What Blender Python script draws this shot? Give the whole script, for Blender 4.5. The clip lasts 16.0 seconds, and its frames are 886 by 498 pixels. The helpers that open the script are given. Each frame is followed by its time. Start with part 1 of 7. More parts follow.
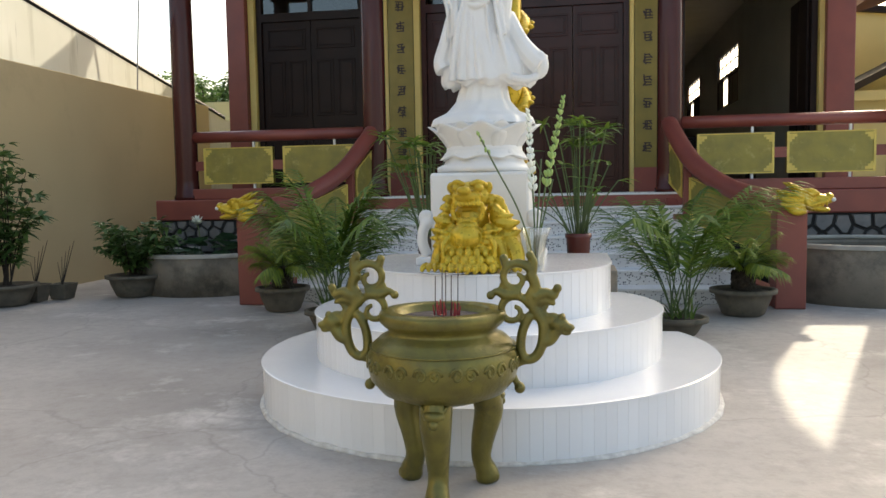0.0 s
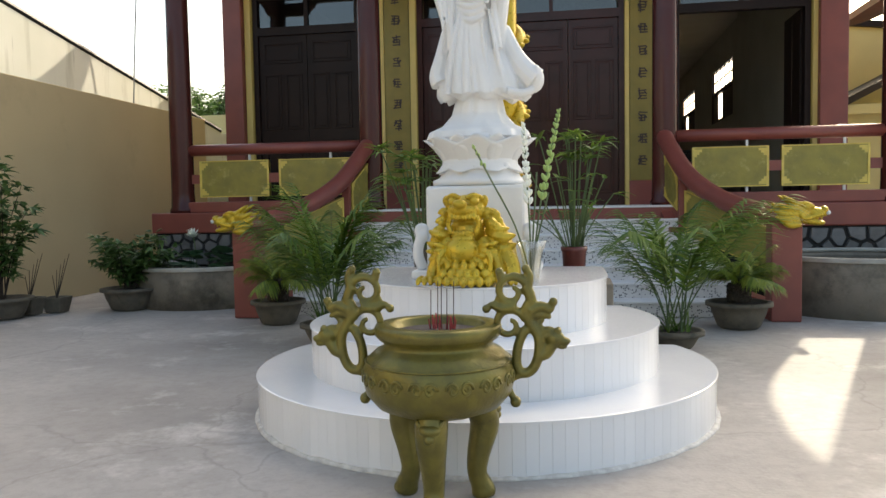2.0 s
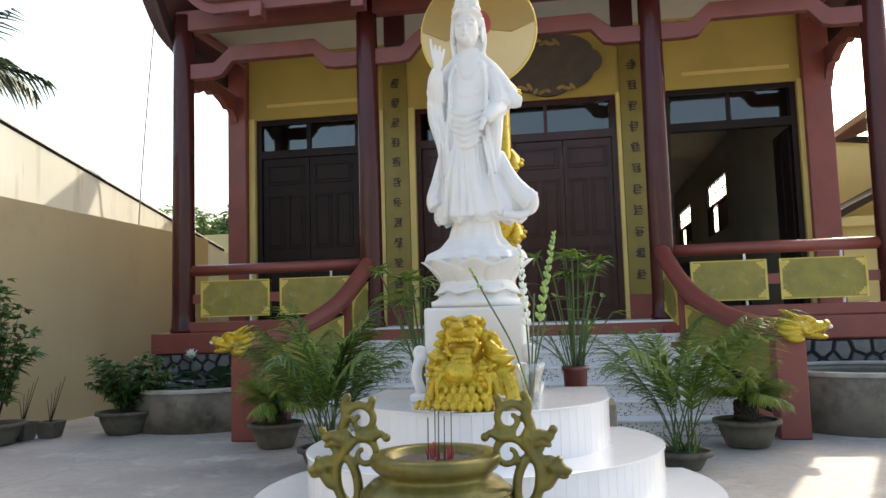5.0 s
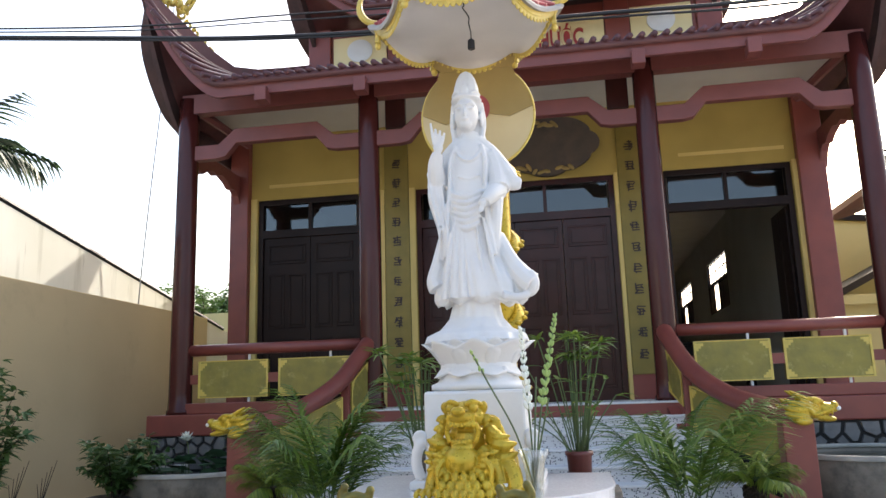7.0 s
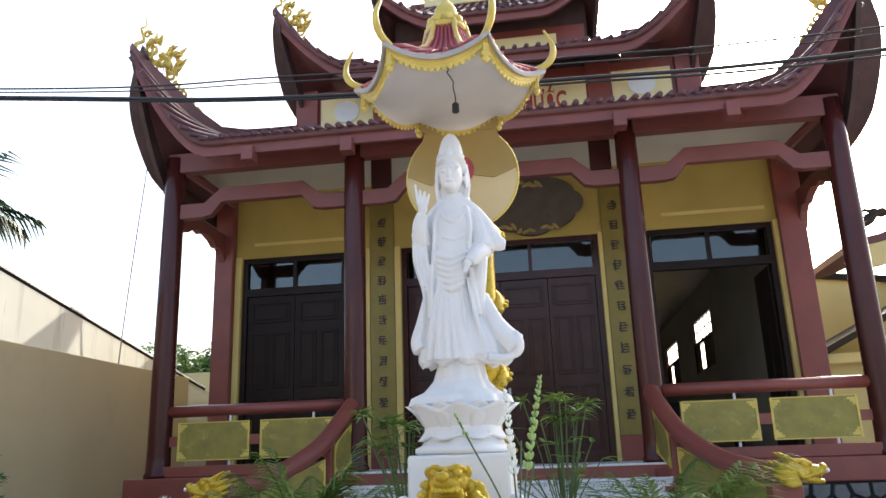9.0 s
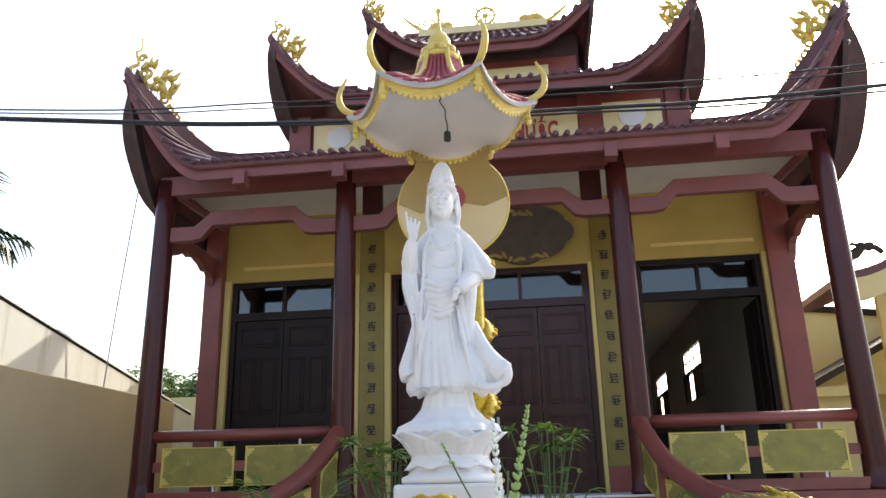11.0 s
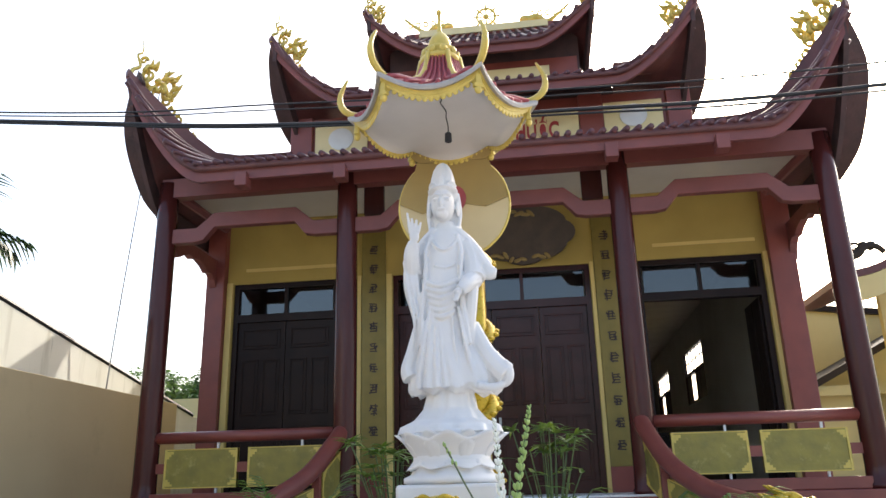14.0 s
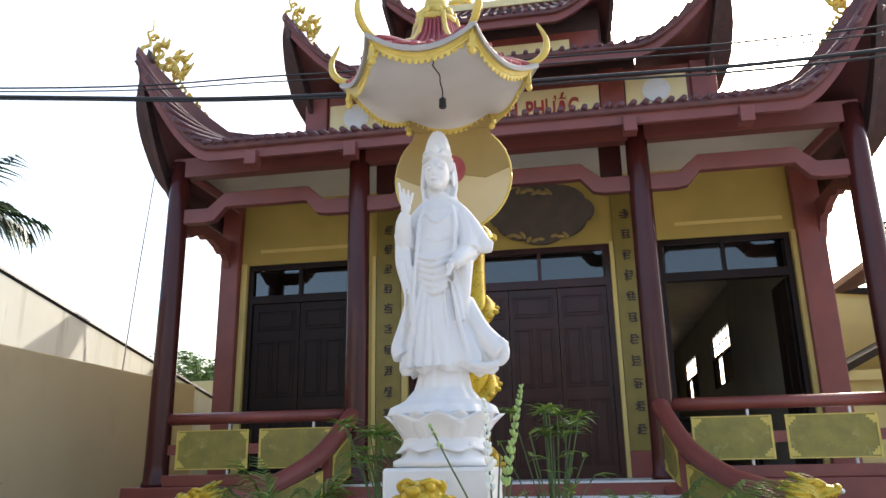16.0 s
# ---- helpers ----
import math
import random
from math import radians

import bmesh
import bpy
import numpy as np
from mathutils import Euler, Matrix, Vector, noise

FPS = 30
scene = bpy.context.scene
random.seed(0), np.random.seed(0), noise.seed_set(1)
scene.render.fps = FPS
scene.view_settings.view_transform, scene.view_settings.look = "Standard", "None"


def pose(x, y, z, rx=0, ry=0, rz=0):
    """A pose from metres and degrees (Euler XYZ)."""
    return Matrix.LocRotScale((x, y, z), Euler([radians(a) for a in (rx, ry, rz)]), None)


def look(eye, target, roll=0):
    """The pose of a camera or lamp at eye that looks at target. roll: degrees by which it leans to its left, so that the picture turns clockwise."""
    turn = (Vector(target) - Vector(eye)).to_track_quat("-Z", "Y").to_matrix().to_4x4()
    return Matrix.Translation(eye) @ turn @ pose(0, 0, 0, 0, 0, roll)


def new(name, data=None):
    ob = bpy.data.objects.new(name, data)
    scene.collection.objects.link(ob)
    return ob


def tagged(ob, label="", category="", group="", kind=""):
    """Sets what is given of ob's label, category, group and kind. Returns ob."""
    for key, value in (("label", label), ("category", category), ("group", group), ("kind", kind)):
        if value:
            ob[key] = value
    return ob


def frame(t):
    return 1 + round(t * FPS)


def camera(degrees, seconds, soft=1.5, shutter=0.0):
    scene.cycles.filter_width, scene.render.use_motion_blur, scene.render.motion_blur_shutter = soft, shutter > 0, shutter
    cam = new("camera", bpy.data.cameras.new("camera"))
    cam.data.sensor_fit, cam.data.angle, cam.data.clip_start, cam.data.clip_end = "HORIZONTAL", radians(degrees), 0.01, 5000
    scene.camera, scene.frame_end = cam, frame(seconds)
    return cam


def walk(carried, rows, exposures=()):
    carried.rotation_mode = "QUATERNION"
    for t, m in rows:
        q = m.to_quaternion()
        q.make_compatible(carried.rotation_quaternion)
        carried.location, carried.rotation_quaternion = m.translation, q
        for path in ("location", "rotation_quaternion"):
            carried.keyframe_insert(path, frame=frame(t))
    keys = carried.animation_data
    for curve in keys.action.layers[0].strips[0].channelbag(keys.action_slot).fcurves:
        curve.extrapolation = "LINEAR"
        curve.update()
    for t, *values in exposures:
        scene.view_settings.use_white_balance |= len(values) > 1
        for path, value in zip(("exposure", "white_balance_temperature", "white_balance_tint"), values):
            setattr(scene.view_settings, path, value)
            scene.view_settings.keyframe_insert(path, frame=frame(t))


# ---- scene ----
cam = camera(60.1, 16.0)
PATH = [
    (0, (0.181, 0.383, 1.305), (-0.154, 2.349, 1.158), -1.0),
    (0.5, (0.179, 0.378, 1.304), (-0.162, 2.344, 1.174), -1.0),
    (1, (0.18, 0.376, 1.313), (-0.152, 2.345, 1.197), -0.9),
    (1.5, (0.181, 0.39, 1.305), (-0.145, 2.359, 1.188), -1.0),
    (2, (0.183, 0.387, 1.308), (-0.142, 2.357, 1.194), -1.0),
    (2.5, (0.188, 0.381, 1.315), (-0.137, 2.353, 1.236), -1.1),
    (3, (0.192, 0.391, 1.321), (-0.133, 2.365, 1.284), -1.5),
    (3.5, (0.197, 0.396, 1.332), (-0.123, 2.37, 1.356), -1.6),
    (4, (0.204, 0.403, 1.337), (-0.119, 2.375, 1.423), -1.5),
    (4.2, (0.212, 0.409, 1.346), (-0.115, 2.38, 1.451), -1.6),
    (6.3, (0.205, 0.364, 1.375), (-0.107, 2.313, 1.697), -1.8),
    (6.5, (0.208, 0.41, 1.384), (-0.108, 2.354, 1.728), -1.9),
    (7, (0.21, 0.413, 1.39), (-0.104, 2.351, 1.771), -1.8),
    (7.5, (0.209, 0.414, 1.393), (-0.096, 2.342, 1.826), -2.0),
    (8, (0.214, 0.414, 1.397), (-0.08, 2.335, 1.869), -2.0),
    (8.5, (0.214, 0.413, 1.405), (-0.069, 2.324, 1.921), -1.9),
    (9, (0.221, 0.417, 1.411), (-0.047, 2.328, 1.937), -2.0),
    (9.5, (0.22, 0.415, 1.407), (-0.042, 2.32, 1.956), -1.9),
    (10, (0.226, 0.406, 1.408), (-0.03, 2.306, 1.977), -1.5),
    (12.3, (0.231, 0.421, 1.415), (0.012, 2.315, 2.018), -1.8),
    (12.5, (0.238, 0.404, 1.413), (0.02, 2.301, 2.007), -1.9),
    (13, (0.239, 0.406, 1.412), (0.011, 2.305, 1.998), -1.9),
    (13.5, (0.234, 0.402, 1.409), (-0.006, 2.3, 1.994), -1.7),
    (14, (0.233, 0.399, 1.409), (-0.011, 2.293, 2.004), -1.5),
    (14.5, (0.242, 0.401, 1.406), (0.005, 2.301, 1.984), -1.6),
    (15, (0.294, 0.427, 1.412), (0.005, 2.32, 1.987), -2.0),
    (15.5, (0.369, 0.518, 1.398), (0.082, 2.432, 1.905), -0.8),
    (16, (0.424, 0.721, 1.407), (0.102, 2.614, 1.965), -1.0),
]
walk(cam, [(t, look(eye, target, roll)) for t, eye, target, roll in PATH],
     exposures=[(0, 1.76, 7300, 5), (3, 1.76, 7300, 5), (4.2, 1.84, 7200, 5), (6.5, 1.98, 6600, 9), (10, 1.88, 6500, 9), (16, 1.85, 6500, 9)])

# ---- daylight ----
SUN_AZ, SUN_EL = 22.0, 32.6
world = bpy.data.worlds.new("world")
scene.world = world
world.use_nodes = True
wn = world.node_tree.nodes
wl = world.node_tree.links
sky = wn.new("ShaderNodeTexSky")
sky.sky_type = "NISHITA"
sky.sun_disc = False
sky.sun_elevation = radians(SUN_EL)
sky.sun_rotation = radians(SUN_AZ)
sky.air_density = 1.0
sky.dust_density = 5.0
sky.ozone_density = 0.6
wl.new(sky.outputs[0], wn["Background"].inputs[0])
wn["Background"].inputs[1].default_value = 0.129
sun_data = bpy.data.lights.new("sun", "SUN")
sun_data.energy = 1.55
sun_data.angle = radians(0.6)
sun_data.color = (1.0, 0.93, 0.82)
sun = new("sun", sun_data)
sa, se = radians(SUN_AZ), radians(SUN_EL)
sun.matrix_world = look((60 * math.sin(sa) * math.cos(se), 60 * math.cos(sa) * math.cos(se), 60 * math.sin(se)), (0, 0, 0))

# ---- materials ----
def surf(name, base, other=None, rough=0.6, metal=0.0, scale=6.0, fine=60.0, bump=0.15, spots=None, coat=0.0, tint=0.0, depth=0.01, shine=0.5):
    """A painted, cast or stone surface: broad mottling, fine grain, relief and, with spots, stains of another colour."""
    m = bpy.data.materials.new(name)
    m.use_nodes = True
    n, l = m.node_tree.nodes, m.node_tree.links
    b = n["Principled BSDF"]
    co = n.new("ShaderNodeTexCoord")
    broad = n.new("ShaderNodeTexNoise")
    broad.inputs["Scale"].default_value = scale
    broad.inputs["Detail"].default_value = 6
    grain = n.new("ShaderNodeTexNoise")
    grain.inputs["Scale"].default_value = fine
    grain.inputs["Detail"].default_value = 4
    l.new(co.outputs["Object"], broad.inputs["Vector"])
    l.new(co.outputs["Object"], grain.inputs["Vector"])
    mix = n.new("ShaderNodeMix")
    mix.data_type = "RGBA"
    ramp = n.new("ShaderNodeMapRange")
    ramp.inputs[1].default_value, ramp.inputs[2].default_value = 0.35, 0.68
    l.new(broad.outputs[0], ramp.inputs[0])
    l.new(ramp.outputs[0], mix.inputs[0])
    mix.inputs[6].default_value = (*base, 1)
    mix.inputs[7].default_value = (*(other or [c * 0.8 for c in base]), 1)
    out = mix.outputs[2]
    if tint:
        info = n.new("ShaderNodeObjectInfo")
        hsv = n.new("ShaderNodeHueSaturation")
        mr = n.new("ShaderNodeMapRange")
        mr.inputs[3].default_value, mr.inputs[4].default_value = 1 - tint, 1 + tint
        l.new(info.outputs["Random"], mr.inputs[0])
        l.new(mr.outputs[0], hsv.inputs["Value"])
        l.new(out, hsv.inputs["Color"])
        out = hsv.outputs[0]
    if spots:
        colour, size, low, high = spots
        st = n.new("ShaderNodeTexNoise")
        st.inputs["Scale"].default_value = size
        st.inputs["Detail"].default_value = 8
        st.inputs["Roughness"].default_value = 0.7
        l.new(co.outputs["Object"], st.inputs["Vector"])
        mr = n.new("ShaderNodeMapRange")
        mr.inputs[1].default_value, mr.inputs[2].default_value = low, high
        l.new(st.outputs[0], mr.inputs[0])
        m2 = n.new("ShaderNodeMix")
        m2.data_type = "RGBA"
        l.new(mr.outputs[0], m2.inputs[0])
        l.new(out, m2.inputs[6])
        m2.inputs[7].default_value = (*colour, 1)
        out = m2.outputs[2]
    l.new(out, b.inputs["Base Color"])
    rr = n.new("ShaderNodeMapRange")
    rr.inputs[3].default_value, rr.inputs[4].default_value = max(0.03, rough - 0.12), min(1, rough + 0.12)
    l.new(grain.outputs[0], rr.inputs[0])
    l.new(rr.outputs[0], b.inputs["Roughness"])
    b.inputs["Metallic"].default_value = metal
    b.inputs["Specular IOR Level"].default_value = shine
    b.inputs["Coat Weight"].default_value = coat
    b.inputs["Coat Roughness"].default_value = 0.08
    if bump:
        bp = n.new("ShaderNodeBump")
        bp.inputs["Strength"].default_value = bump
        bp.inputs["Distance"].default_value = depth
        l.new(grain.outputs[0], bp.inputs["Height"])
        l.new(bp.outputs[0], b.inputs["Normal"])
    return m


def leafy(name, base, other):
    """Thin leaf: two greens by island, some light shining through."""
    m = bpy.data.materials.new(name)
    m.use_nodes = True
    n, l = m.node_tree.nodes, m.node_tree.links
    b = n["Principled BSDF"]
    geo = n.new("ShaderNodeNewGeometry")
    mix = n.new("ShaderNodeMix")
    mix.data_type = "RGBA"
    l.new(geo.outputs["Random Per Island"], mix.inputs[0])
    mix.inputs[6].default_value = (*base, 1)
    mix.inputs[7].default_value = (*other, 1)
    l.new(mix.outputs[2], b.inputs["Base Color"])
    b.inputs["Roughness"].default_value = 0.42
    tr = n.new("ShaderNodeBsdfTranslucent")
    l.new(mix.outputs[2], tr.inputs["Color"])
    ms = n.new("ShaderNodeMixShader")
    ms.inputs[0].default_value = 0.3
    l.new(b.outputs[0], ms.inputs[1])
    l.new(tr.outputs[0], ms.inputs[2])
    l.new(ms.outputs[0], n["Material Output"].inputs[0])
    return m


def clear(name, tint=(1, 1, 1), rough=0.02, alpha=0.2):
    """Window or vessel glass: gloss over what lies behind."""
    m = bpy.data.materials.new(name)
    m.use_nodes = True
    n, l = m.node_tree.nodes, m.node_tree.links
    gl = n.new("ShaderNodeBsdfGlossy")
    gl.inputs["Roughness"].default_value = rough
    tr = n.new("ShaderNodeBsdfTransparent")
    tr.inputs[0].default_value = (*tint, 1)
    fr = n.new("ShaderNodeLayerWeight")
    fr.inputs[0].default_value = 0.25
    ad = n.new("ShaderNodeMath")
    ad.operation = "MULTIPLY_ADD"
    ad.inputs[1].default_value = 0.35
    ad.inputs[2].default_value = alpha
    l.new(fr.outputs["Facing"], ad.inputs[0])
    ms = n.new("ShaderNodeMixShader")
    l.new(ad.outputs[0], ms.inputs[0])
    l.new(tr.outputs[0], ms.inputs[1])
    l.new(gl.outputs[0], ms.inputs[2])
    l.new(ms.outputs[0], n["Material Output"].inputs[0])
    return m


def cement():
    """Yard cement: warm grey patches, pale worn films, dark grit and hairline cracks."""
    m = surf("yard_cement", (0.46, 0.43, 0.40), (0.29, 0.268, 0.25), 0.75, scale=0.5, fine=45, bump=0.25, spots=((0.55, 0.52, 0.49), 0.8, 0.54, 0.66))
    n, l = m.node_tree.nodes, m.node_tree.links
    b = n["Principled BSDF"]
    src = b.inputs["Base Color"].links[0].from_socket
    co = n.new("ShaderNodeTexCoord")
    warp = n.new("ShaderNodeTexNoise")
    warp.inputs["Scale"].default_value = 1.6
    warp.inputs["Detail"].default_value = 5
    l.new(co.outputs["Object"], warp.inputs["Vector"])
    add = n.new("ShaderNodeVectorMath")
    add.operation = "MULTIPLY_ADD"
    l.new(warp.outputs["Color"], add.inputs[0])
    add.inputs[1].default_value = (0.7, 0.7, 0.0)
    l.new(co.outputs["Object"], add.inputs[2])
    vo = n.new("ShaderNodeTexVoronoi")
    vo.feature = "DISTANCE_TO_EDGE"
    vo.inputs["Scale"].default_value = 0.33
    l.new(add.outputs[0], vo.inputs["Vector"])
    mr = n.new("ShaderNodeMapRange")
    mr.inputs[1].default_value, mr.inputs[2].default_value, mr.inputs[3].default_value, mr.inputs[4].default_value = 0.0, 0.005, 0.28, 0.0
    l.new(vo.outputs["Distance"], mr.inputs[0])
    mx = n.new("ShaderNodeMix")
    mx.data_type = "RGBA"
    l.new(mr.outputs[0], mx.inputs[0])
    l.new(src, mx.inputs[6])
    mx.inputs[7].default_value = (0.14, 0.13, 0.12, 1)
    grit = n.new("ShaderNodeTexNoise")
    grit.inputs["Scale"].default_value = 9.0
    grit.inputs["Detail"].default_value = 9
    grit.inputs["Roughness"].default_value = 0.75
    l.new(co.outputs["Object"], grit.inputs["Vector"])
    g2 = n.new("ShaderNodeMapRange")
    g2.inputs[1].default_value, g2.inputs[2].default_value, g2.inputs[3].default_value, g2.inputs[4].default_value = 0.45, 0.75, 0.0, 0.55
    l.new(grit.outputs[0], g2.inputs[0])
    my = n.new("ShaderNodeMix")
    my.data_type = "RGBA"
    l.new(g2.outputs[0], my.inputs[0])
    l.new(mx.outputs[2], my.inputs[6])
    my.inputs[7].default_value = (0.24, 0.215, 0.2, 1)
    l.new(my.outputs[2], b.inputs["Base Color"])
    return m


def terrazzo():
    """Cast steps: white cement with dark chips."""
    m = surf("terrazzo", (0.66, 0.65, 0.64), (0.56, 0.55, 0.54), 0.45, scale=3, bump=0.05)
    n, l = m.node_tree.nodes, m.node_tree.links
    b = n["Principled BSDF"]
    src = b.inputs["Base Color"].links[0].from_socket
    co = n.new("ShaderNodeTexCoord")
    vo = n.new("ShaderNodeTexVoronoi")
    vo.inputs["Scale"].default_value = 48
    l.new(co.outputs["Object"], vo.inputs["Vector"])
    sep = n.new("ShaderNodeSeparateColor")
    l.new(vo.outputs["Color"], sep.inputs[0])
    pick = n.new("ShaderNodeMath")
    pick.operation = "GREATER_THAN"
    pick.inputs[1].default_value = 0.66
    l.new(sep.outputs[0], pick.inputs[0])
    near = n.new("ShaderNodeMath")
    near.operation = "LESS_THAN"
    near.inputs[1].default_value = 0.46
    l.new(vo.outputs["Distance"], near.inputs[0])
    mul = n.new("ShaderNodeMath")
    mul.operation = "MULTIPLY"
    l.new(pick.outputs[0], mul.inputs[0])
    l.new(near.outputs[0], mul.inputs[1])
    mx = n.new("ShaderNodeMix")
    mx.data_type = "RGBA"
    l.new(mul.outputs[0], mx.inputs[0])
    l.new(src, mx.inputs[6])
    mx.inputs[7].default_value = (0.11, 0.11, 0.12, 1)
    l.new(mx.outputs[2], b.inputs["Base Color"])
    return m


def relief_gold():
    """Cast plaque: olive gold with a worn floral relief."""
    m = surf("relief_gold", (0.30, 0.25, 0.055), (0.22, 0.19, 0.05), 0.5, 0.25, scale=5, fine=14, bump=0.45, spots=((0.40, 0.34, 0.11), 6.0, 0.57, 0.68), depth=0.012)
    return m


def streaked():
    """Old whitewash: mottled, with rain streaks that run down from the top edge."""
    m = surf("stained_whitewash", (0.78, 0.76, 0.68), (0.70, 0.69, 0.60), 0.9, scale=0.8, fine=30, bump=0.2)
    n, l = m.node_tree.nodes, m.node_tree.links
    b = n["Principled BSDF"]
    src = b.inputs["Base Color"].links[0].from_socket
    co = n.new("ShaderNodeTexCoord")
    for scl, low, high, colour in (((1.0, 3.2, 0.30), 0.54, 0.74, (0.40, 0.38, 0.29, 1)), ((1.0, 7.0, 0.55), 0.63, 0.76, (0.17, 0.155, 0.12, 1))):
        mp = n.new("ShaderNodeMapping")
        mp.inputs["Scale"].default_value = scl
        l.new(co.outputs["Object"], mp.inputs["Vector"])
        st = n.new("ShaderNodeTexNoise")
        st.inputs["Scale"].default_value = 1.0
        st.inputs["Detail"].default_value = 7
        st.inputs["Roughness"].default_value = 0.62
        l.new(mp.outputs[0], st.inputs["Vector"])
        mr = n.new("ShaderNodeMapRange")
        mr.inputs[1].default_value, mr.inputs[2].default_value, mr.inputs[4].default_value = low, high, 0.75
        l.new(st.outputs[0], mr.inputs[0])
        mx = n.new("ShaderNodeMix")
        mx.data_type = "RGBA"
        l.new(mr.outputs[0], mx.inputs[0])
        l.new(src, mx.inputs[6])
        mx.inputs[7].default_value = colour
        src = mx.outputs[2]
    l.new(src, b.inputs["Base Color"])
    return m


CEMENT = cement()
TERRAZZO = terrazzo()
PLAQUE = relief_gold()
WHITE_PAINT = surf("white_plaster", (0.74, 0.74, 0.735), (0.69, 0.69, 0.685), 0.45, scale=5, fine=40, bump=0.08)
WHITE_TILE = surf("white_glazed_tile", (0.80, 0.80, 0.81), (0.76, 0.76, 0.78), 0.16, scale=3, bump=0.02, tint=0.03)
TILE_JOINT = surf("tile_joint", (0.74, 0.73, 0.71), (0.56, 0.55, 0.53), 0.9, scale=9)
MORTAR_SKIRT = surf("pale_mortar", (0.72, 0.70, 0.66), (0.5, 0.47, 0.44), 0.9, scale=20, bump=0.5)
RED_PAINT = surf("red_brown_paint", (0.235, 0.058, 0.042), (0.19, 0.046, 0.036), 0.42, scale=2.5, fine=25, bump=0.08)
RED_BEAM = surf("rose_red_paint", (0.205, 0.060, 0.052), (0.17, 0.05, 0.044), 0.5, scale=2.0, fine=25, bump=0.08)
COLUMN_PAINT = surf("dark_red_gloss_paint", (0.075, 0.018, 0.016), (0.058, 0.013, 0.012), 0.18, scale=1.2, fine=2.0, bump=0.0, coat=0.05, shine=0.26)
ROOF_PAINT = surf("roof_red_paint", (0.140, 0.048, 0.045), (0.10, 0.036, 0.036), 0.55, scale=3, fine=25, bump=0.2, spots=((0.07, 0.04, 0.04), 2.2, 0.55, 0.75))
ROOF_TILE = surf("roof_tile_glaze", (0.13, 0.045, 0.05), (0.09, 0.034, 0.04), 0.35, scale=4, fine=30, bump=0.15, tint=0.15)
YELLOW_WALL = surf("ochre_yellow_wall", (0.45, 0.33, 0.085), (0.39, 0.285, 0.072), 0.8, scale=1.2, fine=50, bump=0.1)
YELLOW_TRIM = surf("pale_yellow_trim", (0.66, 0.50, 0.17), (0.58, 0.43, 0.14), 0.6, scale=2, bump=0.05)
CREAM_WALL = surf("cream_wall", (0.66, 0.56, 0.27), (0.6, 0.5, 0.24), 0.8, scale=1.0, bump=0.08)
SIGN_CREAM = surf("cream_sign_paint", (0.78, 0.66, 0.36), (0.72, 0.60, 0.31), 0.6, scale=2, bump=0.05)
TAN_WALL = surf("tan_wall_paint", (0.60, 0.475, 0.275), (0.55, 0.43, 0.25), 0.85, scale=0.6, fine=40, bump=0.12, spots=((0.46, 0.36, 0.215), 0.9, 0.55, 0.85))
OLD_WHITE = streaked()
SOFFIT = surf("pale_ceiling_paint", (0.66, 0.62, 0.53), (0.6, 0.56, 0.47), 0.8, scale=1.5, bump=0.05)
DARK_WOOD = surf("dark_stained_wood", (0.052, 0.016, 0.014), (0.036, 0.012, 0.010), 0.22, scale=3, fine=30, bump=0.04, shine=0.24)
BLACK_WOOD = surf("black_stained_wood", (0.022, 0.012, 0.010), (0.016, 0.009, 0.008), 0.38, scale=3, fine=30, bump=0.05, shine=0.14)
GOLD_PAINT = surf("bright_gold_paint", (0.56, 0.39, 0.03), (0.44, 0.29, 0.02), 0.30, 0.38, scale=9, fine=45, bump=0.05, spots=((0.32, 0.18, 0.015), 9, 0.60, 0.80))
GOLD_TRIM = surf("gold_yellow_trim_paint", (0.66, 0.51, 0.12), (0.56, 0.42, 0.09), 0.42, 0.1, scale=10, fine=50, bump=0.1)
OCHRE_PAINT = surf("ochre_gold_paint", (0.36, 0.255, 0.085), (0.31, 0.22, 0.075), 0.5, 0.1, scale=3, bump=0.06)
HALO_CREAM = surf("cream_gold_paint", (0.62, 0.50, 0.27), (0.57, 0.45, 0.24), 0.4, 0.1, scale=2, bump=0.04)
COUPLET = surf("olive_gold_board", (0.235, 0.175, 0.035), (0.20, 0.15, 0.03), 0.45, 0.15, scale=5, fine=30, bump=0.12)
BRASS = surf("aged_brass_paint", (0.185, 0.158, 0.036), (0.12, 0.104, 0.028), 0.34, 0.45, scale=12, fine=60, bump=0.22, spots=((0.06, 0.055, 0.025), 9, 0.57, 0.75))
ASH = surf("incense_ash", (0.075, 0.06, 0.055), (0.05, 0.04, 0.038), 0.95, scale=25, bump=0.5)
STICK_RED = surf("incense_red", (0.36, 0.035, 0.04), None, 0.7, bump=0)
STICK_DARK = surf("incense_dark", (0.05, 0.025, 0.02), None, 0.8, bump=0)
POT_CLAY = surf("grey_cast_pot", (0.135, 0.115, 0.085), (0.09, 0.078, 0.06), 0.8, scale=9, fine=50, bump=0.3, spots=((0.05, 0.05, 0.035), 6, 0.55, 0.7))
POT_RED = surf("red_glazed_pot", (0.12, 0.026, 0.022), (0.08, 0.02, 0.017), 0.35, scale=9, bump=0.1)
SOIL = surf("soil", (0.035, 0.027, 0.02), None, 0.95, scale=30, bump=0.6)
BASIN = surf("weathered_basin_cement", (0.235, 0.20, 0.155), (0.15, 0.13, 0.105), 0.85, scale=1.8, fine=35, bump=0.4, spots=((0.085, 0.075, 0.055), 1.5, 0.5, 0.66))
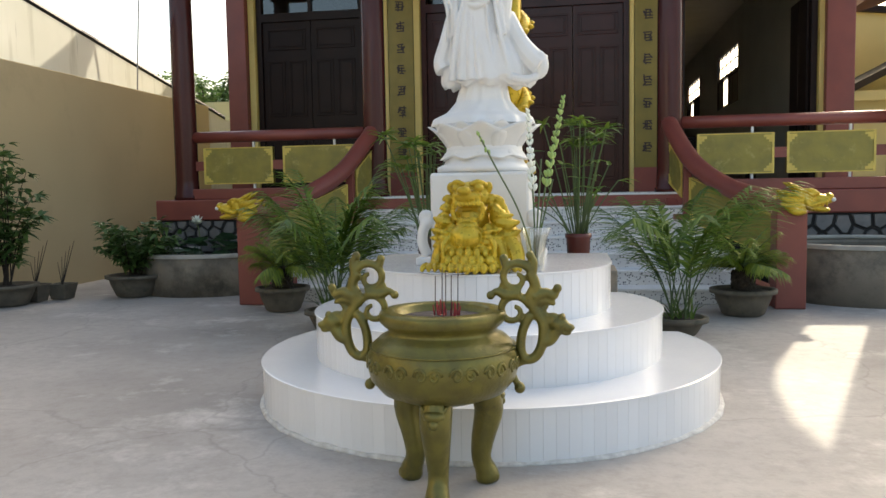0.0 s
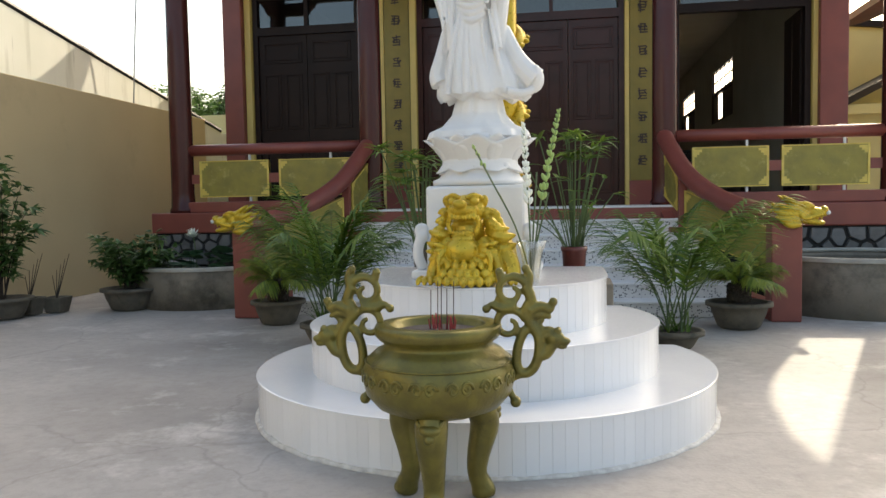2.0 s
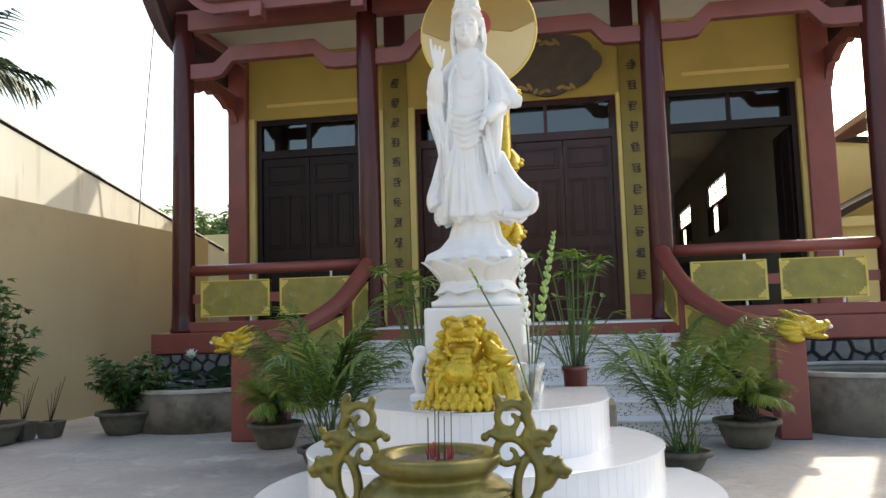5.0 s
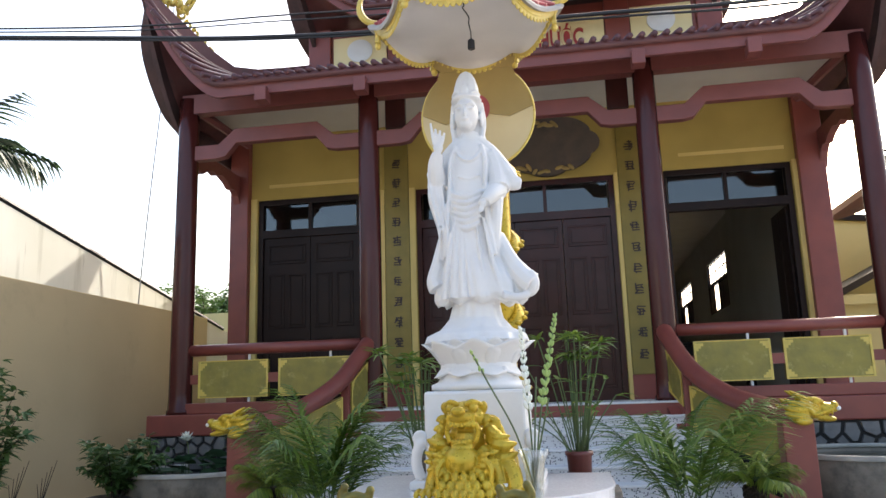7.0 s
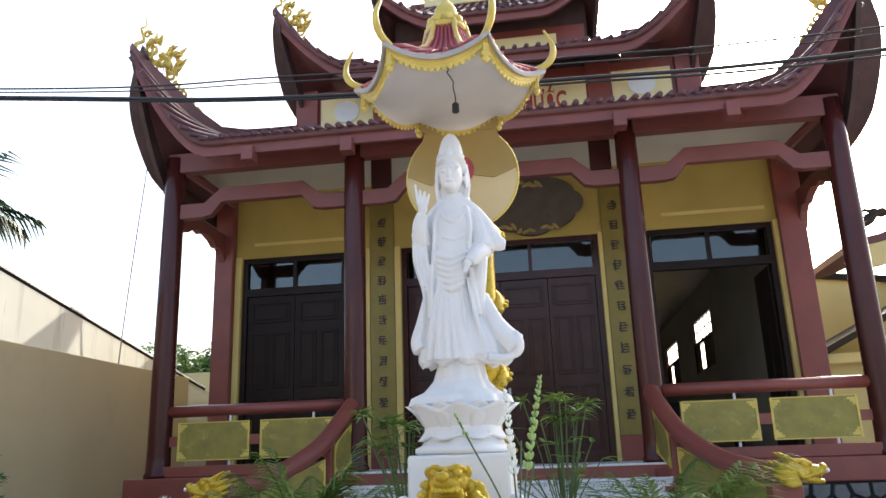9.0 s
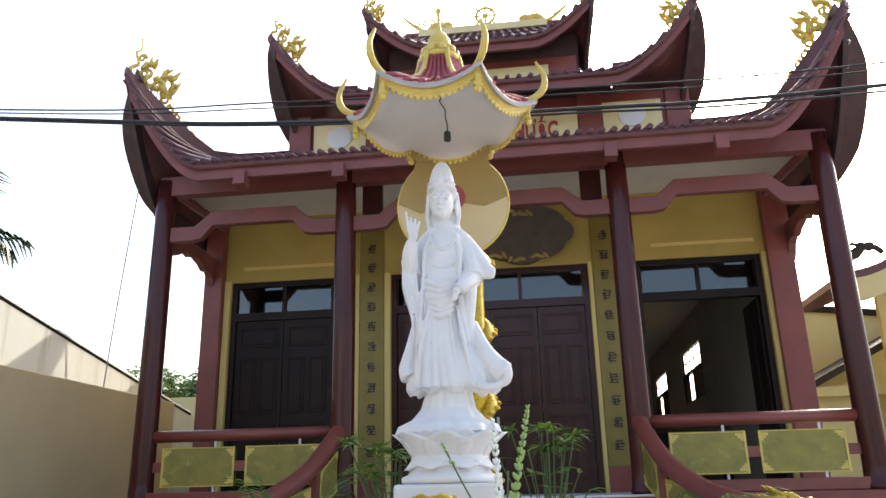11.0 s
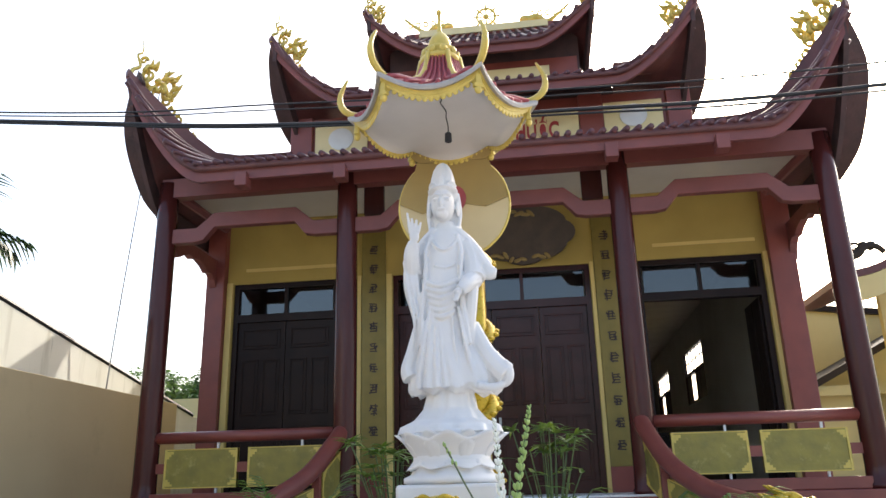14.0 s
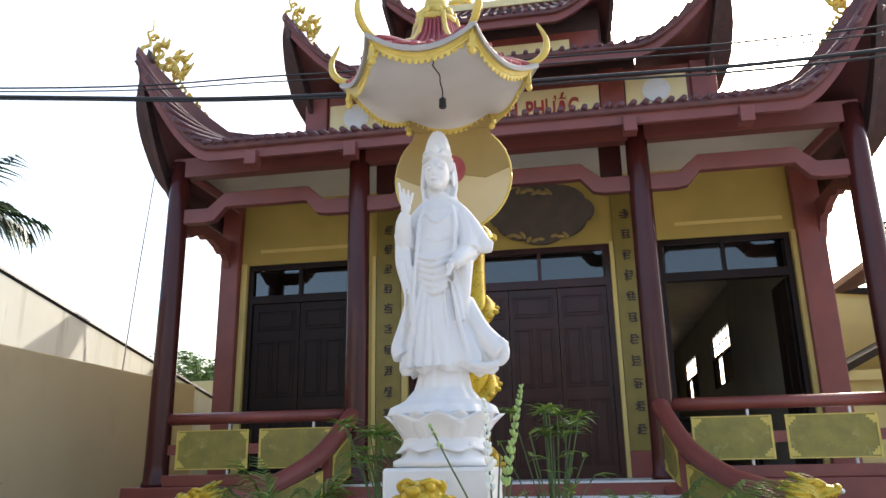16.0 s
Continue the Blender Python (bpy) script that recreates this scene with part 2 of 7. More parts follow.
BASIN_RIM = surf("basin_rim_cement", (0.42, 0.40, 0.35), (0.30, 0.285, 0.25), 0.8, scale=5, bump=0.3)
STONE = surf("grey_facing_stone", (0.15, 0.145, 0.14), (0.09, 0.088, 0.086), 0.75, scale=6, fine=40, bump=0.4, tint=0.3)
STONE_JOINT = surf("dark_joint", (0.022, 0.021, 0.02), None, 0.9, bump=0.3)
LEAF_PALM = leafy("palm_leaf", (0.055, 0.135, 0.018), (0.17, 0.25, 0.035))
# cycad green brightened and yellowed, with sunlight through the leaves put into the colour
LEAF_CYCAD_SUNLIT = leafy("sunlit_cycad_leaf", (0.11, 0.19, 0.02), (0.30, 0.36, 0.045))
LEAF_DARK = leafy("dark_leaf", (0.03, 0.075, 0.022), (0.075, 0.14, 0.04))
LEAF_TREE = leafy("tree_leaf", (0.014, 0.034, 0.012), (0.032, 0.062, 0.02))
LEAF_SHRUB = leafy("shrub_leaf", (0.05, 0.115, 0.03), (0.12, 0.20, 0.055))
LEAF_LOTUS = leafy("lotus_leaf", (0.04, 0.10, 0.05), (0.075, 0.15, 0.07))
PETAL_WHITE = surf("white_petal", (0.85, 0.86, 0.80), (0.78, 0.80, 0.68), 0.5, scale=12, bump=0)
BUD_GREEN = surf("pale_green_bud", (0.34, 0.46, 0.14), (0.26, 0.38, 0.10), 0.5, scale=14, bump=0)
STALK = surf("green_stalk", (0.08, 0.13, 0.035), (0.05, 0.08, 0.025), 0.5, bump=0)
BARK = surf("dark_bark", (0.045, 0.033, 0.024), (0.03, 0.023, 0.018), 0.9, scale=20, bump=0.6)
WATER = surf("pond_water", (0.012, 0.018, 0.012), None, 0.05, scale=4, fine=8, bump=0.1)
GLASS = clear("window_glass", (0.45, 0.48, 0.5), 0.03, 0.07)
VASE_GLASS = clear("vase_glass", (0.90, 0.93, 0.92), 0.08, 0.20)
CABLE = surf("black_cable", (0.015, 0.015, 0.018), None, 0.6, bump=0)
STEEL = surf("grey_steel", (0.42, 0.42, 0.42), None, 0.4, 0.7, bump=0)
CHAR_INK = surf("dark_lettering", (0.035, 0.018, 0.012), None, 0.5, bump=0)
SIGN_RED = surf("sign_red", (0.40, 0.035, 0.03), None, 0.5, bump=0)
HALL_WALL = surf("hall_paint", (0.52, 0.50, 0.42), (0.46, 0.44, 0.36), 0.8, scale=1.0, bump=0.05)
BOARD_BROWN = surf("weathered_brown_board", (0.085, 0.060, 0.040), (0.055, 0.04, 0.03), 0.6, scale=4, fine=30, bump=0.2)
ROOF_DARK = surf("weathered_eave_cement", (0.075, 0.040, 0.040), (0.05, 0.03, 0.03), 0.8, scale=4, fine=25, bump=0.4)
ROSE_TILE = surf("rose_red_tile", (0.40, 0.075, 0.085), (0.30, 0.05, 0.06), 0.45, scale=8, bump=0.1)
GREY_RIM = surf("silver_grey_paint", (0.40, 0.385, 0.37), (0.33, 0.315, 0.3), 0.5, scale=6, bump=0.1)
CEIL_GREY = surf("canopy_ceiling_paint", (0.60, 0.58, 0.56), (0.54, 0.52, 0.5), 0.7, scale=2.5, bump=0.04)

# ---- building helpers ----
ORIGINS = {}


def thing(name, loc, label, category, group="", kind=""):
    """A thing: an Empty at its base, under which its parts hang."""
    e = new(name)
    e.location = loc
    e.empty_display_size = 0.1
    ORIGINS[e] = Vector(loc)
    return tagged(e, label, category, group, kind)


def part(name, bm, material, parent=None, label="", smooth=False, normals=True):
    """Links a bmesh, made in world coordinates, as one mesh under a thing or a part."""
    if normals:
        bmesh.ops.recalc_face_normals(bm, faces=bm.faces)
    me = bpy.data.meshes.new(name)
    bm.to_mesh(me)
    bm.free()
    me.materials.append(material)
    if smooth:
        me.polygons.foreach_set("use_smooth", [True] * len(me.polygons))
    ob = new(name, me)
    if parent is not None:
        ob.parent = parent
        if parent in ORIGINS:
            ob.matrix_parent_inverse = Matrix.Translation(-ORIGINS[parent])
    if label:
        ob["label"] = label
    return ob


def sharing(name, me, parent, m):
    """One more part on a mesh that others use too, at the world pose m."""
    ob = new(name, me)
    ob.parent = parent
    if parent in ORIGINS:
        ob.matrix_parent_inverse = Matrix.Translation(-ORIGINS[parent])
    ob.matrix_basis = m
    return ob


def soften(ob, width, segments=2):
    md = ob.modifiers.new("bevel", "BEVEL")
    md.width, md.segments, md.limit_method, md.angle_limit = width, segments, "ANGLE", radians(40)
    return ob


def sculpt(ob, voxel, smooth=4):
    md = ob.modifiers.new("remesh", "REMESH")
    md.mode, md.voxel_size, md.use_smooth_shade = "VOXEL", voxel, True
    if smooth:
        sm = ob.modifiers.new("smooth", "SMOOTH")
        sm.iterations, sm.factor = smooth, 0.5
    return ob


def box(bm, x0, x1, y0, y1, z0, z1):
    v = [bm.verts.new(p) for p in ((x0, y0, z0), (x1, y0, z0), (x1, y1, z0), (x0, y1, z0), (x0, y0, z1), (x1, y0, z1), (x1, y1, z1), (x0, y1, z1))]
    for f in ((0, 3, 2, 1), (4, 5, 6, 7), (0, 1, 5, 4), (1, 2, 6, 5), (2, 3, 7, 6), (3, 0, 4, 7)):
        bm.faces.new([v[i] for i in f])
    return bm


def boxed(x0, x1, y0, y1, z0, z1):
    return box(bmesh.new(), x0, x1, y0, y1, z0, z1)


def loft(bm, rings, close=True, caps=True):
    """Joins rings of equally many points."""
    rows = [[bm.verts.new(p) for p in r] for r in rings]
    n = len(rows[0])
    for a, b in zip(rows, rows[1:]):
        for i in range(n if close else n - 1):
            j = (i + 1) % n
            bm.faces.new((a[i], a[j], b[j], b[i]))
    if caps and close:
        bm.faces.new(rows[0][::-1])
        bm.faces.new(rows[-1])
    return bm


def lathe(bm, c, profile, n=32, sx=1.0, sy=1.0, caps=True):
    """Turns (radius, z) pairs round the upright through c."""
    return loft(bm, [[(c[0] + r * sx * math.cos(2 * math.pi * i / n), c[1] + r * sy * math.sin(2 * math.pi * i / n), c[2] + z) for i in range(n)] for r, z in profile], True, caps)


def tube(bm, pts, radii, n=8, flat=1.0):
    """A round bar along pts; radii: one for all or one each."""
    pts = [Vector(p) for p in pts]
    if not hasattr(radii, "__len__"):
        radii = [radii] * len(pts)
    rings, side = [], None
    for i, p in enumerate(pts):
        d = (pts[min(i + 1, len(pts) - 1)] - pts[max(i - 1, 0)]).normalized()
        if side is None:
            side = d.cross(Vector((0, 1, 0.1))).normalized()
        side = (side - d * side.dot(d)).normalized()
        up = d.cross(side)
        rings.append([p + radii[i] * (math.cos(2 * math.pi * k / n) * side + flat * math.sin(2 * math.pi * k / n) * up) for k in range(n)])
    return loft(bm, rings)


def ball(bm, c, r, rot=(0, 0, 0), n=12):
    m = pose(*c, *rot) @ Matrix.Diagonal((*(r if hasattr(r, "__len__") else (r, r, r)), 1))
    bmesh.ops.create_uvsphere(bm, u_segments=n, v_segments=max(6, n * 2 // 3), radius=1, matrix=m)
    return bm


def smoothline(pts, steps=6):
    """A Catmull-Rom line through pts."""
    pts = [Vector(p) for p in pts]
    out = []
    for i in range(len(pts) - 1):
        a, b, c, d = pts[max(i - 1, 0)], pts[i], pts[i + 1], pts[min(i + 2, len(pts) - 1)]
        for k in range(steps):
            t = k / steps
            out.append(0.5 * (2 * b + (c - a) * t + (2 * a - 5 * b + 4 * c - d) * t * t + (3 * b - a - 3 * c + d) * t ** 3))
    return out + [pts[-1]]


def prism(bm, outline, y0, y1):
    """An (x, z) outline pushed from y0 to y1."""
    a = [bm.verts.new((x, y0, z)) for x, z in outline]
    b = [bm.verts.new((x, y1, z)) for x, z in outline]
    bm.faces.new(a)
    bm.faces.new(b[::-1])
    for i in range(len(a)):
        j = (i + 1) % len(a)
        bm.faces.new((a[j], a[i], b[i], b[j]))
    return bm


def framed(bm, x0, x1, z0, z1, y0, y1, w):
    """Four bars round an upright opening."""
    box(bm, x0, x1, y0, y1, z0, z0 + w)
    box(bm, x0, x1, y0, y1, z1 - w, z1)
    box(bm, x0, x0 + w, y0, y1, z0 + w, z1 - w)
    box(bm, x1 - w, x1, y0, y1, z0 + w, z1 - w)
    return bm


def spiral(c, r0, r1, a0, a1, axis="y", n=18, flip=1):
    """Points of a spiral in the xz plane (axis y) or the yz plane (axis x)."""
    out = []
    for i in range(n + 1):
        t = i / n
        r, a = r0 + (r1 - r0) * t, radians(a0 + (a1 - a0) * t)
        p = (flip * r * math.cos(a), r * math.sin(a))
        out.append((c[0] + p[0], c[1], c[2] + p[1]) if axis == "y" else (c[0], c[1] + p[0], c[2] + p[1]))
    return out

# ---- temple ----
AX = -0.62            # the temple's middle line
FLOOR = 1.26
FRONT, WALL = 11.4, 13.4
COLS = (-5.67, -2.68, 1.50, 4.45)
temple = thing("temple", (AX, 14, 0), "red and ochre temple with three tiers of upturned tiled roofs", "temple")

bm = boxed(-6.05, 4.85, 11.25, 20.4, 0, 0.95)
part("plinth", bm, STONE_JOINT, temple, "dark mortar bed of the stone-faced plinth")
bm = boxed(-6.1, 4.9, 11.2, 20.45, 0.95, FLOOR)
soften(part("platform", bm, RED_PAINT, temple, "red-brown painted platform edge"), 0.02)
bm = boxed(-5.9, 4.7, 11.32, 20.3, FLOOR, FLOOR + 0.004)
part("veranda_floor", bm, TERRAZZO, temple, "speckled terrazzo veranda floor")

# front wall with its three doorways, as piers and a lintel
DOORS = ((-5.32, -3.36), (-2.36, 1.10), (1.88, 3.98))
DTOP = 5.06
xs = [-5.78] + [v for d in DOORS for v in d] + [4.46]
for a, b in zip(xs[0::2], xs[1::2]):
    part("wall_pier", boxed(a, b, WALL, WALL + 0.22, FLOOR, DTOP), YELLOW_WALL, temple)
part("front_wall", boxed(-5.78, 4.46, WALL, WALL + 0.22, DTOP, 6.9), YELLOW_WALL, temple, "ochre yellow plastered wall over the doors")
for x0, x1 in ((-5.78, -5.58), (4.24, 4.46)):
    part("side_wall", boxed(x0, x1, WALL + 0.22, 20.0, FLOOR, 6.9), YELLOW_WALL, temple)
HALL_BACK = 33.0
EAST_WINS = ((21.4, 24.3), (27.5, 30.4))
WZ0, WZ1 = 3.55, 5.05
part("wall_pier", boxed(-5.64, 4.40, HALL_BACK, HALL_BACK + 0.12, FLOOR, 6.9), HALL_WALL, temple)
part("hall_floor", boxed(-5.86, 4.62, 20.46, HALL_BACK + 0.12, 0.0, FLOOR), TERRAZZO, temple)
part("hall_roof", boxed(-5.9, 4.66, 20.0, HALL_BACK + 0.2, 6.9, 7.05), ROOF_DARK, temple)
part("side_wall", boxed(-5.86, -5.64, 20.0, HALL_BACK + 0.12, FLOOR, 6.9), HALL_WALL, temple)
ys = [20.0] + [v for w in EAST_WINS for v in w] + [HALL_BACK]
for a, b in zip(ys[0::2], ys[1::2]):
    part("side_wall", boxed(4.40, 4.46, a, b, FLOOR, 6.9), HALL_WALL, temple)
for i, (y0, y1) in enumerate(EAST_WINS):
    part("side_wall", boxed(4.40, 4.46, y0, y1, FLOOR, WZ0), HALL_WALL, temple)
    part("side_wall", boxed(4.40, 4.46, y0, y1, WZ1, 6.9), HALL_WALL, temple)
    w = thing("window_%d" % (i + 1), (4.43, (y0 + y1) / 2, WZ0), "hall window with a barred fanlight over dark shutters", "window", kind="structure")
    zm = WZ0 + 0.55 * (WZ1 - WZ0)
    bm = bmesh.new()
    for za, zb in ((WZ0, WZ0 + 0.05), (zm - 0.05, zm + 0.05), (WZ1 - 0.05, WZ1)):
        box(bm, 4.39, 4.47, y0, y1, za, zb)
    for ya, yb in ((y0, y0 + 0.06), (y1 - 0.06, y1)):
        box(bm, 4.392, 4.468, ya, yb, WZ0 + 0.05, WZ1 - 0.05)
    part("window_frame", bm, DARK_WOOD, w)
    for k in range(1, 5):
        y = y0 + (y1 - y0) * k / 5
        part("bar", boxed(4.42, 4.44, y - 0.03, y + 0.03, zm + 0.05, WZ1 - 0.05), DARK_WOOD, w)
    part("bar", boxed(4.415, 4.445, y0 + 0.06, y1 - 0.06, (zm + WZ1) / 2 - 0.015, (zm + WZ1) / 2 + 0.015), DARK_WOOD, w)
    for k in range(4):
        y = y0 + 0.06 + (y1 - y0 - 0.12) * k / 4
        if k != 2:
            soften(part("shutter", boxed(4.41, 4.45, y + 0.01, y + (y1 - y0 - 0.12) / 4 - 0.01, WZ0 + 0.05, zm - 0.05), DARK_WOOD, w), 0.005)
altar = thing("altar_table", (3.3, 18.9, FLOOR), "dark carved altar table inside the hall", "table")
soften(part("tabletop", boxed(2.2, 4.3, 18.5, 19.3, 2.38, 2.46), BLACK_WOOD, altar), 0.01)
for x in (2.3, 4.2):
    for y in (18.6, 19.2):
        part("leg", boxed(x - 0.05, x + 0.05, y - 0.05, y + 0.05, FLOOR + 0.004, 2.38), BLACK_WOOD, altar)
part("apron", boxed(2.35, 4.15, 18.56, 18.6, 2.1, 2.38), BLACK_WOOD, altar)
part("hall_ceiling", boxed(-5.64, 4.40, WALL + 0.22, HALL_BACK, 5.9, 6.0), SOFFIT, temple)
for x0, x1 in ((-5.576, -5.56), (4.222, 4.237)):
    part("hall_lining", boxed(x0, x1, WALL + 0.23, 20, FLOOR, 5.9), HALL_WALL, temple, "painted hall lining")
part("veranda_ceiling", boxed(-5.86, 4.62, 11.5, WALL, 6.28, 6.32), SOFFIT, temple, "pale cream veranda ceiling")
# corner pilasters, yellow jambs
for x0, x1 in ((-5.80, -5.45), (4.06, 4.48)):
    soften(part("pilaster", boxed(x0, x1, WALL - 0.16, WALL + 0.3, FLOOR, 6.3), RED_PAINT, temple, "red-brown corner pilaster"), 0.02)
for x0, x1 in ((-5.44, -5.33), (-2.47, -2.37), (-2.99, -2.925), (1.11, 1.17), (1.60, 1.70), (3.99, 4.10)):
    part("door_jamb", boxed(x0, x1, WALL - 0.05, WALL + 0.05, FLOOR, DTOP + 0.02), YELLOW_TRIM, temple, "pale yellow door jamb")
part("wall_moulding", boxed(-5.1, -3.2, WALL - 0.02, WALL + 0.01, 5.28, 5.34), YELLOW_TRIM, temple)
part("wall_moulding", boxed(2.2, 3.9, WALL - 0.02, WALL + 0.01, 5.28, 5.34), YELLOW_TRIM, temple)

# tall round columns on stepped bases
for x in COLS:
    bm = bmesh.new()
    lathe(bm, (x, FRONT, FLOOR), [(0.20, 0.0), (0.20, 0.05), (0.18, 0.08), (0.172, 0.3), (0.168, 2.2), (0.16, 4.4), (0.155, 5.0)], 28)
    part("column", bm, COLUMN_PAINT, temple, "tall dark red glossy round column", smooth=True)

# stepped tie beams between the columns
def tie_beam(x0, x1, y, low, high, drop, name="tie_beam", w=0.07):
    """A beam that steps up in its middle with sloped shoulders."""
    s = min(0.42, (x1 - x0) * 0.16)
    a, b = x0 + s, x1 - s
    out = [(x0, low), (a - 0.05, low), (a + 0.10, low + 0.03), (a + 0.28, low + drop), (b - 0.28, low + drop), (b - 0.10, low + 0.03), (b + 0.05, low), (x1, low),
           (x1, high), (b + 0.02, high), (b - 0.26, high + drop), (a + 0.26, high + drop), (a - 0.02, high), (x0, high)]
    return soften(part(name, prism(bmesh.new(), out, y - w, y + w), RED_BEAM, temple, "red stepped tie beam between columns"), 0.012)


for x0, x1 in zip(COLS, COLS[1:]):
    tie_beam(x0 + 0.14, x1 - 0.14, FRONT, 5.22, 5.46, 0.24)
for x, sgn in ((COLS[0], 1), (COLS[3], -1)):
    # scalloped side bracket from the corner column to the wall
    zs = [(11.5, 5.5), (13.3, 5.5), (13.3, 4.88), (13.24, 4.98), (13.16, 5.12), (13.05, 5.20), (12.9, 5.18), (12.75, 5.26), (12.5, 5.32), (12.3, 5.26), (12.15, 5.30), (11.95, 5.22), (11.8, 5.14), (11.65, 5.18), (11.5, 5.10)]
    bm = bmesh.new()
    a = [bm.verts.new((x - 0.06, y, z)) for y, z in zs]
    b = [bm.verts.new((x + 0.06, y, z)) for y, z in zs]
    bm.faces.new(a)
    bm.faces.new(b[::-1])
    for i in range(len(a)):
        j = (i + 1) % len(a)
        bm.faces.new((a[j], a[i], b[i], b[j]))
    part("side_bracket", bm, RED_BEAM, temple, "scalloped red side bracket")
    bm = bmesh.new()
    tube(bm, smoothline([(x + sgn * 0.1, 11.45, 6.1), (x + sgn * 0.3, 12.0, 5.98), (x + sgn * 0.5, 12.6, 5.85)]), 0.07, 6)
    part("corner_strut", bm, RED_BEAM, temple)
for x in (-2.29, 1.12):
    soften(part("beam_panel", boxed(x - 0.16, x + 0.16, FRONT + 0.14, FRONT + 0.24, 5.55, 6.05), DARK_WOOD, temple, "dark red square panel over the beam"), 0.01)
part("eave_beam", boxed(-5.75, 4.55, FRONT - 0.1, FRONT + 0.1, 6.0, 6.32), RED_BEAM, temple, "long red eave beam")

# hanging name board over the middle door
def board_shape(cx, cz, w, h):
    """A lobed oval with pointed ends."""
    n = 64
    out = []
    for i in range(n):
        a = 2 * math.pi * i / n
        r = 0.93 + 0.07 * abs(math.cos(4 * a)) ** 0.7 - 0.05 * abs(math.sin(2 * a)) ** 2
        out.append((cx + w * r * math.cos(a), cz + h * r * math.sin(a)))
    return out


bm = bmesh.new()
a = [bm.verts.new((x, 13.28 - 0.38 * (z - 5.05), z)) for x, z in board_shape(0.0, 5.58, 0.90, 0.50)]
b = [bm.verts.new((x, 13.36 - 0.38 * (z - 5.05), z)) for x, z in board_shape(0.0, 5.58, 0.90, 0.50)]
bm.faces.new(a)
bm.faces.new(b[::-1])
for i in range(len(a)):
    bm.faces.new((a[(i + 1) % len(a)], a[i], b[i], b[(i + 1) % len(a)]))
name_board = part("name_board", bm, BOARD_BROWN, None)
for dx, dz, ln, tilt in ((-0.42, -0.36, 0.20, 25), (-0.12, -0.44, 0.16, -20), (0.30, -0.40, 0.18, 15), (0.05, 0.30, 0.22, 10), (-0.25, 0.34, 0.16, -25)):
    zz = 5.58 + dz
    bm = bmesh.new()
    for k in (-1, 0, 1):
        ball(bm, (dx + 0.10 * k, 13.26 - 0.38 * (zz - 5.05), zz + 0.02 * abs(k)), (ln * 0.45, 0.02, 0.035), (0, tilt + 35 * k, 0), 8)
    part("carved_leaf", bm, OCHRE_PAINT, name_board, "dull gilded carved leaf", smooth=True)
tagged(name_board, "dark scalloped wooden board leaning over the middle door", "board")

# doors
def leaf(parent, x0, x1, z0, z1, y, material, rows=((0.06, 0.40), (0.46, 0.78), (0.84, 0.96))):
    """A framed door leaf with raised panels, two to a row."""
    w, h = x1 - x0, z1 - z0
    lf = soften(part("door_leaf", boxed(x0 + 0.005, x1 - 0.005, y, y + 0.05, z0, z1), material, parent), 0.006)
    for r0, r1 in rows:
        for c0, c1 in ((0.10, 0.46), (0.54, 0.90)) if r1 < 0.8 else ((0.10, 0.90),):
            bm = bmesh.new()
            framed(bm, x0 + c0 * w, x0 + c1 * w, z0 + r0 * h, z0 + r1 * h, y - 0.018, y + 0.002, 0.035)
            box(bm, x0 + c0 * w + 0.06, x0 + c1 * w - 0.06, y - 0.012, y + 0.002, z0 + r0 * h + 0.06, z0 + r1 * h - 0.06)
            soften(part("panel", bm, material, lf), 0.006, 1)
    return lf


TRANSOM = 4.42
for i, (x0, x1) in enumerate(DOORS):
    lab = ("closed dark wooden double door with glazed transom", "closed four-leaf panelled door of dark wood with glazed transom", "open dark wooden doorway with glazed transom")[i]
    d = thing("door_%d" % (i + 1), ((x0 + x1) / 2, WALL, FLOOR), lab, "door", kind="structure")
    wood = DARK_WOOD if i == 1 else BLACK_WOOD
    fr = part("door_frame", framed(bmesh.new(), x0, x1, FLOOR + 0.004, DTOP, WALL + 0.03, WALL + 0.17, 0.09), wood, d)
    part("transom_bar", boxed(x0 + 0.09, x1 - 0.09, WALL + 0.03, WALL + 0.17, TRANSOM - 0.07, TRANSOM + 0.07), wood, d)
    n = (2, 3, 2)[i]
    for k in range(n):
        a, b = x0 + 0.09 + (x1 - x0 - 0.18) * k / n, x0 + 0.09 + (x1 - x0 - 0.18) * (k + 1) / n
        if k:
            part("mullion", boxed(a - 0.03, a + 0.03, WALL + 0.04, WALL + 0.16, TRANSOM + 0.07, DTOP - 0.09), wood, d)
        part("pane", boxed(a + 0.03, b - 0.03, WALL + 0.09, WALL + 0.10, TRANSOM + 0.07, DTOP - 0.09), GLASS, d)
    if i < 2:
        n = (2, 4)[i]
        for k in range(n):
            a, b = x0 + 0.09 + (x1 - x0 - 0.18) * k / n, x0 + 0.09 + (x1 - x0 - 0.18) * (k + 1) / n
            lf = leaf(d, a, b, FLOOR + 0.02, TRANSOM - 0.07, WALL + 0.08, wood)
            if (i, k) == (1, 2):
                bm = boxed(a + 0.05, a + 0.09, WALL + 0.045, WALL + 0.08, 2.22, 2.50)
                tube(bm, [(a + 0.07, WALL + 0.0, 2.36), (a + 0.07, WALL + 0.05, 2.36)], 0.012)
                part("door_handle", bm, STEEL, lf, "steel lever handle")
    else:
        for hx, a0 in ((x0 + 0.09, 0), (x1 - 0.09, 1)):
            bm = bmesh.new()
            for k in range(2):
                y = WALL + 0.2 + k * 0.48
                box(bm, hx - 0.025, hx + 0.025, y, y + 0.46, FLOOR + 0.02, TRANSOM - 0.07)
            soften(part("door_leaf", bm, wood, d, "leaf swung open into the hall"), 0.006)

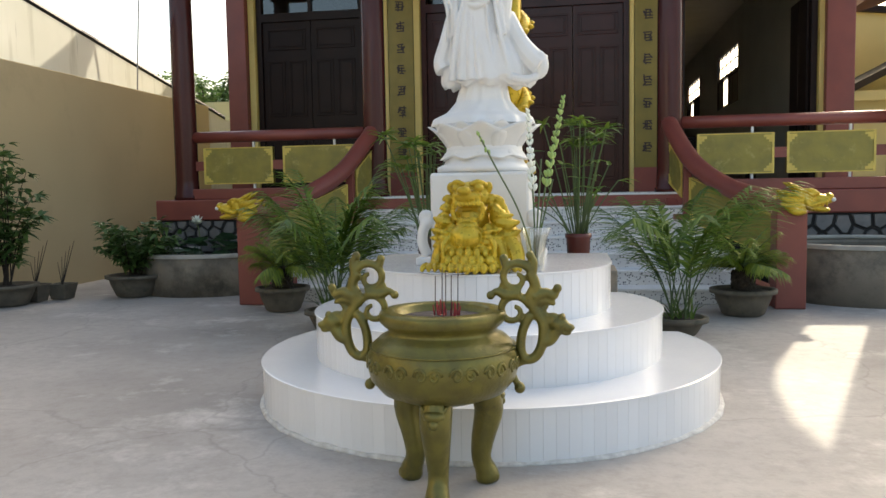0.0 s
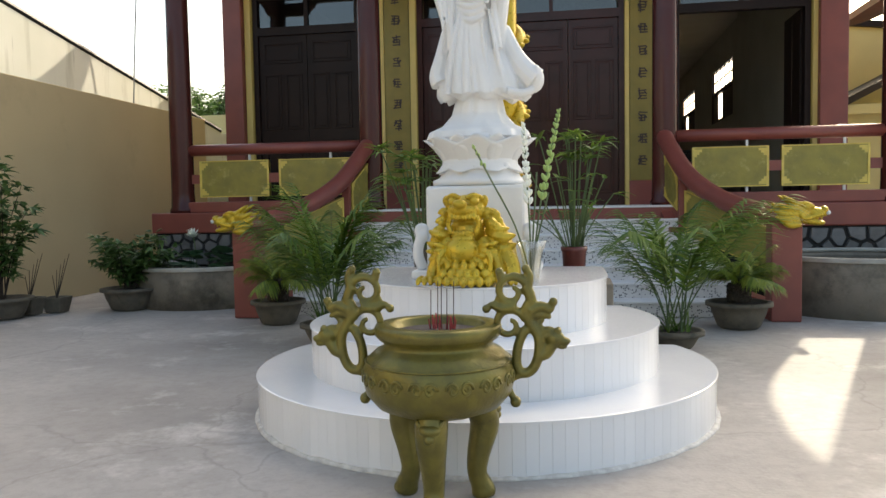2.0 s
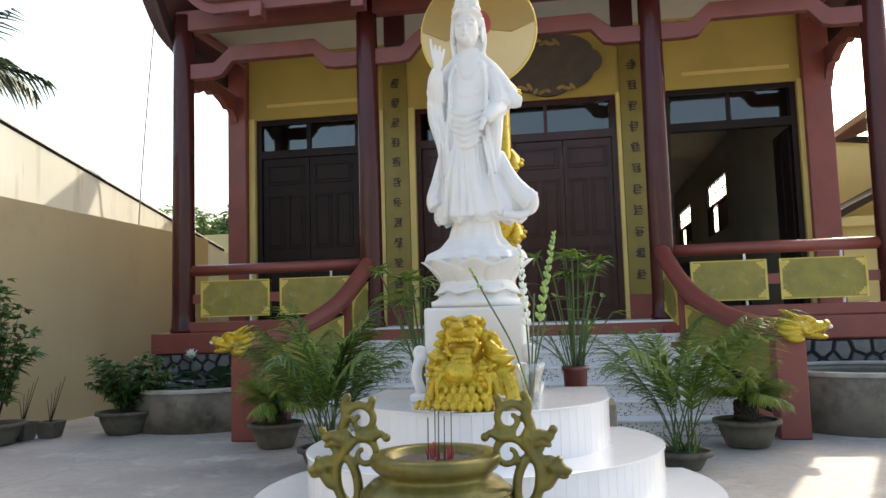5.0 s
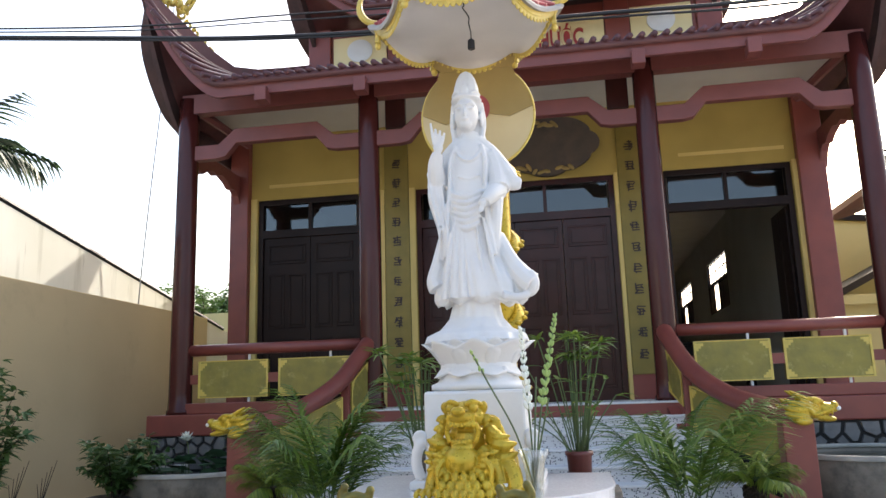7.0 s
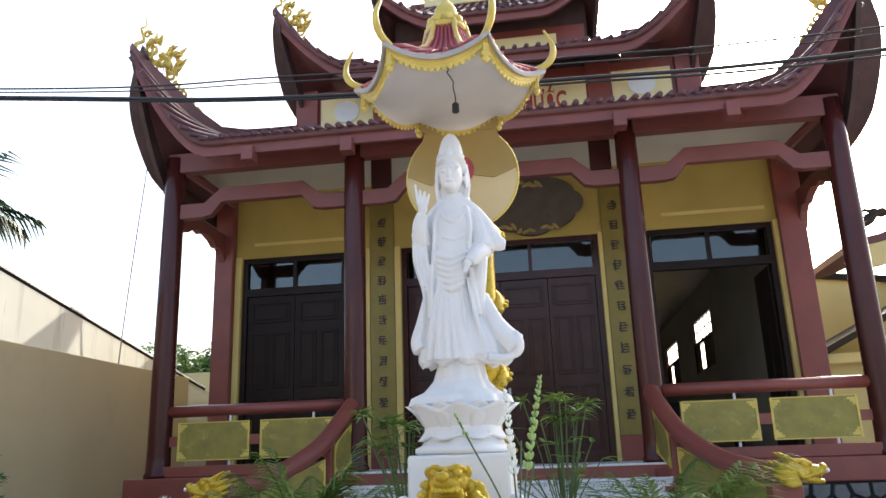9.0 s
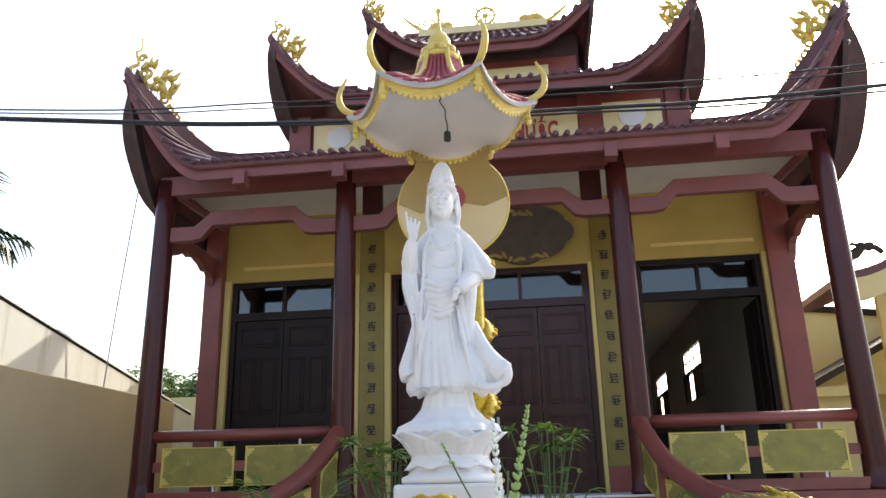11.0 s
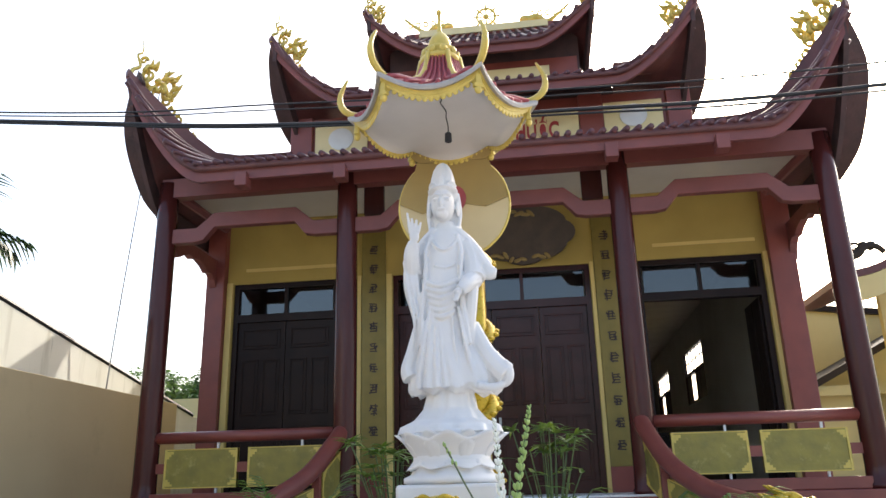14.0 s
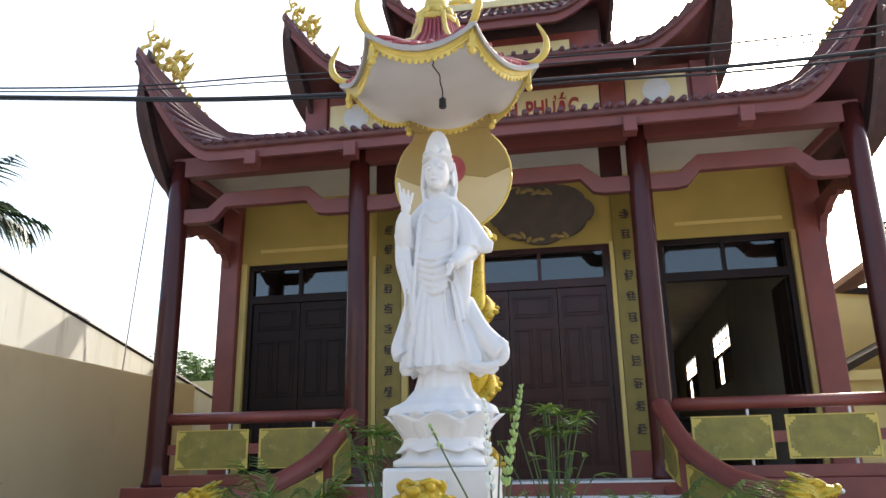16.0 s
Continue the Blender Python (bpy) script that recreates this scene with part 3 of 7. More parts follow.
# couplet boards with their columns of characters, drawn as plain strokes
def couplet(x0, x1, z0, z1, seed):
    rnd = random.Random(seed)
    t = thing("couplet_board", ((x0 + x1) / 2, WALL - 0.03, z0), "tall olive-gold board with a column of dark characters", "signboard", "couplet boards")
    b = part("board", boxed(x0, x1, WALL - 0.05, WALL - 0.004, z0, z1), COUPLET, t)
    soften(b, 0.008)
    bm = boxed(x0 - 0.01, x1 + 0.01, WALL - 0.06, WALL - 0.004, FLOOR, z0)
    part("foot_block", bm, RED_PAINT, t, "red-brown painted foot block")
    cx, n = (x0 + x1) / 2, 11
    for k in range(n):
        cz = z0 + 0.33 + k * 0.355
        bm = bmesh.new()
        marks = [(rnd.uniform(-0.02, 0.02), -0.066 + 0.044 * j, rnd.uniform(0.04, 0.07), rnd.uniform(-6, 6)) for j in range(4)]
        marks += [(rnd.uniform(-0.055, 0.055), rnd.uniform(-0.04, 0.04), rnd.uniform(0.04, 0.075), 90 + rnd.uniform(-6, 6)) for j in range(2)]
        marks += [(rnd.choice((-0.045, 0.045)), rnd.uniform(-0.06, 0.05), rnd.uniform(0.025, 0.045), rnd.choice((-50, 50))) for j in range(3)]
        for j, (dx, dz, w, tilt) in enumerate(marks):
            c, q = math.cos(radians(tilt)), math.sin(radians(tilt))
            o = [(dx + a * w * c - b * 0.010 * q, dz + a * w * q + b * 0.010 * c) for a, b in ((-1, -1), (1, -1), (1, 1), (-1, 1))]
            prism(bm, [(cx + a, cz + b) for a, b in o], WALL - 0.057 - 0.0006 * j, WALL - 0.049)
        tagged(part("character", bm, CHAR_INK, t), kind="stuff")


couplet(-2.915, -2.48, 1.66, 5.9, 3)
couplet(1.18, 1.59, 1.66, 5.9, 8)

# roofs
def roof(name, cx, hx, yf, yb, ze, txl, tyf, tyb, zt, lift, reach, rows, thick, label, flare=0.25):
    """A hipped roof with sagging faces and curled corners. hx: half length of the eave; (txl, tyf..tyb, zt): the upper edge."""
    r = part(name, bmesh.new(), ROOF_PAINT, temple, label)
    me = r.data
    cyb = (yf + yb) / 2

    def curl(s):
        return lift * max(0.0, 1 - s / reach) ** 1.6

    def front(u, v):
        ex = cx + u * hx
        s = hx * (1 - abs(u))
        c = curl(s)
        ex += math.copysign(flare * (c / lift), u) * 0.6
        ey = yf - flare * (c / lift) * 0.4
        tx = cx + u * txl
        w = v
        return Vector((ex + (tx - ex) * w, ey + (tyf - ey) * w, ze + (zt - ze) * max(v, 0.0) ** 1.25 + c * max(0.0, 1 - v / 0.55) ** 1.35))

    def sidef(sg):
        def f(u, v):
            hy = (yb - yf) / 2
            ey0 = cyb + u * hy
            s = hy * (1 - abs(u))
            c = curl(s)
            ey0 += math.copysign(flare * (c / lift), u) * 0.4
            ex = cx + sg * (hx + flare * (c / lift) * 0.6)
            ty = (tyf + tyb) / 2 + u * (tyb - tyf) / 2
            tx = cx + sg * txl
            return Vector((ex + (tx - ex) * v, ey0 + (ty - ey0) * v, ze + (zt - ze) * max(v, 0.0) ** 1.25 + c * max(0.0, 1 - v / 0.55) ** 1.35))
        return f

    faces = [(front, 1), (sidef(-1), -1), (sidef(1), 1)]
    bm = bmesh.new()
    nu, nv = 64, 12
    for f, sg in faces:
        us = [math.copysign(1 - (1 - abs(t)) ** 1.3, t) for t in (2 * i / nu - 1 for i in range(nu + 1))]
        top = [[bm.verts.new(f(u, k / nv)) for u in us] for k in range(nv + 1)]
        bot = [[bm.verts.new(f(u, k / nv) - Vector((0, 0, thick))) for u in us] for k in range(nv + 1)]
        for g, k in ((top, 0), (bot, 1)):
            for a, b in zip(g, g[1:]):
                for i in range(nu):
                    bm.faces.new((a[i], a[i + 1], b[i + 1], b[i]))
        for i in range(nu):
            bm.faces.new((top[0][i], bot[0][i], bot[0][i + 1], top[0][i + 1]))
    bmesh.ops.recalc_face_normals(bm, faces=bm.faces)
    bm.to_mesh(me)
    bm.free()
    me.polygons.foreach_set("use_smooth", [True] * len(me.polygons))
    # rows of barrel tiles
    for f, sg in faces:
        n = rows if f is front else max(6, int(rows * (yb - yf) / (2 * hx)))
        for i in range(n):
            u = -1 + 2 * (i + 0.5) / n
            pts = [f(u, v) + Vector((0, 0, 0.02)) for v in (-0.015, 0.06, 0.14, 0.26, 0.42, 0.62, 0.84, 1.0)]
            bm = bmesh.new()
            tube(bm, pts, 0.044, 7)
            part("roof_rib", bm, ROOF_TILE, r, smooth=True, normals=False)
    # fascia board under the eave, deeper than the slab
    for f, drop in ((front, 0.17), (faces[1][0], 0.34), (faces[2][0], 0.34)):
        bm = bmesh.new()
        inw = Vector((0, 0.07, 0)) if f is front else Vector((0.07, 0, 0)) * (1 if f is faces[1][0] else -1)
        us = [math.copysign(1 - (1 - abs(t)) ** 1.3, t) * 0.985 for t in (2 * i / nu - 1 for i in range(nu + 1))]
        rings = []
        for u in us:
            p = f(u, 0.0) + inw * 0.7 + Vector((0, 0, -thick + 0.02))
            rings.append([p, p + inw, p + inw + Vector((0, 0, -drop)), p + Vector((0, 0, -drop))])
        loft(bm, rings)
        part("fascia", bm, RED_BEAM if f is front else ROOF_DARK, r, "red fascia board" if f is front else "weathered side fascia")
    # hip ridges
    for sg in (-1, 1):
        rings = []
        for v in (0.0, 0.04, 0.08, 0.13, 0.2, 0.28, 0.38, 0.5, 0.65, 0.82, 1.0):
            p = front(sg, v)
            h = lift * (0.05 + 0.17 * math.sin(min(1.0, v / 0.35) * 1.57) * (1 - 0.45 * v))
            w = Vector((0.05, 0.05 * sg, 0))
            up = Vector((0, 0, h))
            rings.append([p - w - up * 0.3, p + w - up * 0.3, p + w + up, p + up * 1.12, p - w + up])
        part("hip_ridge", loft(bmesh.new(), rings), ROOF_PAINT, r, "tall red hip ridge")
    return r, front


def filigree(parent, hip, sgn, size, run, seed, material):
    """A pierced scrollwork finial: curls and leaves that climb to a pointed tip and trail along the ridge."""
    rnd = random.Random(seed)
    bm = bmesh.new()
    s = size

    def at(px, pz, dy=0.0):
        """A place px along the hip and so high over it."""
        p = hip(-sgn, 0.02 + run * max(0.0, px))
        return (p.x, p.y + dy, p.z + (0.09 + 0.90 * pz + 0.85 * px) * s)

    def c(px, pz, r0, a0, a1, rad):
        tube(bm, spiral(at(px, pz), r0 * s, r0 * s * 0.3, a0, a1, n=14, flip=sgn), [rad * s * (1 - 0.5 * i / 14) for i in range(15)], 6)

    tube(bm, smoothline([at(*p) for p in ((0.0, -0.10), (0.01, 0.10), (0.10, 0.26), (0.06, 0.42), (0.12, 0.54), (0.11, 0.74))], 4), [0.036 * s * (1 - 0.75 * i / 20) for i in range(21)], 6)
    for px, pz, r, a0, a1, w in ((0.22, 0.20, 0.11, 90, 520, 0.036), (0.36, 0.06, 0.11, -60, 400, 0.04), (0.42, 0.26, 0.09, 160, 540, 0.034), (0.26, -0.08, 0.10, 0, 420, 0.034),
                                 (0.48, -0.10, 0.09, 60, 430, 0.032), (0.14, 0.40, 0.06, 0, 400, 0.028), (0.56, 0.10, 0.07, 60, 450, 0.03)):
        c(px, pz, r, a0, a1, w)
    # flame-shaped leaves crowded on the scrolls
    for k in range(30):
        px, pz = rnd.uniform(0.14, 0.60), rnd.uniform(-0.14, 0.36)
        if pz > 0.55 - 0.55 * abs(px - 0.4):
            continue
        a = rnd.uniform(-0.5, 2.2)
        p0 = Vector(at(px, pz, rnd.uniform(-0.03, 0.03)))
        d = Vector((sgn * math.cos(a), 0, math.sin(a))) * 0.13 * s
        tube(bm, smoothline([p0, p0 + d * 0.5 + Vector((0, -0.02, 0.015 * s)), p0 + d + Vector((0, -0.01, 0.05 * s))], 3), [0.022 * s, 0.034 * s, 0.038 * s, 0.034 * s, 0.024 * s, 0.014 * s, 0.005 * s], 6, 0.6)
    # a chain of open rings that trails down the ridge
    for px, pz, r in ((0.56, -0.30, 0.075), (0.66, -0.40, 0.07), (0.63, -0.54, 0.06), (0.77, -0.52, 0.062), (0.74, -0.66, 0.055), (0.88, -0.66, 0.055)):
        c(px, pz + 0.06, r, 90, 450, 0.034)
    tube(bm, smoothline([at(px, -0.10 - 0.76 * px) for px in (0.0, 0.2, 0.4, 0.6, 0.8, 1.0)], 4), [0.03 * s] * 16 + [0.014 * s] * 5, 6)
    return part("filigree", bm, material, parent, "gilded scrollwork on the roof corner", smooth=True)


r1, f1 = roof("lower_roof", AX, 5.38, 10.45, 17.4, 6.13, 3.85, 13.75, 14.4, 7.55, 1.66, 1.25, 66, 0.10, "lower red tiled roof with curled corners", 0.07)
r2, f2 = roof("middle_roof", AX, 3.80, 12.75, 16.4, 8.42, 2.6, 14.1, 15.1, 9.12, 1.25, 1.35, 36, 0.10, "middle red tiled roof with curled corners")
r3, f3 = roof("upper_roof", AX, 2.15, 13.5, 16.0, 9.75, 1.55, 14.75, 14.95, 10.7, 0.85, 1.1, 20, 0.10, "upper red tiled roof with curled corners")
for f, r, size, run in ((f1, r1, 1.12, 0.40), (f2, r2, 1.02, 0.58), (f3, r3, 0.85, 0.60)):
    for sg in (-1, 1):
        filigree(r, f, -sg, size, run, 5, GOLD_TRIM)
# thick crescent ends of the side eaves
for sg in (-1, 1):
    for r, cr in ((r1, ((5.27, 10.6, 7.84, 0.12), (5.47, 10.95, 7.72, 0.21), (5.72, 11.35, 7.35, 0.23), (5.80, 11.8, 6.85, 0.23), (5.85, 12.4, 6.40, 0.20), (5.86, 13.2, 6.15, 0.10))),
                  (r2, ((3.88, 12.8, 9.70, 0.09), (3.98, 13.1, 9.48, 0.16), (4.03, 13.5, 9.05, 0.19), (4.00, 13.9, 8.55, 0.18), (3.95, 14.4, 8.20, 0.08)))):
        pts = smoothline([(AX + sg * a, b, c) for a, b, c, d in cr], 6)
        n = len(pts) - 1
        rad = [cr[min(int(i / 6), len(cr) - 2)][3] * (1 - (i / 6) % 1) + cr[min(int(i / 6) + 1, len(cr) - 1)][3] * ((i / 6) % 1) for i in range(n + 1)]
        rad[n] = cr[-1][3]
        bm = bmesh.new()
        rings = []
        for i, p in enumerate(pts):
            d = (pts[min(i + 1, n)] - pts[max(i - 1, 0)]).normalized()
            s = Vector((-d.z, 0, d.x)).normalized()
            w = rad[i]
            rings.append([p + s * w + Vector((0, -0.05, 0)), p + s * w + Vector((0, 0.05, 0)), p - s * w + Vector((0, 0.05, 0)), p - s * w + Vector((0, -0.05, 0))])
        loft(bm, rings)
        soften(part("eave_crescent", bm, ROOF_DARK, r, "thick crescent end of the side eave"), 0.03)
# eave blocks
for x in (-4.05, -2.55, 1.35, 2.85):
    soften(part("eave_block", boxed(x - 0.09, x + 0.09, 10.40, 10.62, 5.74, 5.96), RED_BEAM, temple), 0.01)

# upper storeys
part("upper_wall", boxed(-4.45, 3.24, 13.82, 17.0, 6.9, 8.5), RED_PAINT, temple, "red wall of the first upper storey")
for x in (-4.25, -2.68, 1.40, 3.02):
    soften(part("upper_pillar", boxed(x - 0.22, x + 0.22, 13.72, 13.86, 7.3, 8.5), RED_PAINT, temple), 0.015)
for x0, x1 in ((-3.98, -2.93), (1.64, 2.72)):
    p = part("round_panel", boxed(x0, x1, 13.77, 13.818, 7.45, 8.30), SIGN_CREAM, temple, "cream panel with a white round medallion")
    bm = bmesh.new()
    loft(bm, [[((x0 + x1) / 2 + 0.25 * math.cos(a), y, 8.0 + 0.23 * math.sin(a)) for a in (2 * math.pi * i / 28 for i in range(28))] for y in (13.745, 13.769)])
    part("medallion", bm, WHITE_PAINT, p)
sign = part("name_sign", boxed(-2.42, 1.16, 13.74, 13.81, 7.55, 8.20), SIGN_CREAM, None)
tagged(sign, "cream sign panel with red raised letters on the upper storey", "sign")
txt = bpy.data.curves.new("letters", "FONT")
txt.body = "PHƯỚC"
txt.size, txt.extrude, txt.offset = 0.46, 0.012, 0.012
txt.space_character = 1.0
lt = new("letters", txt)
txt.materials.append(SIGN_RED)
lt.parent = sign
lt.matrix_basis = pose(-0.19, 13.73, 7.66, 90, 0, 0) @ Matrix.Diagonal((0.62, 1, 1, 1))
bm = bmesh.new()
for k in range(6):
    x = -2.2 + k * 0.33
    box(bm, x, x + 0.05, 13.728, 13.739, 7.68, 8.0)
    box(bm, x + 0.16, x + 0.21, 13.728, 13.739, 7.68, 8.0)
    box(bm, x, x + 0.21, 13.725, 13.738, 7.82, 7.86)
part("letter_bars", bm, SIGN_RED, sign)
# dark boxes added to block the sky and stand for shade under the roofs
part("roof_filler", boxed(-3.1, 1.86, 13.9, 16.0, 8.2, 9.05), ROOF_DARK, temple)
part("roof_filler", boxed(-2.55, 1.31, 14.2, 16.2, 9.2, 10.3), ROOF_DARK, temple)
part("top_wall", boxed(-2.5, 1.26, 14.15, 16.0, 8.72, 9.6), RED_PAINT, temple, "red wall of the second upper storey")
part("top_panel", boxed(-1.9, 0.7, 14.10, 14.148, 9.18, 9.42), SIGN_CREAM, temple)
# main ridge with wheel and dragons
part("main_ridge", boxed(-2.3, 1.06, 14.7, 15.0, 10.66, 10.82), RED_PAINT, r3)
part("ridge_band", boxed(-2.0, 0.76, 14.66, 14.698, 10.70, 10.86), SIGN_CREAM, r3, "cream band on the top ridge")
wheel = thing("dharma_wheel", (-0.55, 14.85, 10.82), "gilded eight-spoked wheel on the top ridge", "ornament")
bm = bmesh.new()
tube(bm, spiral((-0.55, 14.85, 11.18), 0.2, 0.2, 0, 360, n=24), 0.03, 6)
part("rim", bm, GOLD_TRIM, wheel, smooth=True)
for k in range(8):
    a = radians(k * 45)
    bm = bmesh.new()
    tube(bm, [(-0.55 + 0.04 * math.cos(a), 14.85, 11.18 + 0.04 * math.sin(a)), (-0.55 + 0.29 * math.cos(a), 14.85, 11.18 + 0.29 * math.sin(a))], [0.018, 0.024], 6)
    part("spoke", bm, GOLD_TRIM, wheel)
bm = ball(bmesh.new(), (-0.55, 14.85, 11.18), 0.06)
part("hub", bm, GOLD_TRIM, wheel)
part("stand", boxed(-0.75, -0.35, 14.78, 14.92, 10.82, 10.93), GOLD_TRIM, wheel)
for sg in (-1, 1):
    bm = bmesh.new()
    x = -0.55 + sg * 1.3
    pts = smoothline([(x - sg * 0.42, 14.85, 10.98), (x - sg * 0.2, 14.85, 11.05), (x, 14.85, 10.92), (x + sg * 0.25, 14.85, 11.08), (x + sg * 0.5, 14.85, 11.32)], 6)
    tube(bm, pts, [0.09 - 0.07 * i / (len(pts) - 1) for i in range(len(pts))], 8)
    ball(bm, (x - sg * 0.46, 14.85, 11.02), (0.13, 0.09, 0.09))
    for k in range(5):
        tube(bm, spiral((x + sg * (-0.3 + 0.17 * k), 14.85, 11.12), 0.08, 0.02, 60, 400, n=10, flip=sg), 0.02, 5)
    box(bm, x - 0.4, x + 0.4, 14.8, 14.9, 10.80, 10.86)
    tagged(part("ridge_dragon", bm, GOLD_TRIM, None, smooth=True), "gilded curling dragon on the top ridge", "ornament", "ridge dragons")

# steps
N = 7
steps = thing("stair", (AX, 10.2, 0), "wide terrazzo steps with white nosings up to the veranda", "stairs")
for k in range(N):
    y = 9.28 + k * 0.322
    z = FLOOR * (k + 1) / N
    half = 2.85 - 0.10 * k
    s = soften(part("step", boxed(AX - half, AX + half, y, 11.26 if k == N - 1 else y + 0.335, 0.0 if k == 0 else FLOOR * k / N - 0.05, z - 0.03), TERRAZZO, steps), 0.006)
    soften(part("nosing", boxed(AX - half, AX + half, y - 0.02, y + 0.335, z - 0.03, z), WHITE_PAINT, s, "white worn nosing"), 0.008)

# balustrades
def rounded_bar(name, pts, r, material, parent, label=""):
    bm = bmesh.new()
    tube(bm, pts, r, 12)
    return part(name, bm, material, parent, label, smooth=True)


def plaque(parent, corners, thick=0.05, name="plaque"):
    """A framed gold relief plaque between four corners (bl, br, tr, tl)."""
    c = [Vector(p) for p in corners]
    nrm = (c[1] - c[0]).cross(c[3] - c[0]).normalized()
    bm = bmesh.new()
    loft(bm, [[p - nrm * thick / 2 for p in c], [p + nrm * thick / 2 for p in c]])
    p0 = part(name, bm, PLAQUE, parent, "olive-gold relief plaque")
    mid = sum(c, Vector()) / 4
    bm = bmesh.new()
    for k in range(4):
        a, b = c[k], c[(k + 1) % 4]
        ia, ib = a + (mid - a).normalized() * 0.034, b + (mid - b).normalized() * 0.034
        loft(bm, [[q - nrm * (thick / 2 + 0.012) for q in (a, b, ib, ia)], [q + nrm * (thick / 2 + 0.012) for q in (a, b, ib, ia)]])
    part("border", bm, GOLD_TRIM, p0, "bright gold border")
    for k in range(4):
        a, b, d = c[k], c[(k + 1) % 4], c[k - 1]
        e1, e2 = (b - a).normalized(), (d - a).normalized()
        bm = bmesh.new()
        for i in range(3):
            q = a + e1 * 0.03 + e2 * 0.03
            o = [q, q + e1 * (0.105 - 0.033 * i), q + e1 * (0.105 - 0.033 * i) + e2 * 0.033 * (i + 1), q + e2 * 0.033 * (i + 1)]
            loft(bm, [[w - nrm * (thick / 2 + 0.004 + 0.002 * i) for w in o], [w + nrm * (thick / 2 + 0.004 + 0.002 * i) for w in o]])
        part("corner_piece", bm, GOLD_TRIM, p0)
    return p0


for sg in (-1, 1):
    if sg < 0:
        x0, x1 = -5.62, -2.76
        px = ((-5.37, -4.26), (-4.10, -2.99))
    else:
        x0, x1 = 1.58, 4.42
        px = ((1.86, 2.86), (3.02, 4.13))
    bal = thing("veranda_balustrade", ((x0 + x1) / 2, FRONT, FLOOR), "red-brown veranda balustrade with framed gold plaques", "balustrade", "balustrades")
    rounded_bar("handrail", [(x0, FRONT, 2.205), (x1, FRONT, 2.205)], 0.085, RED_PAINT, bal)
    soften(part("curb", boxed(x0, x1, FRONT - 0.11, FRONT + 0.11, FLOOR, 1.42), RED_PAINT, bal), 0.015)
    for xa, xb in px:
        plaque(bal, [(xa, FRONT, 1.49), (xb, FRONT, 1.49), (xb, FRONT, 2.04), (xa, FRONT, 2.04)])
        x = xa + (xb - xa) * 0.72
        for za, zb in ((1.42, 1.49), (2.04, 2.14)):
            part("rod", boxed(x - 0.016, x + 0.016, FRONT - 0.016, FRONT + 0.016, za, zb), WHITE_PAINT, bal, "thin pale spacer rod")
    for x in (px[0][0] - 0.09, (px[0][1] + px[1][0]) / 2, px[1][1] + 0.09):
        part("tie", boxed(x - 0.09, x + 0.09, FRONT - 0.03, FRONT + 0.03, 1.70, 1.84), RED_PAINT, bal)

    # curved stair balustrade, ending in a dragon's head on a square post
    xt, xb = (-2.70, -3.62) if sg < 0 else (1.48, 2.47)
    line = smoothline([(xt, 11.36, 2.23), (xt + 0.05 * sg, 11.0, 2.00), (xt + 0.22 * sg, 10.45, 1.60), (xt + 0.52 * sg, 9.85, 1.30), (xb - 0.10 * sg, 9.25, 1.14), (xb + 0.02 * sg, 9.06, 1.11)], 6)
    sb = thing("stair_balustrade", (xb, 9.1, 0), "curved red-brown stair balustrade with gold plaques and dragon head end", "balustrade", "stair balustrades")
    rounded_bar("handrail", line, 0.115, RED_PAINT, sb)
    soften(part("post", boxed(xb - 0.16, xb + 0.15, 8.98, 9.24, 0.0, 1.06), RED_PAINT, sb), 0.012)
    n = len(line)
    bm = bmesh.new()
    rings = []
    for p in line[:-3]:
        z1 = max(0.12, p.z - 0.95)
        rings.append([Vector((p.x - 0.07, p.y, z1 - 0.35 if z1 > 0.4 else 0)), Vector((p.x + 0.07, p.y, z1 - 0.35 if z1 > 0.4 else 0)), Vector((p.x + 0.07, p.y, z1)), Vector((p.x - 0.07, p.y, z1))])
    loft(bm, rings)
    part("stringer", bm, RED_PAINT, sb, "solid red-brown stair string wall")
    for i0, i1 in ((2, 9), (11, n - 6)):
        a, b = line[i0], line[i1]
        plaque(sb, [(a.x, a.y, a.z - 0.78), (b.x, b.y, b.z - 0.62), (b.x, b.y, b.z - 0.17), (a.x, a.y, a.z - 0.22)], 0.04)
    for i in (1, 10, n - 4):
        p = line[i]
        part("baluster", boxed(p.x - 0.05, p.x + 0.05, p.y - 0.05, p.y + 0.05, max(0, p.z - 1.05), p.z - 0.04), RED_PAINT, sb)
    # dragon head, looking outwards
    bm = bmesh.new()
    o = Vector((xb + 0.06 * sg, 9.02, 1.13))

    def q(a, b, c):
        return (o.x + sg * 0.86 * a, o.y + 0.9 * b, o.z + 0.9 * c)

    # skull and brow, open jaws, curled nose
    ball(bm, q(0.06, 0, 0.04), (0.15, 0.115, 0.105), (0, -8 * sg, 0))
    ball(bm, q(0.24, 0, 0.045), (0.15, 0.085, 0.058), (0, 8 * sg, 0))
    ball(bm, q(0.20, 0, -0.065), (0.15, 0.075, 0.038), (0, 10 * sg, 0))
    ball(bm, q(0.36, 0, 0.07), (0.045, 0.075, 0.042))
    ball(bm, q(0.33, 0, -0.085), (0.04, 0.06, 0.026))
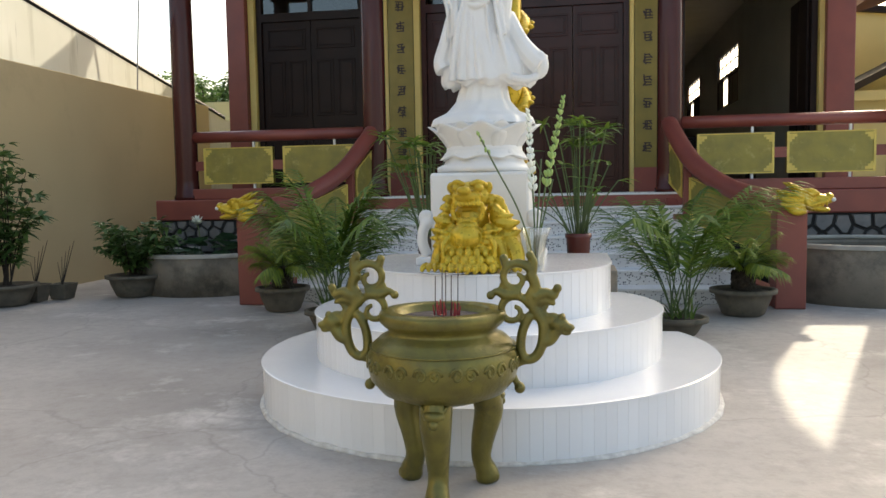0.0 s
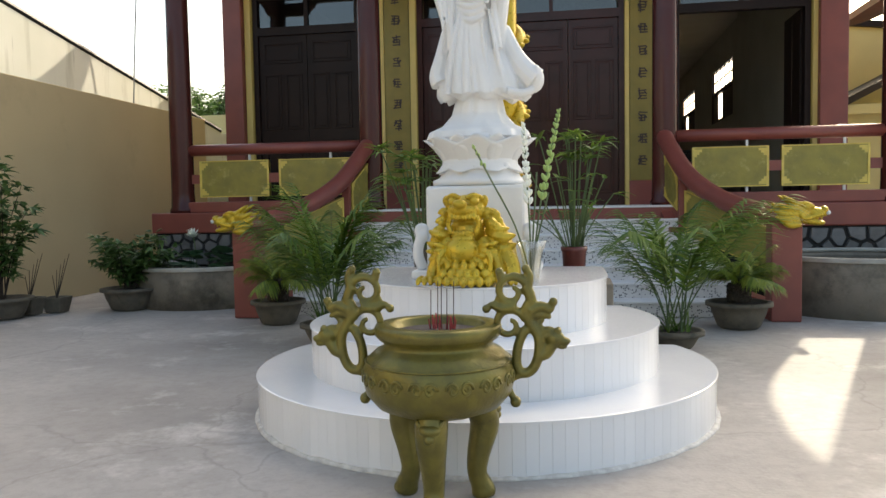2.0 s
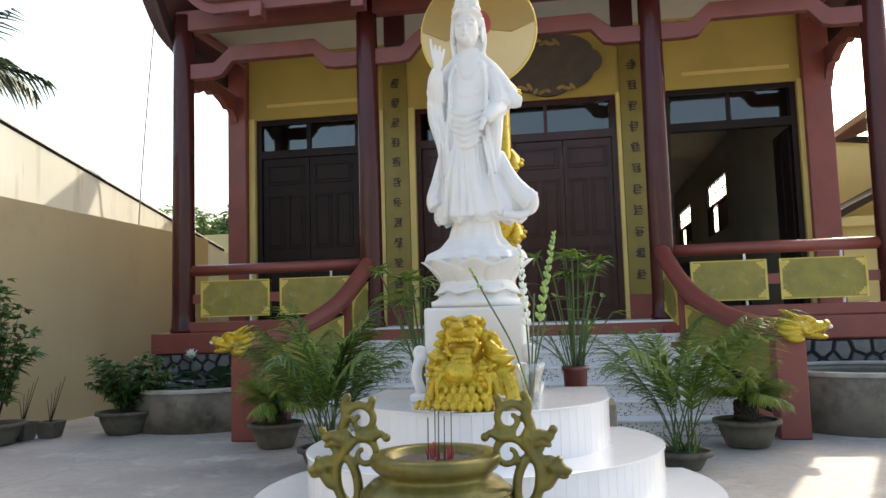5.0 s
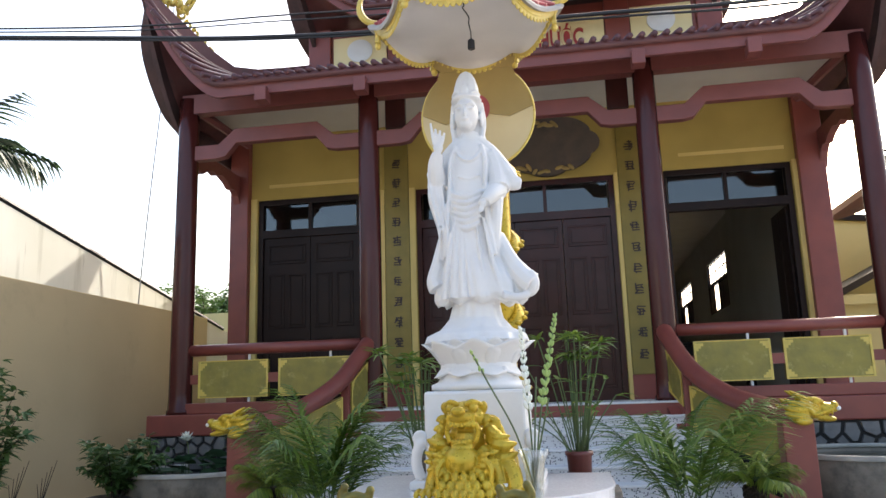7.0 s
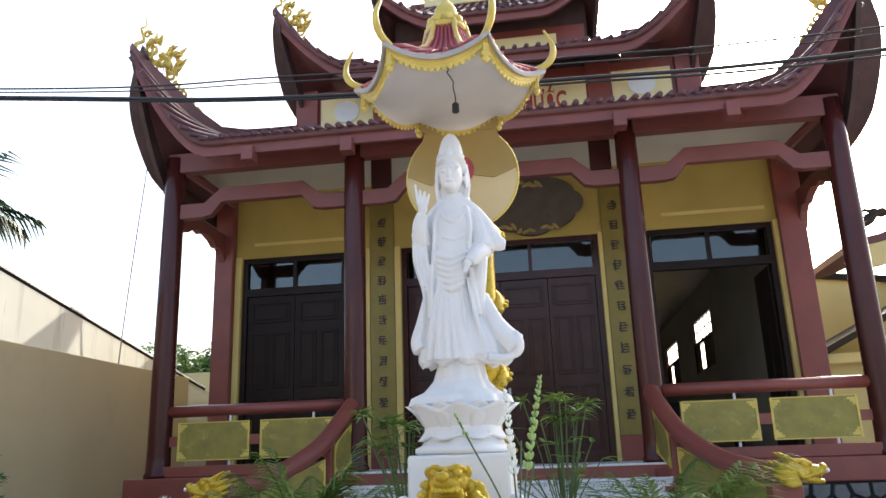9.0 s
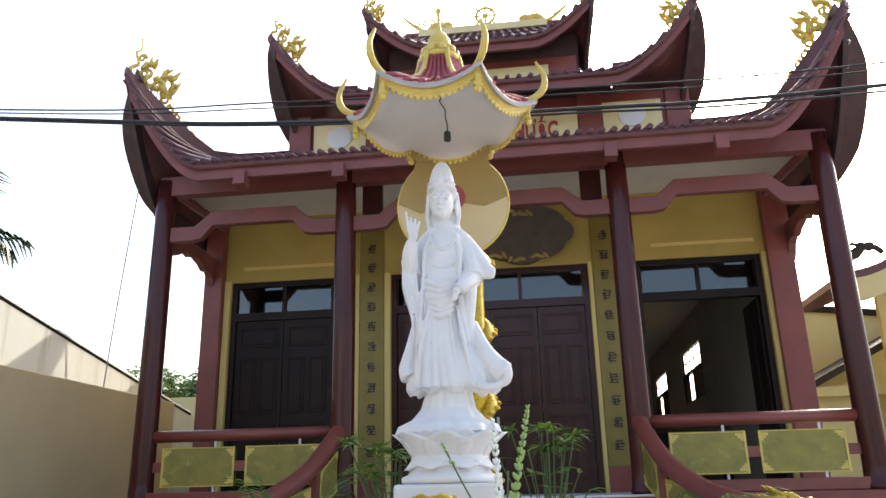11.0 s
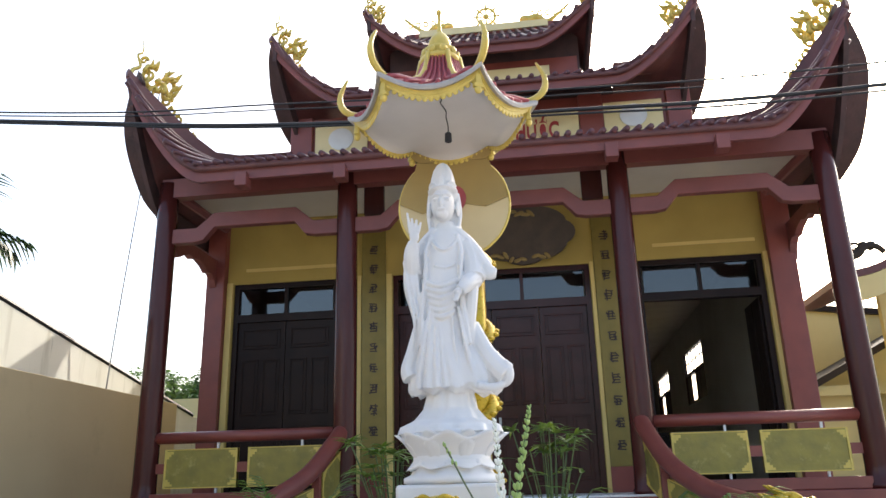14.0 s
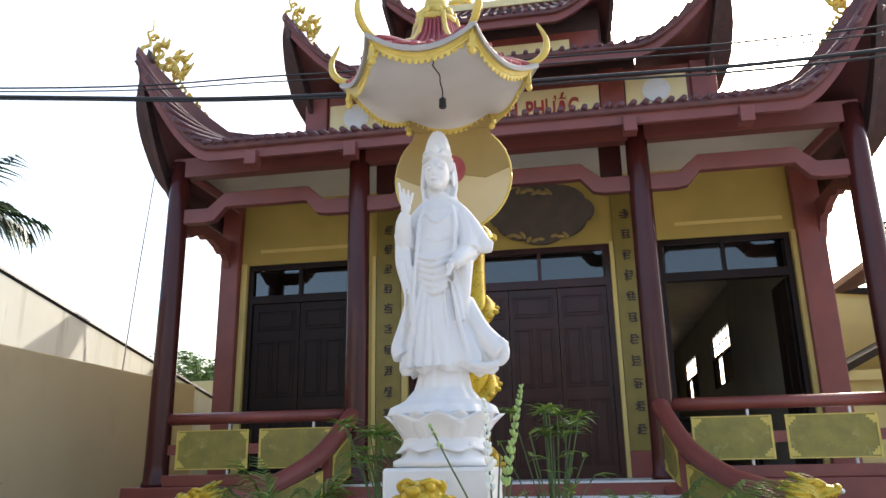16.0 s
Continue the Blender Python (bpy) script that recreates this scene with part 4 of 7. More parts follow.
    for dy in (-1, 1):
        ball(bm, q(0.13, dy * 0.085, 0.105), (0.05, 0.04, 0.045))
        tube(bm, smoothline([q(0.22, dy * 0.07, 0.10), q(0.12, dy * 0.10, 0.15), q(0.02, dy * 0.10, 0.13)], 4), 0.024, 6)
        tube(bm, smoothline([q(0.32, dy * 0.07, 0.02), q(0.20, dy * 0.10, -0.01), q(0.10, dy * 0.11, -0.03), q(0.06, dy * 0.11, 0.03)], 4), 0.022, 6)
        # horns and flame locks swept back
        tube(bm, smoothline([q(0.06, dy * 0.06, 0.12), q(-0.06, dy * 0.08, 0.19), q(-0.16, dy * 0.09, 0.25)], 4), [0.034, 0.033, 0.032, 0.03, 0.027, 0.023, 0.018, 0.012, 0.006], 7)
        for a0, z0, z1, ln in ((0.03, 0.08, 0.16, 0.26), (0.02, 0.02, 0.09, 0.30), (0.03, -0.04, 0.0, 0.27), (0.06, -0.09, -0.075, 0.22)):
            tube(bm, smoothline([q(a0, dy * 0.08, z0), q(a0 - ln * 0.55, dy * 0.12, z0 * 0.6 + z1 * 0.4 - 0.02), q(a0 - ln, dy * 0.11, z1)], 4), [0.04, 0.044, 0.045, 0.043, 0.039, 0.033, 0.025, 0.016, 0.006], 7)
        for k in range(4):
            ball(bm, q(0.18 + 0.045 * k, dy * 0.062, -0.012 - 0.004 * k), (0.012, 0.012, 0.024), n=8)
    sculpt(part("dragon_head", bm, GOLD_PAINT, sb, "bright gold painted dragon head"), 0.010, 1)
    bm = ball(bmesh.new(), q(0.395, -0.05, 0.035), (0.024, 0.024, 0.024), (0, 0, 0), 10)
    part("pearl", bm, WHITE_PAINT, sb, "white painted pearl")

# stone facing: irregular flat stones set in a dark bed
def stone_field(x0, x1, z0, z1, y, seed, n):
    """Polygon stones from relaxed random seeds, each shrunk from its neighbours to leave a joint."""
    rnd = random.Random(seed)
    pts = [[rnd.uniform(x0, x1), rnd.uniform(z0, z1)] for _ in range(n)]
    cells = []
    for it in range(3):
        cells = []
        for i, p in enumerate(pts):
            poly = [(x0, z0), (x1, z0), (x1, z1), (x0, z1)]
            for j, o in enumerate(pts):
                if i == j:
                    continue
                mx, mz, dx, dz = (p[0] + o[0]) / 2, (p[1] + o[1]) / 2, o[0] - p[0], o[1] - p[1]
                res = []
                for a, b in zip(poly, poly[1:] + poly[:1]):
                    da, db = (a[0] - mx) * dx + (a[1] - mz) * dz, (b[0] - mx) * dx + (b[1] - mz) * dz
                    if da <= 0:
                        res.append(a)
                    if da * db < 0:
                        t = da / (da - db)
                        res.append((a[0] + (b[0] - a[0]) * t, a[1] + (b[1] - a[1]) * t))
                poly = res
                if len(poly) < 3:
                    break
            cells.append(poly)
        pts = [[sum(v[0] for v in c) / len(c), sum(v[1] for v in c) / len(c)] if len(c) > 2 else p for c, p in zip(cells, pts)]
    for c, (cx, cz) in zip(cells, pts):
        if len(c) < 3:
            continue
        bm = bmesh.new()
        size = max(0.05, min(math.hypot(v[0] - cx, v[1] - cz) for v in c))
        k = 1 - 0.022 / size
        d = rnd.uniform(0.018, 0.04)
        base = [(cx + (v[0] - cx) * k, y, cz + (v[1] - cz) * k) for v in c]
        top = [(cx + (v[0] - cx) * k * 0.93, y - d, cz + (v[1] - cz) * k * 0.93) for v in c]
        loft(bm, [base, top])
        part("stone", bm, STONE, temple)


stone_field(2.5, 4.85, 0.45, 0.95, 11.25, 4, 36)
stone_field(-6.05, -3.6, 0.45, 0.95, 11.25, 6, 36)

# ---- yard ----
bm = bmesh.new()
xs = [-400, -120, -40, -20] + [-12 + i * 0.5 for i in range(49)] + [20, 40, 120, 400]
ys = [-400, -120, -40, -15] + [-6 + i * 0.5 for i in range(54)] + [40, 120, 400]
grid = [[bm.verts.new((x, y, 0.006 * noise.noise((x * 0.5, y * 0.5, 3)) - 0.006 if -12 <= x <= 12 and -6 <= y <= 20 else -0.006)) for x in xs] for y in ys]
for a, b in zip(grid, grid[1:]):
    for i in range(len(xs) - 1):
        bm.faces.new((a[i], a[i + 1], b[i + 1], b[i]))
ground = tagged(part("ground", bm, CEMENT, smooth=True), "worn grey cement yard with stains and hairline cracks", "ground", kind="structure")

wall = tagged(part("wall_west", boxed(-7.55, -7.35, -8, 15.6, -0.02, 3.2), TAN_WALL), "tan painted boundary wall", "wall", kind="structure")
soften(wall, 0.015)
bm = bmesh.new()
box(bm, -8.15, -7.9, -8, 26, -0.02, 3.1)
v = [bm.verts.new(p) for x in (-8.15, -7.9) for p in ((x, -8, 3.1), (x, 17.5, 3.1), (x, 17.5, 3.11), (x, -8, 7.62))]
for f in ((0, 1, 2, 3), (7, 6, 5, 4), (0, 4, 5, 1), (1, 5, 6, 2), (2, 6, 7, 3), (3, 7, 4, 0)):
    bm.faces.new([v[i] for i in f])
tagged(part("wall_outer", bm, OLD_WHITE), "whitewashed neighbouring wall with rain stains", "wall", kind="structure")
bm = bmesh.new()
tube(bm, [(-7.94, -8, 7.66), (-7.94, 17.5, 3.15)], 0.065, 6)
tagged(part("trim_coping", bm, CABLE), "dark metal edge along the neighbouring wall top", "trim", kind="structure")
part("wall_back", boxed(-14, -5.9, 19, 19.2, -0.02, 3.72), CREAM_WALL)
tagged(bpy.data.objects["wall_back"], "cream boundary wall behind the temple", "wall", kind="structure")

# round terraces under the statue
TC = (-0.385, 5.41)
TIERS = ((1.46, -0.02, 0.275), (1.12, 0.275, 0.56), (0.80, 0.56, 0.845))
terrace = thing("terrace", (TC[0], TC[1], 0), "three-tiered round terrace faced with white glazed tiles", "pedestal")


BACK = 6.06


def tier_outline(r, straight):
    """A circle cut off at the back, or a half circle carried straight back."""
    if not straight:
        a0 = math.asin((BACK - TC[1]) / r)
        return [(TC[0] + r * math.cos(a), TC[1] + r * math.sin(a)) for a in (math.pi - a0 + (math.pi + 2 * a0) * i / 80 for i in range(81))]
    out = [(TC[0] + r * math.cos(a), TC[1] + r * math.sin(a)) for a in (math.pi + math.pi * i / 48 for i in range(49))]
    return out + [(TC[0] + r, BACK), (TC[0] - r, BACK)]


for (r, z0, z1), straight in zip(TIERS, (False, False, True)):
    o = tier_outline(r - 0.012, straight)
    bm = loft(bmesh.new(), [[(x, y, z) for x, y in o] for z in (z0, z1 - 0.012)])
    core = part("tier", bm, TILE_JOINT, terrace, "round tier of the terrace")
    o1, o2 = tier_outline(r + 0.012, straight), tier_outline(r + 0.004, straight)
    bm = loft(bmesh.new(), [[(x, y, z1 - 0.012) for x, y in o1], [(x, y, z1 - 0.003) for x, y in o1], [(x, y, z1) for x, y in o2]])
    part("top_slab", bm, WHITE_TILE, core, "glossy white tiled top")
soften(part("rear_block", boxed(-1.30, 0.50, BACK + 0.004, BACK + 0.40, 0.0, 0.72), BASIN, terrace, "raw grey cement block behind the tiers"), 0.012)
bm = bmesh.new()
rings = []
for i in range(160):
    a = 2 * math.pi * i / 160 + 0.5 * math.pi
    rr = 1.475 + 0.012 * noise.noise((math.cos(a) * 9, math.sin(a) * 9, 1))
    h = 0.014 + 0.012 * noise.noise((math.cos(a) * 14, math.sin(a) * 14, 5))
    if TC[1] + rr * math.sin(a) > BACK:
        continue
    rings.append([(TC[0] + q * math.cos(a), TC[1] + q * math.sin(a), z) for q, z in ((1.45, -0.01), (rr + 0.014, -0.01), (rr + 0.004, h * 0.6), (1.45, h))])
loft(bm, rings)
part("mortar_skirt", bm, MORTAR_SKIRT, terrace, "rough pale mortar line at the foot", smooth=True)

# ---- pedestal and statue ----
SX, SY = -0.40, 5.50
ped = thing("lotus_pedestal", (SX, SY, 0.845), "white plaster lotus pedestal on a square block", "pedestal")
bm = boxed(SX - 0.315, SX + 0.315, SY - 0.315, SY + 0.315, 0.845, 1.43)
soften(part("block", bm, WHITE_PAINT, ped), 0.02)
bm = boxed(SX - 0.40, SX + 0.40, SY - 0.40, SY + 0.40, 0.845, 0.90)
soften(part("foot_slab", bm, WHITE_PAINT, ped), 0.015)
for sx in (-1, 1):
    bm = bmesh.new()
    x = SX + sx * 0.36
    tube(bm, smoothline([(x - sx * 0.02, SY - 0.30, 0.90), (x + sx * 0.012, SY - 0.31, 1.0), (x - sx * 0.01, SY - 0.31, 1.10), (x - sx * 0.05, SY - 0.30, 1.12)], 5), 0.036, 10)
    tube(bm, spiral((x - sx * 0.02, SY - 0.31, 1.15), 0.04, 0.015, -90, 330, n=16, flip=sx), 0.022, 8)
    sculpt(part("scroll_foot", bm, WHITE_PAINT, ped), 0.012, 2)
bm = lathe(bmesh.new(), (SX, SY, 0), [(0.29, 1.43), (0.315, 1.44), (0.315, 1.47), (0.27, 1.49), (0.255, 1.52), (0.25, 1.62), (0.22, 1.66), (0.30, 1.73), (0.29, 1.76)], 48)
part("core", bm, WHITE_PAINT, ped, smooth=True)


def petal(parent, ang, r0, z0, r1, z1, half, thick, curl, name="petal"):
    """A cupped lotus petal that leans out from (r0, z0) to (r1, z1)."""
    bm = bmesh.new()
    nu, nv = 8, 7
    ca, sa_ = math.cos(ang), math.sin(ang)
    sides = []
    for off in (0, -thick):
        rows = []
        for j in range(nv + 1):
            v = j / nv
            w = half * (0.72 + 0.4 * math.sin(v * 2.2)) * (1 - max(0, v - 0.62) ** 2 * 4.2)
            r = r0 + (r1 - r0) * (v ** 1.4) + off
            z = z0 + (z1 - z0) * v
            row = []
            for i in range(nu + 1):
                u = 2 * i / nu - 1
                rr = r - 0.28 * half * u * u * (0.5 + v) + curl * max(0, v - 0.8) * 3
                zz = z - (0.25 * abs(u) ** 2.2 * (z1 - z0) * max(0, v - 0.45))
                t = u * w
                row.append(bm.verts.new((SX + rr * ca - t * sa_, SY + rr * sa_ + t * ca, zz)))
            rows.append(row)
        sides.append(rows)
    for rows in sides:
        for a, b in zip(rows, rows[1:]):
            for i in range(nu):
                bm.faces.new((a[i], a[i + 1], b[i + 1], b[i]))
    A, B = sides
    rim = [(A[0][i], B[0][i]) for i in range(nu + 1)] + [(A[j][nu], B[j][nu]) for j in range(1, nv + 1)] + [(A[nv][i], B[nv][i]) for i in range(nu - 1, -1, -1)] + [(A[j][0], B[j][0]) for j in range(nv - 1, 0, -1)]
    for (a, b), (c, d) in zip(rim, rim[1:] + rim[:1]):
        bm.faces.new((a, c, d, b))
    return part(name, bm, WHITE_PAINT, parent, smooth=True)


for k in range(8):
    petal(ped, 2 * math.pi * k / 8 - math.pi / 2 + 0.06, 0.235, 1.565, 0.375, 1.745, 0.145, 0.035, 0.012)
for k in range(8):
    petal(ped, 2 * math.pi * (k + 0.5) / 8 - math.pi / 2 + 0.06, 0.25, 1.60, 0.35, 1.752, 0.105, 0.03, 0.008)
for k in range(8):
    petal(ped, 2 * math.pi * (k + 0.5) / 8 - math.pi / 2 + 0.06, 0.24, 1.60, 0.305, 1.515, 0.12, 0.03, 0.008)


def figure():
    """The standing robed statue, modelled in clay-like masses that are fused together."""
    bm = bmesh.new()
    n = 96

    def ring(z, cx, rx, ry, cy=SY, folds=0.0, ph=0.0, k=11, wave=0.0):
        out = []
        for i in range(n):
            a = 2 * math.pi * i / n
            f = 1 + folds * (1.4 * abs(math.sin(k * a / 2 + ph)) - 0.7 + 0.5 * math.sin((k + 6) * a + 1.7 + ph * 2))
            out.append((cx + rx * f * math.cos(a), cy + ry * f * math.sin(a), z + wave * math.sin(k * a + 2 * ph + 1.2)))
        return out

    # spreading cloth at the feet
    loft(bm, [ring(1.74, -0.40, 0.345, 0.29, folds=0.05, k=9), ring(1.79, -0.40, 0.325, 0.27, folds=0.05, k=9), ring(1.83, -0.40, 0.24, 0.21, folds=0.04, k=9), ring(1.90, -0.40, 0.18, 0.16, folds=0.04), ring(2.05, -0.395, 0.15, 0.14, folds=0.04)])
    # robe
    loft(bm, [ring(2.0, -0.375, 0.29, 0.18, folds=0.06, ph=0.3, wave=0.02), ring(2.035, -0.365, 0.325, 0.205, folds=0.065, ph=0.3, wave=0.018), ring(2.10, -0.365, 0.325, 0.203, folds=0.05, ph=0.35), ring(2.18, -0.38, 0.298, 0.195, folds=0.04, ph=0.4),
              ring(2.32, -0.415, 0.245, 0.175, folds=0.025, ph=0.45), ring(2.48, -0.435, 0.215, 0.16, folds=0.02, ph=0.5), ring(2.64, -0.43, 0.20, 0.15, folds=0.01, ph=0.5), ring(2.82, -0.41, 0.185, 0.135), ring(2.96, -0.40, 0.18, 0.12), ring(3.06, -0.395, 0.16, 0.10), ring(3.12, -0.395, 0.10, 0.08), ring(3.20, -0.40, 0.055, 0.06)])
    # hem swept out to one side
    tube(bm, smoothline([(-0.23, SY - 0.06, 2.44), (-0.14, SY - 0.08, 2.26), (-0.05, SY - 0.10, 2.15), (0.005, SY - 0.11, 2.10)], 5), [0.06 + 0.0016 * i for i in range(16)], 10, 0.8)
    tube(bm, smoothline([(-0.60, SY - 0.05, 2.45), (-0.645, SY - 0.07, 2.28), (-0.68, SY - 0.08, 2.16), (-0.66, SY - 0.09, 2.10)], 5), [0.05 + 0.001 * i for i in range(16)], 10)
    # thick rounded lip where the swept hem turns back
    tube(bm, smoothline([(-0.005, SY - 0.13, 2.185), (0.022, SY - 0.125, 2.13), (0.018, SY - 0.12, 2.07), (-0.02, SY - 0.12, 2.03)], 5), [0.022 + 0.016 * math.sin(3.14 * i / 15) for i in range(16)], 10)
    tube(bm, smoothline([(-0.02, SY - 0.13, 2.03), (-0.10, SY - 0.16, 2.015), (-0.19, SY - 0.185, 2.03)], 5), 0.026, 8)
    # long folds down the front, unevenly spread, that open at the hem
    for x0, x1, r in ((-0.51, -0.60, 0.016), (-0.485, -0.53, 0.020), (-0.465, -0.46, 0.018), (-0.45, -0.40, 0.014), (-0.36, -0.30, 0.012), (-0.31, -0.20, 0.015)):
        tube(bm, smoothline([(x0, SY - 0.15, 2.56), ((x0 + x1) / 2 - 0.006, SY - 0.175, 2.30), (x1, SY - 0.195 + 0.9 * (x1 + 0.40) ** 2, 2.02)], 5), [r * (0.5 + 0.12 * k) for k in range(11)], 8)
    # swags across the waist
    for k in range(6):
        z = 2.72 - 0.043 * k
        w = 0.105 - 0.006 * k
        tube(bm, smoothline([(-0.45 - w, SY - 0.115, z + 0.03), (-0.43, SY - 0.175, z - 0.02), (-0.41 + w, SY - 0.14, z + 0.025)], 6), 0.019, 8)
    tube(bm, smoothline([(-0.50, SY - 0.075, 3.08), (-0.46, SY - 0.11, 3.0), (-0.40, SY - 0.125, 2.965), (-0.34, SY - 0.11, 3.0), (-0.30, SY - 0.075, 3.08)], 6), 0.010, 6)
    tube(bm, smoothline([(-0.48, SY - 0.125, 2.86), (-0.40, SY - 0.135, 2.835), (-0.32, SY - 0.125, 2.86)], 6), 0.008, 6)
    # raised arm, sleeve and hand
    tube(bm, smoothline([(-0.53, SY, 3.03), (-0.605, SY - 0.02, 2.90), (-0.64, SY - 0.06, 2.80)], 5), [0.075 + 0.001 * i for i in range(11)], 12)
    tube(bm, smoothline([(-0.645, SY - 0.06, 2.81), (-0.635, SY - 0.13, 2.92), (-0.60, SY - 0.17, 3.02)], 5), [0.075 - 0.0036 * i for i in range(11)], 12)
    tube(bm, smoothline([(-0.655, SY - 0.05, 2.90), (-0.645, SY - 0.06, 2.72), (-0.605, SY - 0.07, 2.54), (-0.60, SY - 0.08, 2.38), (-0.645, SY - 0.07, 2.20)], 6), [0.055, 0.06, 0.064, 0.066, 0.068, 0.07, 0.07, 0.068, 0.066, 0.064, 0.062, 0.06, 0.056, 0.052, 0.05, 0.048, 0.045, 0.042, 0.04, 0.038, 0.036, 0.034, 0.032, 0.03, 0.025], 12, 1.2)
    for k in range(3):
        tube(bm, smoothline([(-0.695 + 0.04 * k, SY - 0.11, 2.90 - 0.03 * k), (-0.675 + 0.045 * k, SY - 0.135, 2.70 - 0.04 * k), (-0.625 + 0.035 * k, SY - 0.15, 2.48 - 0.05 * k), (-0.64 + 0.03 * k, SY - 0.14, 2.28 - 0.04 * k)], 5), [0.017 - 0.0007 * i for i in range(16)], 6)
    ball(bm, (-0.595, SY - 0.19, 3.055), (0.035, 0.022, 0.05))
    for k, (dx, h) in enumerate(((-0.034, 0.145), (-0.010, 0.105), (0.014, 0.09), (0.036, 0.07))):
        tube(bm, [(-0.595 + dx * 0.8, SY - 0.195, 3.08), (-0.595 + dx * 1.35, SY - 0.205, 3.08 + h)], [0.013, 0.009], 6)
    # lowered arm, sleeve wing and hand
    tube(bm, smoothline([(-0.27, SY, 3.03), (-0.215, SY - 0.02, 2.88), (-0.20, SY - 0.07, 2.76)], 5), [0.075 + 0.001 * i for i in range(11)], 12)
    tube(bm, smoothline([(-0.20, SY - 0.06, 2.76), (-0.235, SY - 0.16, 2.71), (-0.285, SY - 0.22, 2.645)], 5), [0.07 - 0.003 * i for i in range(11)], 12)
    tube(bm, smoothline([(-0.25, SY + 0.0, 2.99), (-0.17, SY - 0.02, 2.89), (-0.10, SY - 0.03, 2.82), (-0.035, SY - 0.03, 2.80)], 5), [0.05, 0.055, 0.06, 0.064, 0.067, 0.07, 0.072, 0.072, 0.07, 0.068, 0.064, 0.058, 0.052, 0.046, 0.040, 0.032], 12, 0.7)
    tube(bm, smoothline([(-0.215, SY - 0.09, 2.74), (-0.225, SY - 0.11, 2.56), (-0.235, SY - 0.10, 2.38), (-0.205, SY - 0.08, 2.24)], 6), [0.06 - 0.0018 * i for i in range(19)], 10)
    ball(bm, (-0.30, SY - 0.235, 2.635), (0.03, 0.035, 0.025))
    for k in range(3):
        tube(bm, [(-0.305 + 0.012 * k, SY - 0.25, 2.63), (-0.325 + 0.012 * k, SY - 0.265, 2.565)], [0.011, 0.007], 6)
    # head, veil and tall headdress
    ball(bm, (-0.41, SY - 0.06, 3.315), (0.082, 0.105, 0.122), n=24)
    ball(bm, (-0.41, SY - 0.11, 3.235), (0.045, 0.045, 0.04))
    ball(bm, (-0.41, SY - 0.165, 3.305), (0.015, 0.026, 0.036))
    ball(bm, (-0.41, SY - 0.154, 3.255), (0.028, 0.020, 0.010))
    for sx in (-1, 1):
        ball(bm, (-0.41 + sx * 0.036, SY - 0.144, 3.328), (0.025, 0.022, 0.012))
        tube(bm, smoothline([(-0.41 + sx * 0.012, SY - 0.160, 3.352), (-0.41 + sx * 0.04, SY - 0.150, 3.366), (-0.41 + sx * 0.066, SY - 0.125, 3.355)], 4), 0.012, 6)
        ball(bm, (-0.41 + sx * 0.098, SY - 0.01, 3.30), (0.014, 0.03, 0.055))
        tube(bm, smoothline([(-0.41 + sx * 0.095, SY + 0.0, 3.42), (-0.41 + sx * 0.110, SY + 0.02, 3.28), (-0.41 + sx * 0.095, SY + 0.0, 3.16), (-0.41 + sx * 0.085, SY - 0.06, 3.05)], 5), 0.020, 8)
    loft(bm, [ring(3.06, -0.405, 0.15, 0.07, SY + 0.06), ring(3.2, -0.41, 0.112, 0.07, SY + 0.06), ring(3.34, -0.41, 0.112, 0.07, SY + 0.05), ring(3.405, -0.41, 0.108, 0.09, SY + 0.01), ring(3.42, -0.41, 0.099, 0.106, SY - 0.025), ring(3.47, -0.41, 0.092, 0.095, SY - 0.02, folds=0.03, k=14), ring(3.54, -0.41, 0.082, 0.085, SY - 0.01, folds=0.03, k=14), ring(3.60, -0.412, 0.066, 0.068, SY, folds=0.02, k=14), ring(3.64, -0.412, 0.044, 0.048, SY), ring(3.66, -0.412, 0.015, 0.02, SY)])
    # plaque and side ribbons of the headdress
    ball(bm, (-0.41, SY - 0.122, 3.475), (0.026, 0.014, 0.042))
    for sx in (-1, 1):
        tube(bm, smoothline([(-0.41 + sx * 0.03, SY - 0.12, 3.45), (-0.41 + sx * 0.07, SY - 0.095, 3.475), (-0.41 + sx * 0.095, SY - 0.04, 3.46)], 4), 0.011, 6)
    tube(bm, [(-0.41 + 0.099 * math.cos(a), SY - 0.025 - 0.106 * math.sin(a), 3.425 + 0.012 * math.sin(a)) for a in (math.pi * i / 16 for i in range(17))], 0.011, 6)
    # mantle falling from the neck over both shoulders, and its lapels
    tube(bm, smoothline([(-0.45, SY + 0.0, 3.13), (-0.535, SY + 0.0, 3.05), (-0.60, SY - 0.01, 2.93), (-0.63, SY - 0.02, 2.80)], 5), 0.062, 12)
    tube(bm, smoothline([(-0.36, SY + 0.0, 3.13), (-0.27, SY + 0.0, 3.05), (-0.19, SY - 0.01, 2.94), (-0.13, SY - 0.02, 2.86)], 5), 0.062, 12)
    for sx in (-1, 1):
        tube(bm, smoothline([(-0.405 + sx * 0.09, SY - 0.075, 3.09), (-0.41 + sx * 0.125, SY - 0.11, 2.94), (-0.415 + sx * 0.13, SY - 0.13, 2.76), (-0.42 + sx * 0.145, SY - 0.15, 2.55), (-0.40 + sx * 0.17, SY - 0.16, 2.30)], 5), 0.017, 8)
    # the body is slender between the feet and the shoulders
    for v in bm.verts:
        slim = min(1.0, max(0.0, (v.co.z - 1.93) / 0.06)) * min(1.0, max(0.0, (2.98 - v.co.z) / 0.1))
        v.co.x += (-0.385 - v.co.x) * 0.06 * slim
    ob = part("statue", bm, WHITE_PAINT)
